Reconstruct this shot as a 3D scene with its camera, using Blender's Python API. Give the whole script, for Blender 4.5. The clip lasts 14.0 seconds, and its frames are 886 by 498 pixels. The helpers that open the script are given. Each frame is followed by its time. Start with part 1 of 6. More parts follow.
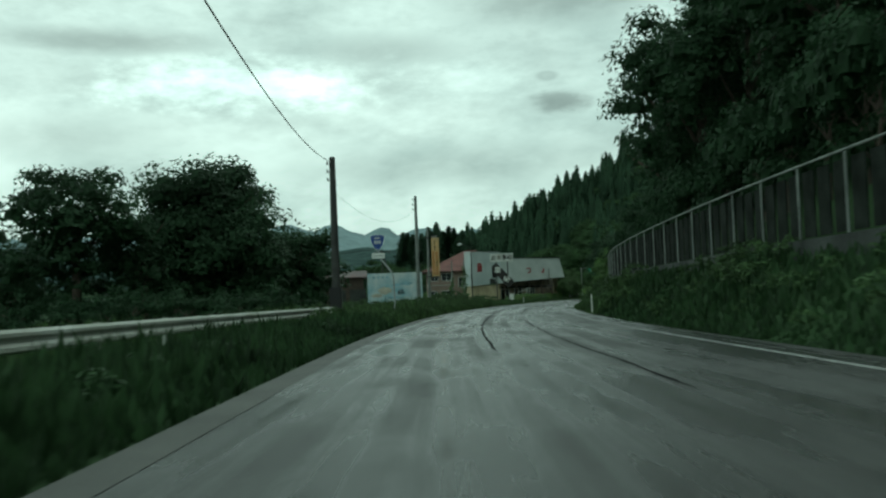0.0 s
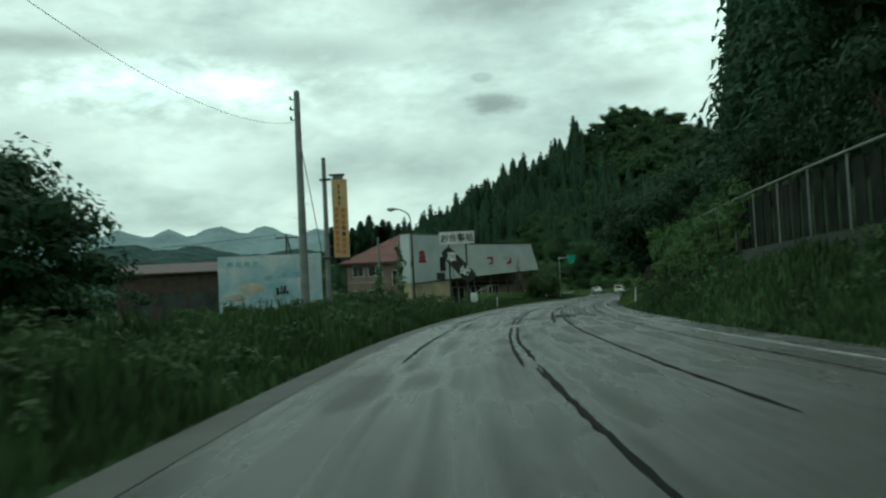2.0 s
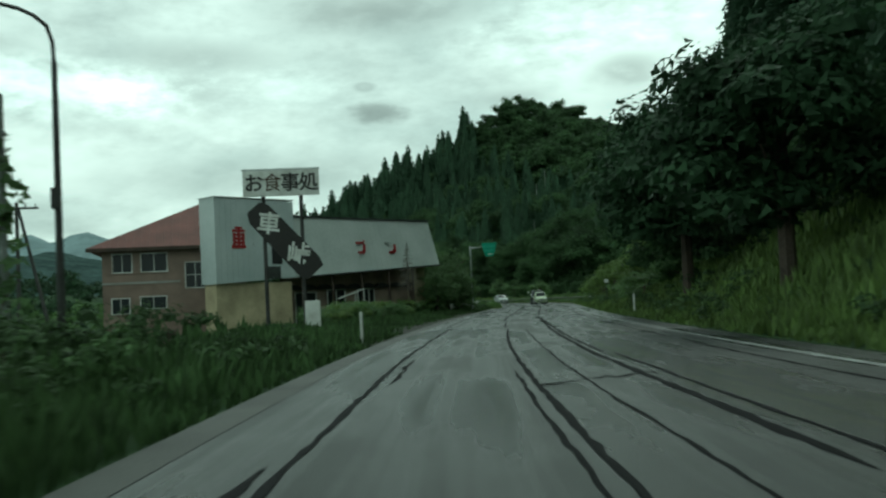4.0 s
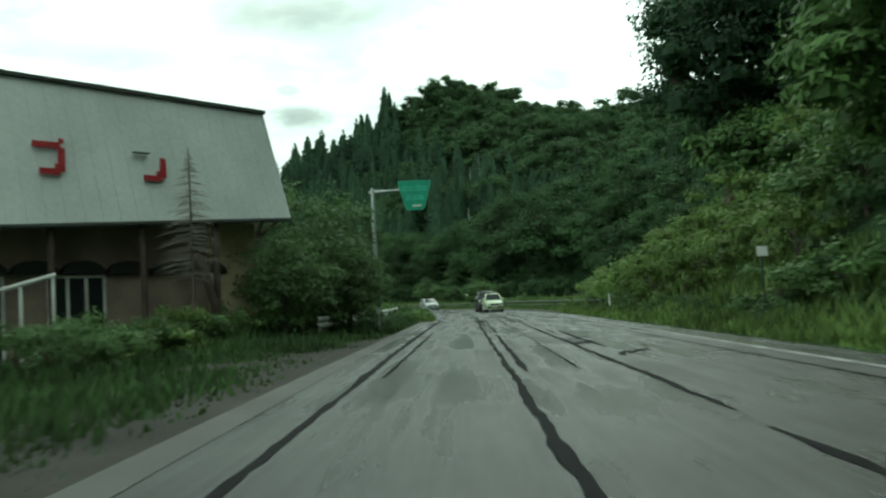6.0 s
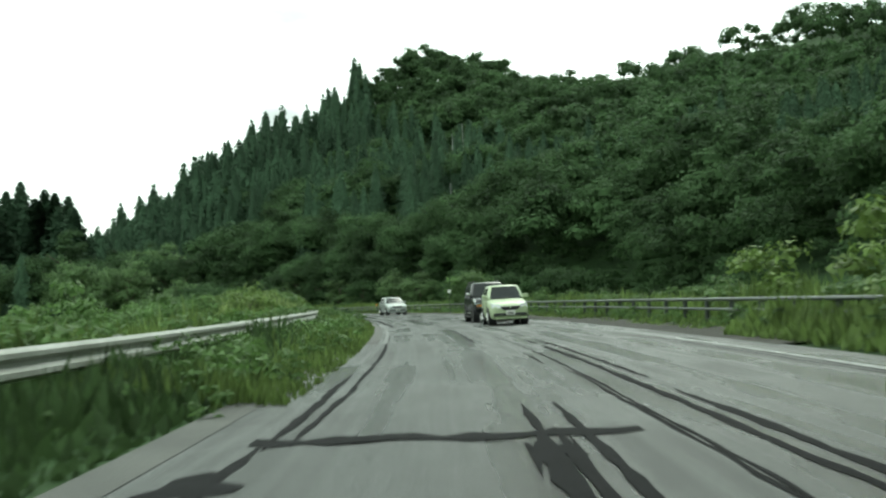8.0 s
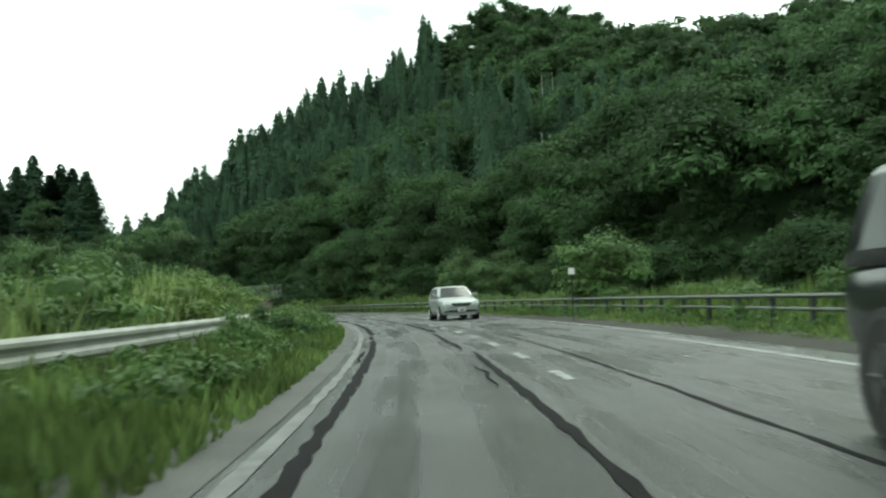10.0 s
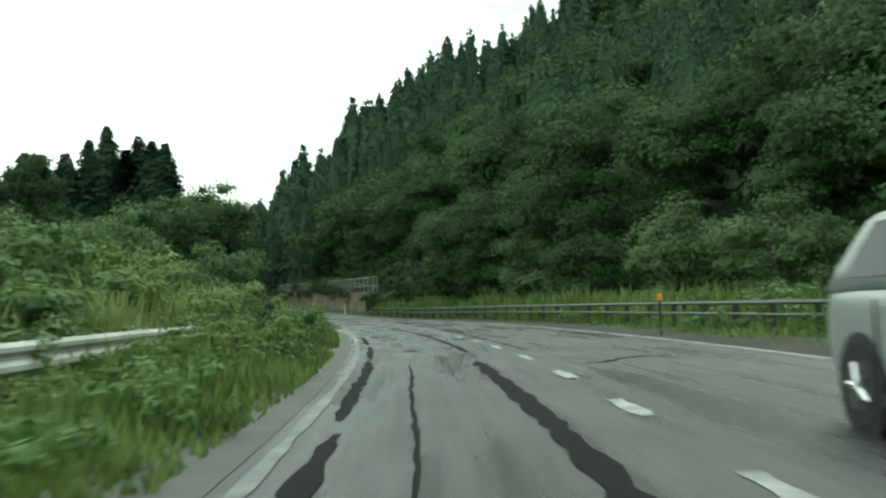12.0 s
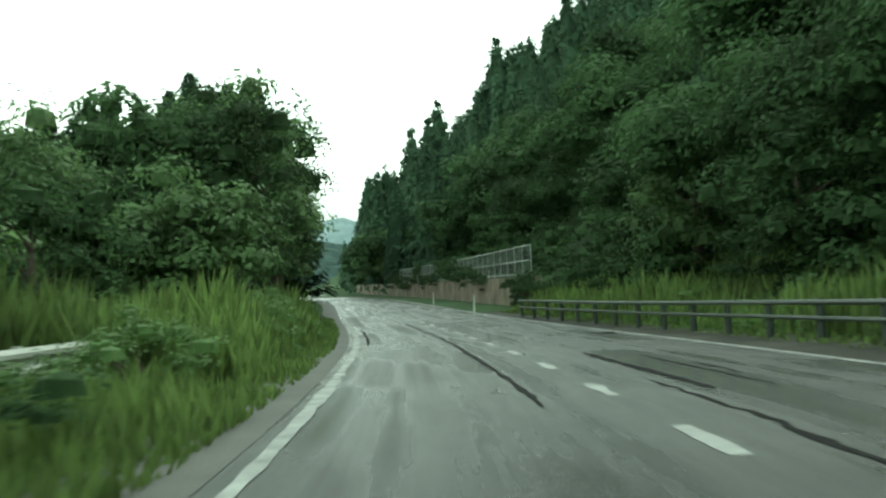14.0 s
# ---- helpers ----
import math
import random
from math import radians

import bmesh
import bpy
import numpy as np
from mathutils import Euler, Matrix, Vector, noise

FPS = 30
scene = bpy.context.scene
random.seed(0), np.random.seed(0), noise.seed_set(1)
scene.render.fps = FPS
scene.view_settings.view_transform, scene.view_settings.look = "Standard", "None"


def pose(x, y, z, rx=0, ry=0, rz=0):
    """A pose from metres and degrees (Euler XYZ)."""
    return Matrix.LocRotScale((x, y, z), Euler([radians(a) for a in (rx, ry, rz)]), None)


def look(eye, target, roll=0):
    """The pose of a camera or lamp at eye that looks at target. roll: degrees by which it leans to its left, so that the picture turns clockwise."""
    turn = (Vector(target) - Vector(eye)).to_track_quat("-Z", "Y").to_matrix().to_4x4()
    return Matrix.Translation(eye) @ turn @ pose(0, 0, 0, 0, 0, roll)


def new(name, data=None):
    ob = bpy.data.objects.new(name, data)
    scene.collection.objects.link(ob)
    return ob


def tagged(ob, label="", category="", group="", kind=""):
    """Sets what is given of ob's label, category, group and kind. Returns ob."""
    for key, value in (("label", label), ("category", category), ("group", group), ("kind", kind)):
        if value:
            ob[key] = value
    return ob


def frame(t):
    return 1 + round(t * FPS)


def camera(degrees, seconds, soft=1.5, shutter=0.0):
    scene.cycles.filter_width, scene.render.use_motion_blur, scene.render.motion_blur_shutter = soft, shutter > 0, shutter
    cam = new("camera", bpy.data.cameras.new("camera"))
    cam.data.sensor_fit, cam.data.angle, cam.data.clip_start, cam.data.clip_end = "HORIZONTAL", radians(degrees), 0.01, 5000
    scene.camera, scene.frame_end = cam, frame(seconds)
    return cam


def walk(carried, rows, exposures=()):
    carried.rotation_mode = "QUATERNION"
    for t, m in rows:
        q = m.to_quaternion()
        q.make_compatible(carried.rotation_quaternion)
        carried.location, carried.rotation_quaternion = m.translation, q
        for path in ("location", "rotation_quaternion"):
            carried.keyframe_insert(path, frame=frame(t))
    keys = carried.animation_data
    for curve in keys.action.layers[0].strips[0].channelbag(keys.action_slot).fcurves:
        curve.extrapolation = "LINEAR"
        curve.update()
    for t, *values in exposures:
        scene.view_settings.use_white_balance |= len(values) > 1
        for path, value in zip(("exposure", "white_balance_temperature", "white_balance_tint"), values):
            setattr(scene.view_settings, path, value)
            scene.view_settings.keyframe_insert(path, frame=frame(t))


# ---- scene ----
cam = camera(48.00, 14.0, soft=2.3, shutter=0.2)
PATH = [
    (0.0, pose(0.00, 0.00, 1.0, 92.83, 2.21, -1.52)),
    (0.5, pose(0.36, 11.42, 1.0, 93.16, 2.52, -1.65)),
    (1.0, pose(0.80, 22.99, 1.0, 93.08, 2.79, -2.29)),
    (1.5, pose(1.40, 34.68, 1.0, 93.03, 2.97, -3.22)),
    (2.0, pose(2.30, 46.43, 1.0, 92.77, 2.89, -5.14)),
    (2.5, pose(3.59, 58.18, 1.0, 92.81, 2.83, -6.95)),
    (3.0, pose(5.23, 69.88, 1.0, 93.00, 2.82, -8.55)),
    (3.5, pose(7.20, 81.46, 1.0, 92.88, 2.97, -10.36)),
    (4.0, pose(9.49, 92.84, 1.0, 92.99, 2.85, -11.96)),
    (4.5, pose(12.03, 103.99, 1.0, 92.99, 2.81, -13.35)),
    (5.0, pose(14.78, 114.89, 1.0, 92.99, 2.80, -14.52)),
    (5.5, pose(17.67, 125.55, 1.0, 92.99, 2.81, -15.50)),
    (6.0, pose(20.69, 135.98, 1.0, 93.06, 2.86, -16.35)),
    (6.5, pose(23.81, 146.21, 1.0, 93.11, 2.75, -17.12)),
    (7.0, pose(27.01, 156.29, 1.0, 93.13, 2.80, -17.72)),
    (7.5, pose(30.24, 166.25, 1.0, 93.12, 2.77, -17.79)),
    (8.0, pose(33.41, 176.12, 1.0, 92.99, 2.78, -17.47)),
    (8.5, pose(36.48, 185.94, 1.0, 92.99, 2.78, -16.80)),
    (9.0, pose(39.38, 195.74, 1.0, 92.99, 2.78, -15.80)),
    (9.5, pose(42.07, 205.54, 1.0, 92.99, 2.79, -14.50)),
    (10.0, pose(44.51, 215.36, 1.0, 92.82, 2.80, -12.94)),
    (10.5, pose(46.65, 225.24, 1.0, 92.49, 3.22, -11.13)),
    (11.0, pose(48.49, 235.17, 1.0, 92.98, 2.91, -9.37)),
    (11.5, pose(49.98, 245.19, 1.0, 93.10, 2.72, -7.15)),
    (12.0, pose(51.09, 255.29, 1.0, 93.11, 2.61, -5.05)),
    (12.5, pose(51.84, 265.47, 1.0, 93.03, 2.65, -2.98)),
    (13.0, pose(52.24, 275.68, 1.0, 93.11, 2.79, -1.02)),
    (13.5, pose(52.24, 285.90, 1.0, 93.19, 2.66, 1.39)),
    (14.0, pose(51.83, 296.07, 1.0, 92.98, 2.65, 3.61)),
]
walk(cam, PATH, [(0.0, -0.35, 6000, -17), (3.5, -0.3, 6000, -17), (5.8, 0.30, 6300, -14), (6.5, 0.8, 6400, -9), (7.5, 1.0, 6500, -5), (10.0, 0.9, 6500, -5), (12.5, 0.95, 6500, -8), (14.0, 1.0, 6500, -16)])

# ---- sky, sun ----
world = bpy.data.worlds.new("overcast_sky")
scene.world = world
world.use_nodes = True
wn, wl = world.node_tree.nodes, world.node_tree.links
wn.clear()


def wnode(kind):
    return wn.new(kind)


SUN_ELEV, SUN_TURN = radians(48), radians(-35)
w_out = wnode("ShaderNodeOutputWorld")
w_bg = wnode("ShaderNodeBackground")
w_sky = wnode("ShaderNodeTexSky")
w_sky.sky_type = "NISHITA"
w_sky.sun_disc = False
w_sky.sun_elevation = SUN_ELEV
w_sky.sun_rotation = SUN_TURN
w_sky.air_density, w_sky.dust_density = 1.0, 3.0
w_tc = wnode("ShaderNodeTexCoord")
w_sep = wnode("ShaderNodeSeparateXYZ")
wl.new(w_tc.outputs["Generated"], w_sep.inputs[0])
w_zz = wnode("ShaderNodeMath")
w_zz.operation = "ADD"
w_zz.inputs[1].default_value = 0.36
w_zm = wnode("ShaderNodeMath")
w_zm.operation = "MAXIMUM"
w_zm.inputs[1].default_value = 0.05
wl.new(w_sep.outputs["Z"], w_zz.inputs[0])
wl.new(w_zz.outputs[0], w_zm.inputs[0])
w_dx, w_dy = wnode("ShaderNodeMath"), wnode("ShaderNodeMath")
for n, axis in ((w_dx, "X"), (w_dy, "Y")):
    n.operation = "DIVIDE"
    wl.new(w_sep.outputs[axis], n.inputs[0])
    wl.new(w_zm.outputs[0], n.inputs[1])
w_com = wnode("ShaderNodeCombineXYZ")
wl.new(w_dx.outputs[0], w_com.inputs[0])
wl.new(w_dy.outputs[0], w_com.inputs[1])
w_noise = wnode("ShaderNodeTexNoise")
w_noise.inputs["Scale"].default_value = 2.1
w_noise.inputs["Detail"].default_value = 7
w_noise.inputs["Roughness"].default_value = 0.52
w_noise.inputs["Distortion"].default_value = 0.25
wl.new(w_com.outputs[0], w_noise.inputs["Vector"])
w_ramp = wnode("ShaderNodeValToRGB")
w_ramp.color_ramp.elements[0].position = 0.34
w_ramp.color_ramp.elements[0].color = (0.92, 1.04, 1.01, 1)
w_ramp.color_ramp.elements[1].position = 0.66
w_ramp.color_ramp.elements[1].color = (1.66, 1.78, 1.71, 1)
wl.new(w_noise.outputs["Fac"], w_ramp.inputs[0])


def w_math(op, a, b=None, c=None):
    n = wnode("ShaderNodeMath")
    n.operation = op
    for socket, v in zip(n.inputs, (a, b, c)):
        if v is None:
            continue
        if isinstance(v, (int, float)):
            socket.default_value = v
        else:
            wl.new(v, socket)
    return n.outputs[0]


# cloud forms, by azimuth and height in degrees
w_az = w_math("MULTIPLY", w_math("ARCTAN2", w_sep.outputs["X"], w_sep.outputs["Y"]), 57.2958)
w_el = w_math("MULTIPLY", w_math("ARCSINE", w_sep.outputs["Z"]), 57.2958)
w_pos = wnode("ShaderNodeCombineXYZ")
wl.new(w_math("MULTIPLY", w_az, 0.2), w_pos.inputs[0])
wl.new(w_math("MULTIPLY", w_el, 0.45), w_pos.inputs[1])
w_rag = wnode("ShaderNodeTexNoise")
w_rag.inputs["Scale"].default_value, w_rag.inputs["Detail"].default_value, w_rag.inputs["Roughness"].default_value = 1.0, 6, 0.55
wl.new(w_pos.outputs[0], w_rag.inputs["Vector"])
w_rag2 = wnode("ShaderNodeTexNoise")
w_rag2.inputs["Scale"].default_value, w_rag2.inputs["Detail"].default_value, w_rag2.inputs["Roughness"].default_value = 3.6, 5, 0.6
wl.new(w_pos.outputs[0], w_rag2.inputs["Vector"])
w_ragged = w_math("ADD", w_math("MULTIPLY", w_math("SUBTRACT", w_rag.outputs["Fac"], 0.5), 2.4), w_math("MULTIPLY", w_math("SUBTRACT", w_rag2.outputs["Fac"], 0.5), 1.7))


def cloud(last, az, el, wide, high, gain, soft=0.9):
    """A cloud with ragged edges; gain below one: a grey one, above: a gap of brighter sky."""
    dx = w_math("DIVIDE", w_math("SUBTRACT", w_az, az), wide)
    dy = w_math("DIVIDE", w_math("SUBTRACT", w_el, el), high)
    r = w_math("SQRT", w_math("ADD", w_math("MULTIPLY", dx, dx), w_math("MULTIPLY", dy, dy)))
    mr = wnode("ShaderNodeMapRange")
    mr.interpolation_type = "SMOOTHSTEP"
    mr.inputs["From Min"].default_value, mr.inputs["From Max"].default_value = 0.0, soft
    mr.inputs["To Min"].default_value, mr.inputs["To Max"].default_value = 1.0, gain
    wl.new(w_math("ADD", w_math("SUBTRACT", 1.0, r), w_math("MULTIPLY", w_ragged, 0.55)), mr.inputs["Value"])
    return w_math("MULTIPLY", last, mr.outputs[0])


w_gain = w_math("ADD", w_math("MULTIPLY", w_ragged, 0.22), 1.0)
for form in ((-9.5, 12.4, 11.0, 2.0, 1.75, 1.1), (21, 15.0, 9.0, 2.6, 1.35, 1.2), (3, 12.4, 6.0, 1.5, 1.15, 1.0), (-17, 14.6, 7.5, 1.0, 0.62), (8.3, 16.6, 7.5, 1.9, 0.60), (-1.5, 14.2, 6.0, 1.3, 0.78),
             (8.6, 10.9, 2.2, 0.8, 0.55, 0.6), (8.0, 12.4, 0.9, 0.4, 0.75, 0.6), (23.2, 12.4, 2.8, 1.5, 0.62), (16.5, 11.4, 2.6, 0.8, 0.75), (-6, 20, 14, 2.5, 0.75), (3, 7.6, 14.0, 1.6, 0.86), (-20, 9.5, 9.0, 1.5, 0.85), (30, 20, 10, 2.5, 0.8)):
    w_gain = cloud(w_gain, *form)
w_tint = wnode("ShaderNodeMixRGB")
w_tint.blend_type = "MULTIPLY"
w_tint.inputs[0].default_value = 1.0
wl.new(w_ramp.outputs[0], w_tint.inputs[1])
wl.new(w_gain, w_tint.inputs[2])
w_mix = wnode("ShaderNodeMixRGB")
w_mix.inputs[0].default_value = 0.9
w_sc = wnode("ShaderNodeMixRGB")
w_sc.blend_type = "MULTIPLY"
w_sc.inputs[0].default_value = 1.0
w_sc.inputs[2].default_value = (0.1, 0.1, 0.1, 1)
wl.new(w_sky.outputs[0], w_sc.inputs[1])
wl.new(w_sc.outputs[0], w_mix.inputs[1])
wl.new(w_tint.outputs[0], w_mix.inputs[2])
wl.new(w_mix.outputs[0], w_bg.inputs[0])
w_bg.inputs[1].default_value = 0.75
wl.new(w_bg.outputs[0], w_out.inputs[0])

sun = new("sun", bpy.data.lights.new("sun", "SUN"))
sun.data.energy, sun.data.angle, sun.data.color = 0.55, radians(25), (1.0, 0.97, 0.92)
sun.matrix_basis = look((0, 0, 60), (-34, -49, 0))


# ---- materials ----
def mat(name, colour, rough=0.7, metal=0.0, vary=0.25, scale=3.0, fine=40.0, bump=0.15, island=0.0, other=None, spec=0.4, through_leaf=0.0, per_object=0.0):
    m = bpy.data.materials.new(name)
    m.use_nodes = True
    nt = m.node_tree
    n, l = nt.nodes, nt.links
    b = n["Principled BSDF"]
    b.inputs["Roughness"].default_value = rough
    b.inputs["Metallic"].default_value = metal
    b.inputs["Specular IOR Level"].default_value = spec
    tc = n.new("ShaderNodeTexCoord")
    t1, t2 = n.new("ShaderNodeTexNoise"), n.new("ShaderNodeTexNoise")
    for t, s in ((t1, scale), (t2, fine)):
        t.inputs["Scale"].default_value = s
        t.inputs["Detail"].default_value = 5
        l.new(tc.outputs["Object"], t.inputs["Vector"])
    mix = n.new("ShaderNodeMixRGB")
    dark = other or tuple(c * (1 - vary) for c in colour)
    mix.inputs[1].default_value = (*dark, 1)
    mix.inputs[2].default_value = (*[min(1, c * (1 + vary * (0 if other else 0.6))) for c in colour], 1)
    ramp = n.new("ShaderNodeMapRange")
    ramp.inputs["From Min"].default_value, ramp.inputs["From Max"].default_value = 0.32, 0.68
    l.new(t1.outputs["Fac"], ramp.inputs["Value"])
    l.new(ramp.outputs[0], mix.inputs[0])
    m2 = n.new("ShaderNodeMixRGB")
    m2.blend_type = "OVERLAY"
    m2.inputs[0].default_value = min(0.6, vary * 1.2)
    l.new(mix.outputs[0], m2.inputs[1])
    l.new(t2.outputs["Fac"], m2.inputs[2])
    last = m2.outputs[0]
    if island or per_object:
        src = n.new("ShaderNodeNewGeometry" if island else "ShaderNodeObjectInfo")
        hs = n.new("ShaderNodeHueSaturation")
        mr = n.new("ShaderNodeMapRange")
        k = island or per_object
        mr.inputs["To Min"].default_value, mr.inputs["To Max"].default_value = 1 - k, 1 + k
        l.new(src.outputs["Random Per Island" if island else "Random"], mr.inputs["Value"])
        l.new(mr.outputs[0], hs.inputs["Value"])
        l.new(last, hs.inputs["Color"])
        last = hs.outputs[0]
    l.new(last, b.inputs["Base Color"])
    if bump:
        bp = n.new("ShaderNodeBump")
        bp.inputs["Strength"].default_value = bump
        bp.inputs["Distance"].default_value = 0.2 if through_leaf or name == "cedar_needles" else 0.05
        l.new(t2.outputs["Fac"], bp.inputs["Height"])
        l.new(bp.outputs[0], b.inputs["Normal"])
    if through_leaf:
        tr, ms = n.new("ShaderNodeBsdfTranslucent"), n.new("ShaderNodeMixShader")
        ms.inputs[0].default_value = through_leaf
        l.new(last, tr.inputs[0])
        l.new(b.outputs[0], ms.inputs[1])
        l.new(tr.outputs[0], ms.inputs[2])
        l.new(ms.outputs[0], n["Material Output"].inputs[0])
    return m


M = {}
M["cedar"] = mat("cedar_needles", (0.049, 0.090, 0.051), 0.8, vary=0.4, scale=0.08, fine=3.5, bump=0.4, island=0.12, spec=0.12, through_leaf=0.25)
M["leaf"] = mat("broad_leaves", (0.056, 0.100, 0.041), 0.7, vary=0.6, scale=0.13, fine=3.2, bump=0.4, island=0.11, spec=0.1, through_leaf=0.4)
# darker twin of the broad leaves, with shade set into its colour
M["leaf_dark"] = mat("shade_toned_leaves", (0.034, 0.068, 0.031), 0.65, vary=0.4, scale=0.15, fine=3.5, bump=0.4, island=0.15, spec=0.15, through_leaf=0.3)
M["young_leaf"] = mat("young_broad_leaves", (0.108, 0.180, 0.068), 0.6, vary=0.45, scale=0.35, fine=5, bump=0.3, island=0.2, spec=0.25, through_leaf=0.42)
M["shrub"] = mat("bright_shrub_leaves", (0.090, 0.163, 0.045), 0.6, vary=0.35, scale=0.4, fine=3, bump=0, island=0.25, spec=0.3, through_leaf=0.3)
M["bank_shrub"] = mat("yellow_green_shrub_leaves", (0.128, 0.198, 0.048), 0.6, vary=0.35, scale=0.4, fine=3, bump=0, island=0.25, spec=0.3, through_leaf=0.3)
M["grass"] = mat("tall_grass", (0.122, 0.180, 0.052), 0.65, vary=0.4, scale=0.3, fine=2, bump=0, island=0.35, spec=0.25, through_leaf=0.3)
# wet weeds; shade of the verge and wall foot is painted into their green
M["weeds_dark"] = mat("shade_dark_wet_weeds", (0.032, 0.062, 0.024), 0.7, vary=0.4, scale=0.3, fine=2, bump=0, island=0.4, spec=0.2, through_leaf=0.2)
M["reed"] = mat("pale_reeds", (0.20, 0.26, 0.095), 0.65, vary=0.4, scale=0.4, fine=2, bump=0, island=0.35, spec=0.25, through_leaf=0.3)
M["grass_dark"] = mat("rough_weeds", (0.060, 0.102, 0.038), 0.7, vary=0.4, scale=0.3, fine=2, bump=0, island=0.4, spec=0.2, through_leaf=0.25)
M["bark"] = mat("bark", (0.09, 0.07, 0.055), 0.9, vary=0.4, scale=2, fine=14, bump=0.6)
M["ground"] = mat("soil_and_weeds", (0.042, 0.078, 0.030), 0.95, vary=0.45, scale=0.12, fine=3, bump=0.6, other=(0.024, 0.042, 0.019), spec=0.1)
# distance haze is mixed into the far hill's pale blue base
M["far_hill"] = mat("hazy_far_wooded_hill", (0.19, 0.25, 0.26), 0.95, vary=0.2, scale=0.012, fine=0.06, bump=0, spec=0.0)
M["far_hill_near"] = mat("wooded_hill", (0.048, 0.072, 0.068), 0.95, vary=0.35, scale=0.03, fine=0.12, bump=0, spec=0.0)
M["tar"] = mat("crack_sealant", (0.008, 0.008, 0.009), 0.8, vary=0.3, scale=4, fine=60, bump=0.2, spec=0.06)
M["paint"] = mat("worn_road_paint", (0.31, 0.32, 0.31), 0.6, vary=0.6, scale=1.6, fine=40, bump=0.1, other=(0.11, 0.11, 0.11))
M["concrete"] = mat("weathered_concrete", (0.30, 0.30, 0.28), 0.85, vary=0.35, scale=1.2, fine=25, bump=0.3)
# base kept this dark to carry the tree shade on the retaining wall
M["dark_concrete"] = mat("stained_and_shaded_concrete", (0.045, 0.05, 0.046), 0.95, vary=0.5, scale=0.7, fine=15, bump=0.4)
M["gravel"] = mat("wet_gravel", (0.034, 0.033, 0.027), 0.8, vary=0.45, scale=0.5, fine=18, bump=0.6, spec=0.15)
M["tan_concrete"] = mat("earth_stained_concrete", (0.22, 0.18, 0.14), 0.9, vary=0.45, scale=0.7, fine=15, bump=0.4)
M["faded_paint"] = mat("faded_road_paint", (0.16, 0.165, 0.16), 0.6, vary=0.6, scale=2.2, fine=40, bump=0.1, other=(0.05, 0.05, 0.05))
M["worn_paint"] = mat("worn_road_paint", (0.27, 0.28, 0.27), 0.6, vary=0.5, scale=2.6, fine=40, bump=0.1, other=(0.10, 0.10, 0.10))
M["gutter"] = mat("stained_gutter_concrete", (0.055, 0.055, 0.050), 0.7, vary=0.35, scale=0.8, fine=25, bump=0.3)
M["galv"] = mat("galvanised_steel", (0.42, 0.44, 0.44), 0.45, 0.8, vary=0.2, scale=3, fine=40, bump=0.05)
M["white_steel"] = mat("white_painted_steel", (0.72, 0.73, 0.71), 0.5, vary=0.25, scale=1.5, fine=25, bump=0.05, other=(0.42, 0.42, 0.38))
M["rail_steel"] = mat("weathered_white_rail_steel", (0.40, 0.41, 0.385), 0.55, vary=0.35, scale=0.8, fine=18, bump=0.05, other=(0.26, 0.27, 0.23))
M["brown_steel"] = mat("dark_brown_painted_steel", (0.030, 0.040, 0.033), 0.36, vary=0.35, scale=2, fine=30, bump=0.05)
M["pole"] = mat("grey_concrete_pole", (0.22, 0.235, 0.22), 0.85, vary=0.3, scale=1.5, fine=20, bump=0.2)
M["dark_pole"] = mat("dark_wet_pole", (0.05, 0.05, 0.047), 0.8, vary=0.4, scale=1.5, fine=20, bump=0.2)
M["wire"] = mat("black_cable", (0.015, 0.015, 0.016), 0.6, vary=0.1, bump=0)
M["sign_blue"] = mat("blue_sign_face", (0.02, 0.06, 0.26), 0.4, vary=0.15, scale=3, fine=20, bump=0)
M["sign_green"] = mat("green_sign_face", (0.01, 0.26, 0.15), 0.4, vary=0.15, scale=3, fine=20, bump=0)
M["sign_white"] = mat("white_sign_face", (0.74, 0.75, 0.72), 0.45, vary=0.2, scale=2, fine=20, bump=0, other=(0.5, 0.5, 0.46))
M["banner"] = mat("yellow_banner_board", (0.68, 0.43, 0.17), 0.55, vary=0.25, scale=2, fine=15, bump=0, other=(0.50, 0.35, 0.18))
M["red_ink"] = mat("red_lettering", (0.30, 0.025, 0.028), 0.55, vary=0.2, scale=6, fine=30, bump=0)
M["ochre_ink"] = mat("ochre_lettering", (0.06, 0.028, 0.010), 0.55, vary=0.2, scale=6, fine=30, bump=0)
M["orange_ink"] = mat("faded_orange_lettering", (0.48, 0.17, 0.045), 0.55, vary=0.2, scale=6, fine=30, bump=0)
M["black_ink"] = mat("black_lettering", (0.02, 0.018, 0.016), 0.55, vary=0.2, scale=6, fine=30, bump=0)
M["bill"] = mat("faded_billboard_sheet", (0.62, 0.66, 0.65), 0.55, vary=0.2, scale=0.75, fine=8, bump=0, other=(0.24, 0.43, 0.50))
M["bill_blue"] = mat("faded_blue_paint", (0.30, 0.47, 0.54), 0.6, vary=0.35, scale=1.2, fine=10, bump=0)
M["bill_tan"] = mat("faded_tan_paint", (0.50, 0.47, 0.38), 0.6, vary=0.3, scale=1.2, fine=10, bump=0)
M["cladding"] = mat("pale_metal_cladding", (0.52, 0.56, 0.56), 0.45, vary=0.14, scale=0.5, fine=9, bump=0.03, other=(0.40, 0.45, 0.45))
M["roof_white"] = mat("pale_sheet_roof", (0.46, 0.49, 0.47), 0.45, vary=0.14, scale=0.4, fine=8, bump=0.03, other=(0.36, 0.39, 0.37))
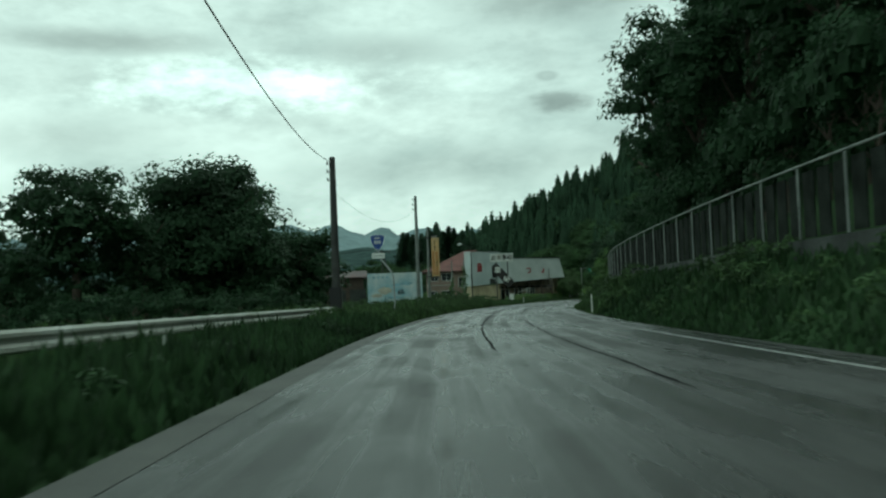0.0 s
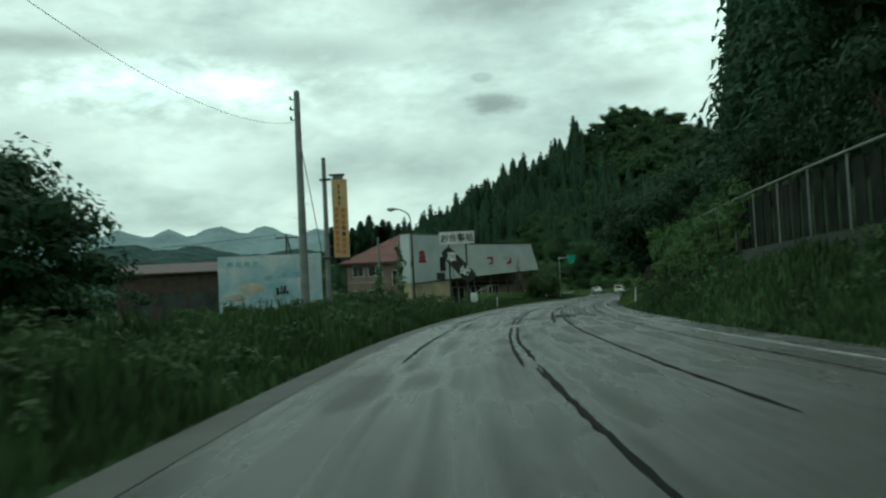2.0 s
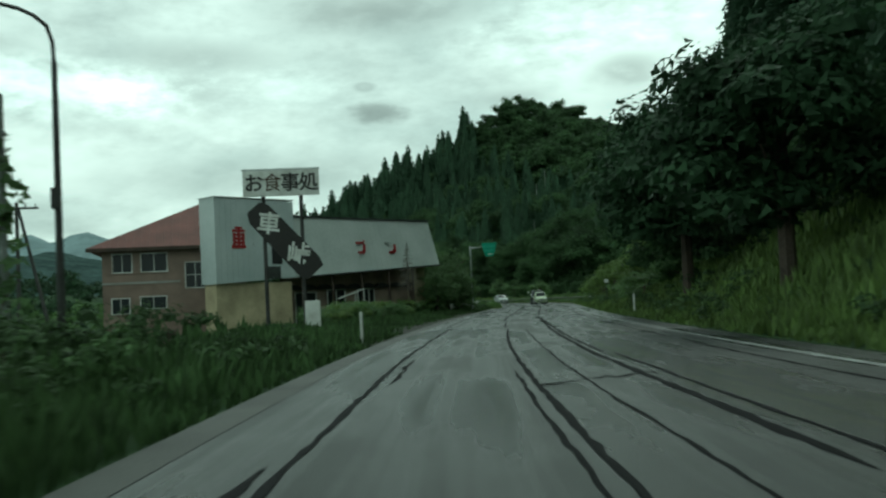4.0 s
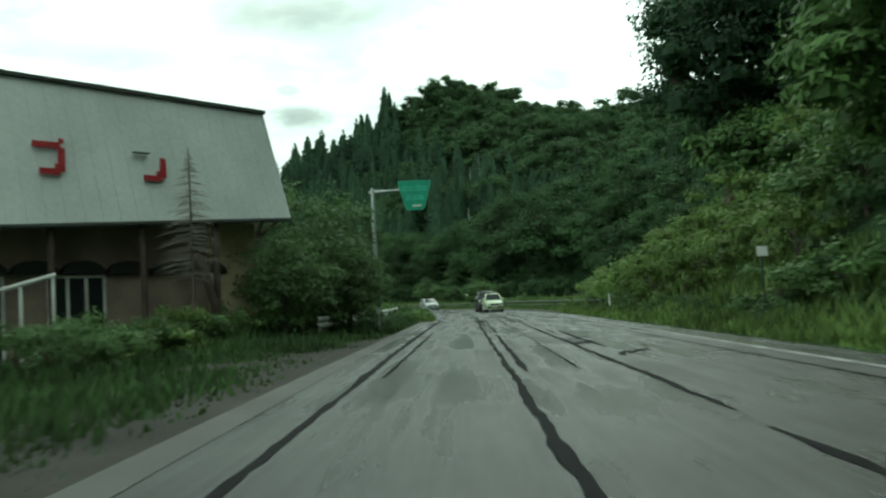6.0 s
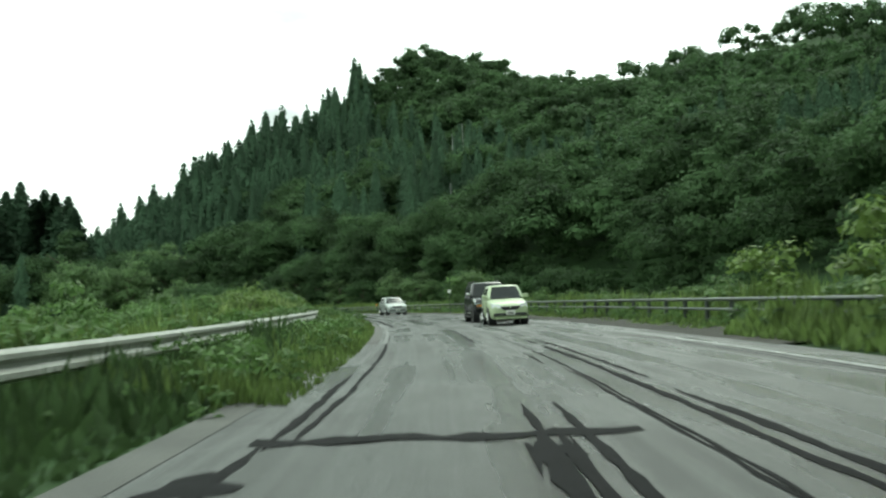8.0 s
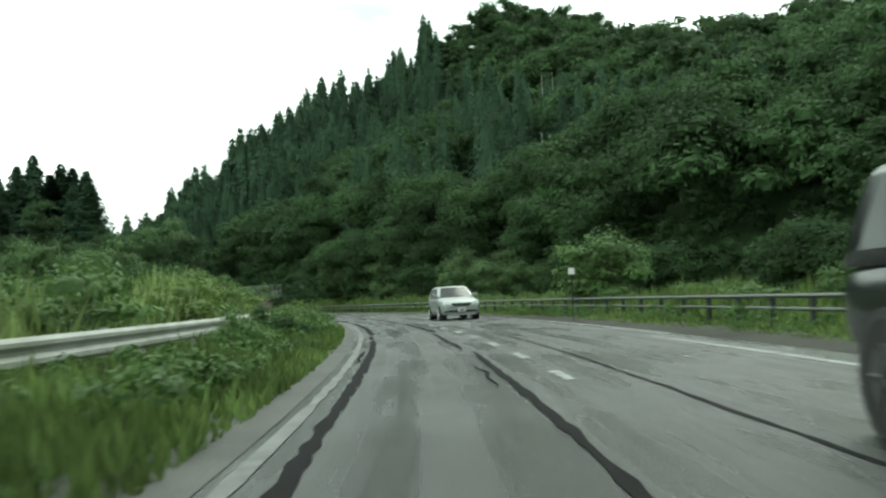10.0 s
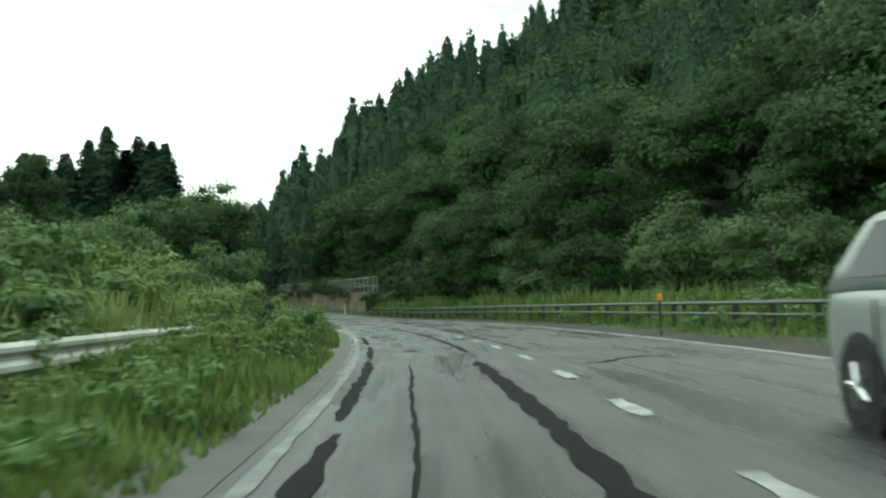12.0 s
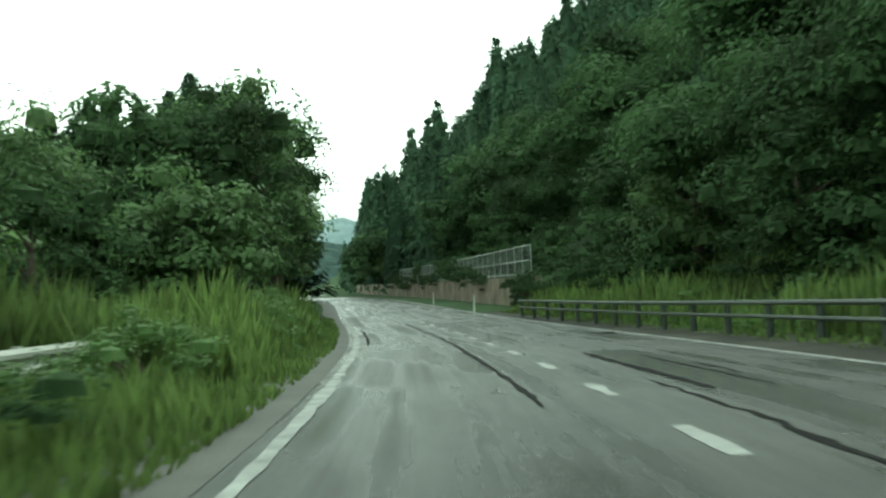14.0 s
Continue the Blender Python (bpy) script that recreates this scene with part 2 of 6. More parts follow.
M["shed_roof"] = mat("faded_brown_red_sheet_roof", (0.095, 0.044, 0.042), 0.6, vary=0.35, scale=0.7, fine=10, bump=0.08, other=(0.055, 0.05, 0.052))
M["red_roof"] = mat("rusty_red_sheet_roof", (0.13, 0.042, 0.035), 0.6, vary=0.3, scale=0.7, fine=10, bump=0.08)
M["wall_pink"] = mat("pinkish_brown_render", (0.23, 0.165, 0.135), 0.85, vary=0.25, scale=0.8, fine=18, bump=0.2)
M["wall_tan"] = mat("tan_render", (0.44, 0.37, 0.24), 0.85, vary=0.3, scale=0.7, fine=18, bump=0.2)
# near-black panel colour imitates the sky being blocked by slope and trees
M["fence_panel"] = mat("shade_darkened_panel", (0.022, 0.026, 0.022), 0.95, vary=0.5, scale=1.5, fine=20, bump=0.3, spec=0.05)
M["wood_dark"] = mat("dark_timber", (0.06, 0.042, 0.032), 0.8, vary=0.35, scale=2, fine=25, bump=0.3)
# brown plaster with its base lightened to hold a veil of windscreen haze
M["wall_brown"] = mat("haze_lifted_weathered_plaster", (0.26, 0.20, 0.16), 0.85, vary=0.35, scale=0.9, fine=20, bump=0.25)
M["sign_pale_green"] = mat("faded_green_sign_lettering", (0.06, 0.40, 0.28), 0.5, vary=0.2, scale=3, fine=20, bump=0)
M["twig"] = mat("grey_bare_twigs", (0.16, 0.145, 0.12), 0.9, vary=0.3, scale=3, fine=20, bump=0)
M["car_glass"] = mat("car_glass", (0.016, 0.019, 0.020), 0.2, vary=0.1, bump=0, spec=0.2)
M["pane"] = mat("window_pane", (0.02, 0.024, 0.026), 0.14, vary=0.1, bump=0, spec=0.2)
M["car_black"] = mat("black_car_paint", (0.012, 0.013, 0.015), 0.18, vary=0.1, bump=0, spec=0.6)
M["car_silver"] = mat("silver_car_paint", (0.31, 0.335, 0.325), 0.32, 0.35, vary=0.06, bump=0, spec=0.6)
M["car_lime"] = mat("pale_lime_car_paint", (0.34, 0.41, 0.25), 0.35, vary=0.06, bump=0, spec=0.6)
M["rubber"] = mat("tyre_rubber", (0.02, 0.02, 0.02), 0.85, vary=0.2, bump=0.1)
M["chrome"] = mat("bright_metal", (0.6, 0.6, 0.6), 0.2, 1.0, vary=0.05, bump=0)
M["lampglass"] = mat("headlamp_lens", (0.62, 0.64, 0.65), 0.1, vary=0.1, bump=0, spec=0.8)
M["plastic"] = mat("black_plastic", (0.025, 0.025, 0.026), 0.5, vary=0.15, bump=0)
M["orange"] = mat("orange_reflector", (0.75, 0.25, 0.03), 0.4, vary=0.15, bump=0)


def asphalt():
    m = mat("wet_patched_asphalt", (0.032, 0.034, 0.033), 0.5, vary=0.35, scale=0.35, fine=55, bump=0.35, spec=0.23)
    n, l = m.node_tree.nodes, m.node_tree.links
    b = n["Principled BSDF"]
    uv = n.new("ShaderNodeUVMap")
    uv.uv_map = "road"
    facs = []
    for sx, sy, scale, lo, hi in ((2.1, 0.035, 1.0, 0.40, 0.60), (0.5, 0.16, 1.0, 0.43, 0.58), (7.0, 0.5, 1.0, 0.30, 0.70)):
        mp = n.new("ShaderNodeMapping")
        mp.inputs["Scale"].default_value = (sx, sy, 1.0)
        nz = n.new("ShaderNodeTexNoise")
        nz.inputs["Scale"].default_value, nz.inputs["Detail"].default_value = scale, 5
        mr = n.new("ShaderNodeMapRange")
        mr.inputs["From Min"].default_value, mr.inputs["From Max"].default_value = lo, hi
        l.new(uv.outputs[0], mp.inputs[0])
        l.new(mp.outputs[0], nz.inputs["Vector"])
        l.new(nz.outputs["Fac"], mr.inputs["Value"])
        facs.append(mr.outputs[0])
    add = n.new("ShaderNodeMath")
    add.operation = "MULTIPLY_ADD"
    add.inputs[1].default_value = 0.55
    l.new(facs[0], add.inputs[0])
    half = n.new("ShaderNodeMath")
    half.operation = "MULTIPLY"
    half.inputs[1].default_value = 0.45
    l.new(facs[1], half.inputs[0])
    l.new(half.outputs[0], add.inputs[2])
    rough = n.new("ShaderNodeMapRange")
    rough.inputs["To Min"].default_value, rough.inputs["To Max"].default_value = 0.09, 0.58
    l.new(add.outputs[0], rough.inputs["Value"])
    l.new(rough.outputs[0], b.inputs["Roughness"])
    old = b.inputs["Base Color"].links[0].from_socket
    tone = n.new("ShaderNodeMapRange")
    tone.inputs["To Min"].default_value, tone.inputs["To Max"].default_value = 0.34, 1.65
    tmix = n.new("ShaderNodeMath")
    tmix.operation = "MULTIPLY_ADD"
    tmix.inputs[1].default_value = 0.35
    l.new(facs[2], tmix.inputs[0])
    sc = n.new("ShaderNodeMath")
    sc.operation = "MULTIPLY"
    sc.inputs[1].default_value = 0.65
    l.new(add.outputs[0], sc.inputs[0])
    l.new(sc.outputs[0], tmix.inputs[2])
    l.new(tmix.outputs[0], tone.inputs["Value"])
    hs = n.new("ShaderNodeHueSaturation")
    l.new(tone.outputs[0], hs.inputs["Value"])
    l.new(old, hs.inputs["Color"])
    l.new(hs.outputs[0], b.inputs["Base Color"])
    return m


M["asphalt"] = asphalt()


# ---- mesh tools ----
def mesh_object(name, verts, faces, material, smooth=False):
    me = bpy.data.meshes.new(name)
    me.from_pydata(verts, [], faces)
    me.materials.append(material)
    if smooth:
        me.shade_smooth()
    return new(name, me)


def faces_object(name, corners, material, smooth=False):
    """One mesh of loose faces; corners: array (count, 3 or 4, 3)."""
    c = np.ascontiguousarray(corners, dtype=np.float32)
    count, k = c.shape[:2]
    me = bpy.data.meshes.new(name)
    me.vertices.add(count * k)
    me.vertices.foreach_set("co", c.reshape(-1))
    me.loops.add(count * k)
    me.loops.foreach_set("vertex_index", np.arange(count * k, dtype=np.int32))
    me.polygons.add(count)
    me.polygons.foreach_set("loop_start", np.arange(0, count * k, k, dtype=np.int32))
    me.materials.append(material)
    me.update(calc_edges=True)
    return new(name, me)


def part(name, bm, material, parent, label=""):
    me = bpy.data.meshes.new(name)
    bm.to_mesh(me)
    bm.free()
    me.materials.append(material)
    ob = new(name, me)
    ob.parent = parent
    if label:
        tagged(ob, label)
    return ob


def thing(name, m, label, category, group="", kind=""):
    ob = new(name)
    ob.empty_display_size = 0.2
    ob.matrix_basis = m
    return tagged(ob, label, category, group, kind)


def box_bm(x0, y0, z0, x1, y1, z1, bevel=0.0, bm=None):
    bm = bm or bmesh.new()
    r = bmesh.ops.create_cube(bm, size=1, matrix=Matrix.Translation(((x0 + x1) / 2, (y0 + y1) / 2, (z0 + z1) / 2)) @ Matrix.Diagonal((x1 - x0, y1 - y0, z1 - z0, 1)))
    if bevel:
        edges = {e for v in r["verts"] for e in v.link_edges}
        bmesh.ops.bevel(bm, geom=list(edges), offset=bevel, segments=2, affect="EDGES", profile=0.7)
    return bm


def rod_bm(a, b, r0, r1=None, seg=8, bm=None):
    bm = bm or bmesh.new()
    a, b = Vector(a), Vector(b)
    m = Matrix.Translation((a + b) / 2) @ (b - a).to_track_quat("Z", "Y").to_matrix().to_4x4()
    bmesh.ops.create_cone(bm, cap_ends=True, segments=seg, radius1=r0, radius2=r0 if r1 is None else r1, depth=(b - a).length, matrix=m)
    return bm


def tube_bm(points, r, seg=8, bm=None):
    bm = bm or bmesh.new()
    pts = [Vector(p) for p in points]
    rings = []
    for i, p in enumerate(pts):
        d = (pts[min(i + 1, len(pts) - 1)] - pts[max(i - 1, 0)]).normalized()
        q = d.to_track_quat("Z", "Y")
        rings.append([bm.verts.new(p + q @ Vector((r * math.cos(2 * math.pi * k / seg), r * math.sin(2 * math.pi * k / seg), 0))) for k in range(seg)])
    for a, b in zip(rings, rings[1:]):
        for k in range(seg):
            bm.faces.new((a[k], a[(k + 1) % seg], b[(k + 1) % seg], b[k]))
    bm.faces.new(rings[0][::-1])
    bm.faces.new(rings[-1])
    return bm


def prism_bm(outline, thick, bm=None):
    """A plate in the xz plane with that outline, from y = 0 to y = thick."""
    bm = bm or bmesh.new()
    a = [bm.verts.new((x, 0, z)) for x, z in outline]
    b = [bm.verts.new((x, thick, z)) for x, z in outline]
    n = len(outline)
    bm.faces.new(a)
    bm.faces.new(b[::-1])
    for i in range(n):
        bm.faces.new((a[(i + 1) % n], a[i], b[i], b[(i + 1) % n]))
    bmesh.ops.recalc_face_normals(bm, faces=bm.faces)
    return bm


def lettering(name, words, size, material, parent, m, label="", bold=0.0):
    cu = bpy.data.curves.new(name, "FONT")
    cu.body, cu.size, cu.extrude, cu.align_x, cu.align_y = words, size, 0.006, "CENTER", "CENTER"
    cu.offset = bold
    cu.materials.append(material)
    ob = new(name, cu)
    ob.parent = parent
    ob.matrix_basis = m
    if label:
        tagged(ob, label)
    return ob


# ---- the road's line: x of the driven line for each y ----
CY = np.array([-160, -80, 0, 34.7, 69.9, 104, 136, 166.2, 195.7, 225.2, 255.3, 276, 296, 318, 347, 397, 448, 496, 694, 950, 1300.0])
CX = np.array([-3, -1.5, 0, 1.4, 5.2, 12.0, 20.7, 30.2, 39.4, 46.6, 51.1, 52.24, 51.8, 49.6, 44.6, 35.2, 22.6, 9.5, -47, -120, -220.0])
_d = np.gradient(CX, CY)


def line_x(y):
    """Cubic through the points of the road's line."""
    y = np.clip(np.asarray(y, dtype=float), CY[0], CY[-1])
    i = np.clip(np.searchsorted(CY, y) - 1, 0, len(CY) - 2)
    h = CY[i + 1] - CY[i]
    t = (y - CY[i]) / h
    return (2 * t**3 - 3 * t**2 + 1) * CX[i] + (t**3 - 2 * t**2 + t) * h * _d[i] + (3 * t**2 - 2 * t**3) * CX[i + 1] + (t**3 - t**2) * h * _d[i + 1]


def turn_of(y):
    return np.arctan((line_x(np.asarray(y) + 0.5) - line_x(np.asarray(y) - 0.5)))


def road_z(y):
    u = np.maximum(0, np.asarray(y, dtype=float) - 318)
    return 0.021 * u * u / (u + 25)


def along(y, lat, z=0.0):
    """A point of the place beside the road: at y on its line, lat metres to the right, z above the road."""
    a = turn_of(y)
    return (line_x(y) + lat * np.cos(a), y - lat * np.sin(a), road_z(y) + z)


def lateral(x, y):
    return (x - line_x(y)) * np.cos(turn_of(y))


def step(v, a, b):
    t = np.clip((v - a) / (b - a), 0, 1)
    return t * t * (3 - 2 * t)


FOOT_Y = np.array([-200, 0, 95, 104, 178, 194, 212, 262, 292, 322, 345, 395, 440, 496, 694, 1300.0])
FOOT_L = np.array([8.9, 8.9, 8.9, 7.2, 7.6, 17, 31, 26, 18, 10.5, 10.2, 10, 12, 18, 40, 70])
STEEP = np.array([0.85, 0.85, 0.9, 0.95, 0.95, 0.70, 0.50, 0.50, 0.54, 0.62, 0.72, 0.86, 1.02, 0.98, 0.55, 0.5])


def bumps(x, y):
    return (np.sin(x * 0.11 + 1.3) * np.cos(y * 0.09 + 0.4) + 0.5 * np.sin(x * 0.31 + y * 0.23) + 0.35 * np.cos(x * 0.53 - y * 0.47 + 2)) / 1.85


def ground_z(x, y):
    x, y = np.asarray(x, dtype=float), np.asarray(y, dtype=float)
    l = lateral(x, y)
    base = road_z(y) - 0.06
    d = np.maximum(0, l - np.interp(y, FOOT_Y, FOOT_L))
    hill = np.interp(d, [0, 24, 80, 216, 500, 900], [0, 20, 44, 71, 77, 83]) * np.interp(y, FOOT_Y, STEEP)
    hill = hill + bumps(x * 0.5, y * 0.5) * np.minimum(4.0, d * 0.12)
    hill = hill + 11 * np.exp(-(((x - 120) / 46) ** 2 + ((y - 470) / 20) ** 2))
    hill = hill + 14 * np.exp(-(((x - 123) / 26) ** 2 + ((y - 485) / 45) ** 2))
    hill = hill + 10 * np.exp(-(((x - 280) / 72) ** 2 + ((y - 425) / 60) ** 2))
    hill = hill - 3.0 * np.exp(-(((x - 166) / 20) ** 2 + ((y - 446) / 22) ** 2))
    inside = step(y, -14, 4) * (1 - step(y, 94, 106))
    wall = (step(l, 6.0, 8.3) * 1.45 + step(l, 8.45, 8.8) * 0.5) * inside
    left = np.maximum(0, -l - 2.6)
    bank = -0.25 * step(left, 3, 12) + bumps(x, y) * 0.18 * np.minimum(1, left / 4)
    rise = 0.12 * np.clip(-l - 9, 0, 60) * step(y, 335, 420)
    verge = 0.10 * step(np.maximum(l - 5.6, 0), 0, 1.2)
    return base + hill + wall + bank + rise + verge


# ---- ground ----
def grid_lines(edges):
    out = []
    for a, b, n in edges:
        out.extend(np.linspace(a, b, n, endpoint=False))
    return np.array(out + [edges[-1][1]])


def build_ground():
    gy = grid_lines([(-260, -20, 16), (-20, 360, 200), (360, 560, 50), (560, 1250, 50), (1250, 4200, 16)])
    gl = grid_lines([(-3800, -900, 8), (-900, -120, 16), (-120, -12, 30), (-12, -2.0, 14), (-2.0, 5.6, 4), (5.6, 12, 16), (12, 60, 34), (60, 320, 50), (320, 900, 14), (900, 3800, 8)])
    verts, faces = [], []
    nx = len(gl)
    for y in gy:
        x = line_x(y) + gl / math.cos(float(turn_of(y)))
        z = ground_z(x, np.full(nx, y))
        far = np.maximum(0, np.abs(gl) - 900) / 2900
        z = z * (1 - np.minimum(1, far))
        verts.extend(zip(x.tolist(), [float(y)] * nx, z.tolist()))
    for j in range(len(gy) - 1):
        for i in range(nx - 1):
            k = j * nx + i
            faces.append((k, k + 1, k + nx + 1, k + nx))
    ob = mesh_object("ground", verts, faces, M["ground"], smooth=True)
    return tagged(ob, "weedy earth ground rising into a wooded hillside", "ground", kind="structure")


build_ground()


def ribbon(name, y0, y1, lat0, lat1, z, material, dy=2.0, thick=0.0, wobble=0.0, seed=0, taper=False, parent=None):
    """A strip along the road between two laterals."""
    rng = np.random.default_rng(seed)
    ys = np.arange(y0, y1 + dy * 0.5, dy)
    n = len(ys)
    w = np.zeros(n)
    e = np.zeros(n)
    if wobble:
        w = np.cumsum(rng.normal(0, wobble, n)) * 0.6
        w = w - np.linspace(w[0], w[-1], n) + rng.normal(0, wobble * 0.5, n)
        e = rng.uniform(-0.35, 0.5, n) * (lat1 - lat0)
    verts, faces = [], []
    for k, y in enumerate(ys):
        shrink = min(1.0, 0.22 * min(k, n - 1 - k) + 0.3) if taper else 1.0
        mid, half = (lat0 + lat1) / 2 + w[k], ((lat1 - lat0) / 2 + e[k] / 2) * shrink
        for lat in (mid - half, mid + half):
            verts.append(along(float(y), lat, z))
        if thick:
            for lat in (mid - half, mid + half):
                verts.append(along(float(y), lat, z - thick))
    s = 4 if thick else 2
    for k in range(n - 1):
        a = k * s
        faces.append((a, a + 1, a + s + 1, a + s))
        if thick:
            faces.append((a + 2, a, a + s, a + s + 2))
            faces.append((a + 1, a + 3, a + s + 3, a + s + 1))
    ob = mesh_object(name, verts, faces, material)
    if parent:
        ob.parent = parent
    return ob


def road_surface():
    ys = grid_lines([(-150, 360, 255), (360, 1240, 110)])
    lats = grid_lines([(-2.35, 5.75, 14)])
    verts, faces = [], []
    for y in ys:
        for lat in lats:
            dish = -0.012 * math.exp(-((lat + 0.65) / 0.35) ** 2) - 0.012 * math.exp(-((lat - 0.75) / 0.35) ** 2) - 0.01 * math.exp(-((lat - 3.0) / 0.4) ** 2)
            verts.append(along(float(y), float(lat), dish * 0.6))
    nx = len(lats)
    for j in range(len(ys) - 1):
        for i in range(nx - 1):
            k = j * nx + i
            faces.append((k, k + 1, k + nx + 1, k + nx))
    ob = mesh_object("road", verts, faces, M["asphalt"], smooth=True)
    layer = ob.data.uv_layers.new(name="road")
    for loop in ob.data.loops:
        v = loop.vertex_index
        layer.data[loop.index].uv = (float(lats[v % nx]), float(ys[v // nx]))
    return tagged(ob, "wet grey asphalt road with sealed cracks", "road", kind="structure")


road = road_surface()


# ---- gravel beside the road ----
tagged(ribbon("forecourt", 116, 168, -5.3, -2.37, 0.004, M["gravel"], thick=0.2), "worn wet gravel forecourt beside the road", "gravel", kind="structure")


def shoulder(y0, y1):
    verts, faces = [], []
    ys = np.arange(y0, y1 + 0.5, 1.0)
    rs = random.Random(6)
    for y in ys:
        out = 7.15 + 0.3 * math.sin(y * 0.21) + rs.uniform(-0.12, 0.12)
        for lat, z in ((5.55, -0.01), (5.75, 0.012), (6.2, 0.03), (6.8, 0.062), (out, 0.064), (out + 0.2, 0.0)):
            verts.append(along(float(y), lat, z))
    for j in range(len(ys) - 1):
        for i in range(5):
            a = j * 6 + i
            faces.append((a, a + 1, a + 7, a + 6))
    ob = mesh_object("shoulder", verts, faces, M["gravel"])
    return tagged(ob, "narrow wet gravel shoulder under the guard pipe", "gravel", kind="structure")


shoulder(192, 345)


# ---- road markings and sealed cracks ----
ribbon("gutter", -60, 200, -2.36, -1.95, 0.005, M["gutter"], parent=road)
ribbon("gutter", 200, 420, -2.36, -1.34, 0.005, M["gutter"], parent=road)
ribbon("edge_line", 200, 284, -1.22, -1.115, 0.006, M["faded_paint"], dy=0.5, wobble=0.004, seed=7, parent=road)
ribbon("edge_line", 284.4, 420, -1.20, -1.06, 0.006, M["worn_paint"], dy=0.5, wobble=0.003, seed=8, parent=road)
ribbon("edge_line", -60, 236, 4.85, 4.99, 0.006, M["paint"], parent=road)
ribbon("edge_line", 236, 420, 5.43, 5.56, 0.006, M["paint"], parent=road)
DASHES = [247.7 + 4.11 * k for k in range(-5, 7)] + [276.5 + 3.74 * k for k in range(18)]
for k, y in enumerate(DASHES):
    lat = 1.62 + 0.2 * float(step(y, 256, 274))
    ribbon("centre_dash", y - 0.7, y + 0.7, lat - 0.07, lat + 0.07, 0.006, M["paint"], dy=0.28, wobble=0.006, seed=k, parent=road)

CRACKS = [
    (10, 40, 2.5, 0.08), (18, 42, 0.85, 0.07), (40, 76, 0.84, 0.08), (40, 76, 1.04, 0.08), (54, 88, 2.45, 0.11), (56, 98, 4.2, 0.09), (62, 80, -1.0, 0.07),
    (78, 100, -1.22, 0.11), (92, 128, -1.02, 0.09), (78, 86, 0.83, 0.10), (79, 86, 0.98, 0.08), (86, 134, 0.92, 0.12), (90, 106, 0.78, 0.07),
    (78, 152, 2.2, 0.12), (86, 138, 2.45, 0.10), (86, 162, 4.25, 0.09), (92, 124, 1.43, 0.05), (128, 150, -1.3, 0.1), (134, 150, 0.8, 0.1),
    (148, 190, -1.38, 0.17), (149, 168, -1.09, 0.08), (149, 185, 0.71, 0.12), (149, 185, 0.92, 0.11), (149, 194, 1.55, 0.05), (149, 198, 2.34, 0.14), (154, 164, 2.72, 0.12), (158, 200, 4.85, 0.07),
    (175, 183, -1.33, 0.18), (183, 214, -1.2, 0.12), (175, 183, 0.56, 0.17), (175, 183, 0.80, 0.15), (176, 202, 1.6, 0.06), (176, 198, 2.14, 0.13), (176, 180, 2.43, 0.10), (178, 198, 4.6, 0.07),
    (198, 217, 1.0, 0.09), (200, 242, 2.3, 0.08), (216, 243.5, -0.88, 0.18), (218, 243.5, 0.95, 0.14),
    (244, 273.5, -0.88, 0.20), (244, 257, 0.94, 0.24), (245, 251, 2.1, 0.09), (258, 272, 0.96, 0.24), (260, 272, -0.1, 0.09), (244, 249, -0.1, 0.06),
    (274, 280, -0.9, 0.19), (281, 288, -0.87, 0.15), (275, 299, 1.04, 0.22), (276, 292, 2.3, 0.15), (287, 303, 2.4, 0.10),
    (305, 336, 1.1, 0.14), (306, 313, 2.82, 0.15), (306, 312, 3.6, 0.08), (320, 331, -0.86, 0.10),
]
crack_rng = random.Random(77)
for k, (y0, y1, lat, w) in enumerate(CRACKS):
    y = float(y0)
    n = 0
    while y < y1 - 2:
        end = min(y1, y + crack_rng.uniform(14, 46))
        off = crack_rng.uniform(-0.09, 0.09)
        wide = w * crack_rng.uniform(0.75, 1.35)
        ribbon("sealed_crack", y, end, lat + off - wide * 0.32, lat + off + wide * 0.32, 0.004 + 0.0004 * (k % 3), M["tar"], dy=0.35, wobble=0.011, seed=100 + k + 40 * n, taper=True, parent=road)
        # short spur leaving the main seam
        if crack_rng.random() < 0.3:
            ys = crack_rng.uniform(y, end)
            side = crack_rng.choice((-1, 1)) * crack_rng.uniform(0.12, 0.3)
            ribbon("sealed_crack", ys, ys + crack_rng.uniform(2, 5), lat + side - 0.025, lat + side + 0.03, 0.0052, M["tar"], dy=0.35, wobble=0.03, seed=900 + k + 40 * n, taper=True, parent=road)
        y = end + crack_rng.uniform(0.15, 1.6)
        n += 1


def cross_crack(y, lat0, lat1, w, slope, seed):
    rng = np.random.default_rng(seed)
    n = 14
    verts, faces = [], []
    d = 0.0
    for k in range(n + 1):
        lat = lat0 + (lat1 - lat0) * k / n
        d += rng.normal(0, 0.12)
        hw = w * rng.uniform(0.15, 0.55)
        for s in (-hw, hw):
            verts.append(along(y + slope * (lat - lat0) + d + s, lat, 0.0055))
    for k in range(n):
        faces.append((2 * k, 2 * k + 2, 2 * k + 3, 2 * k + 1))
    ob = mesh_object("cross_crack", verts, faces, M["tar"])
    ob.parent = road


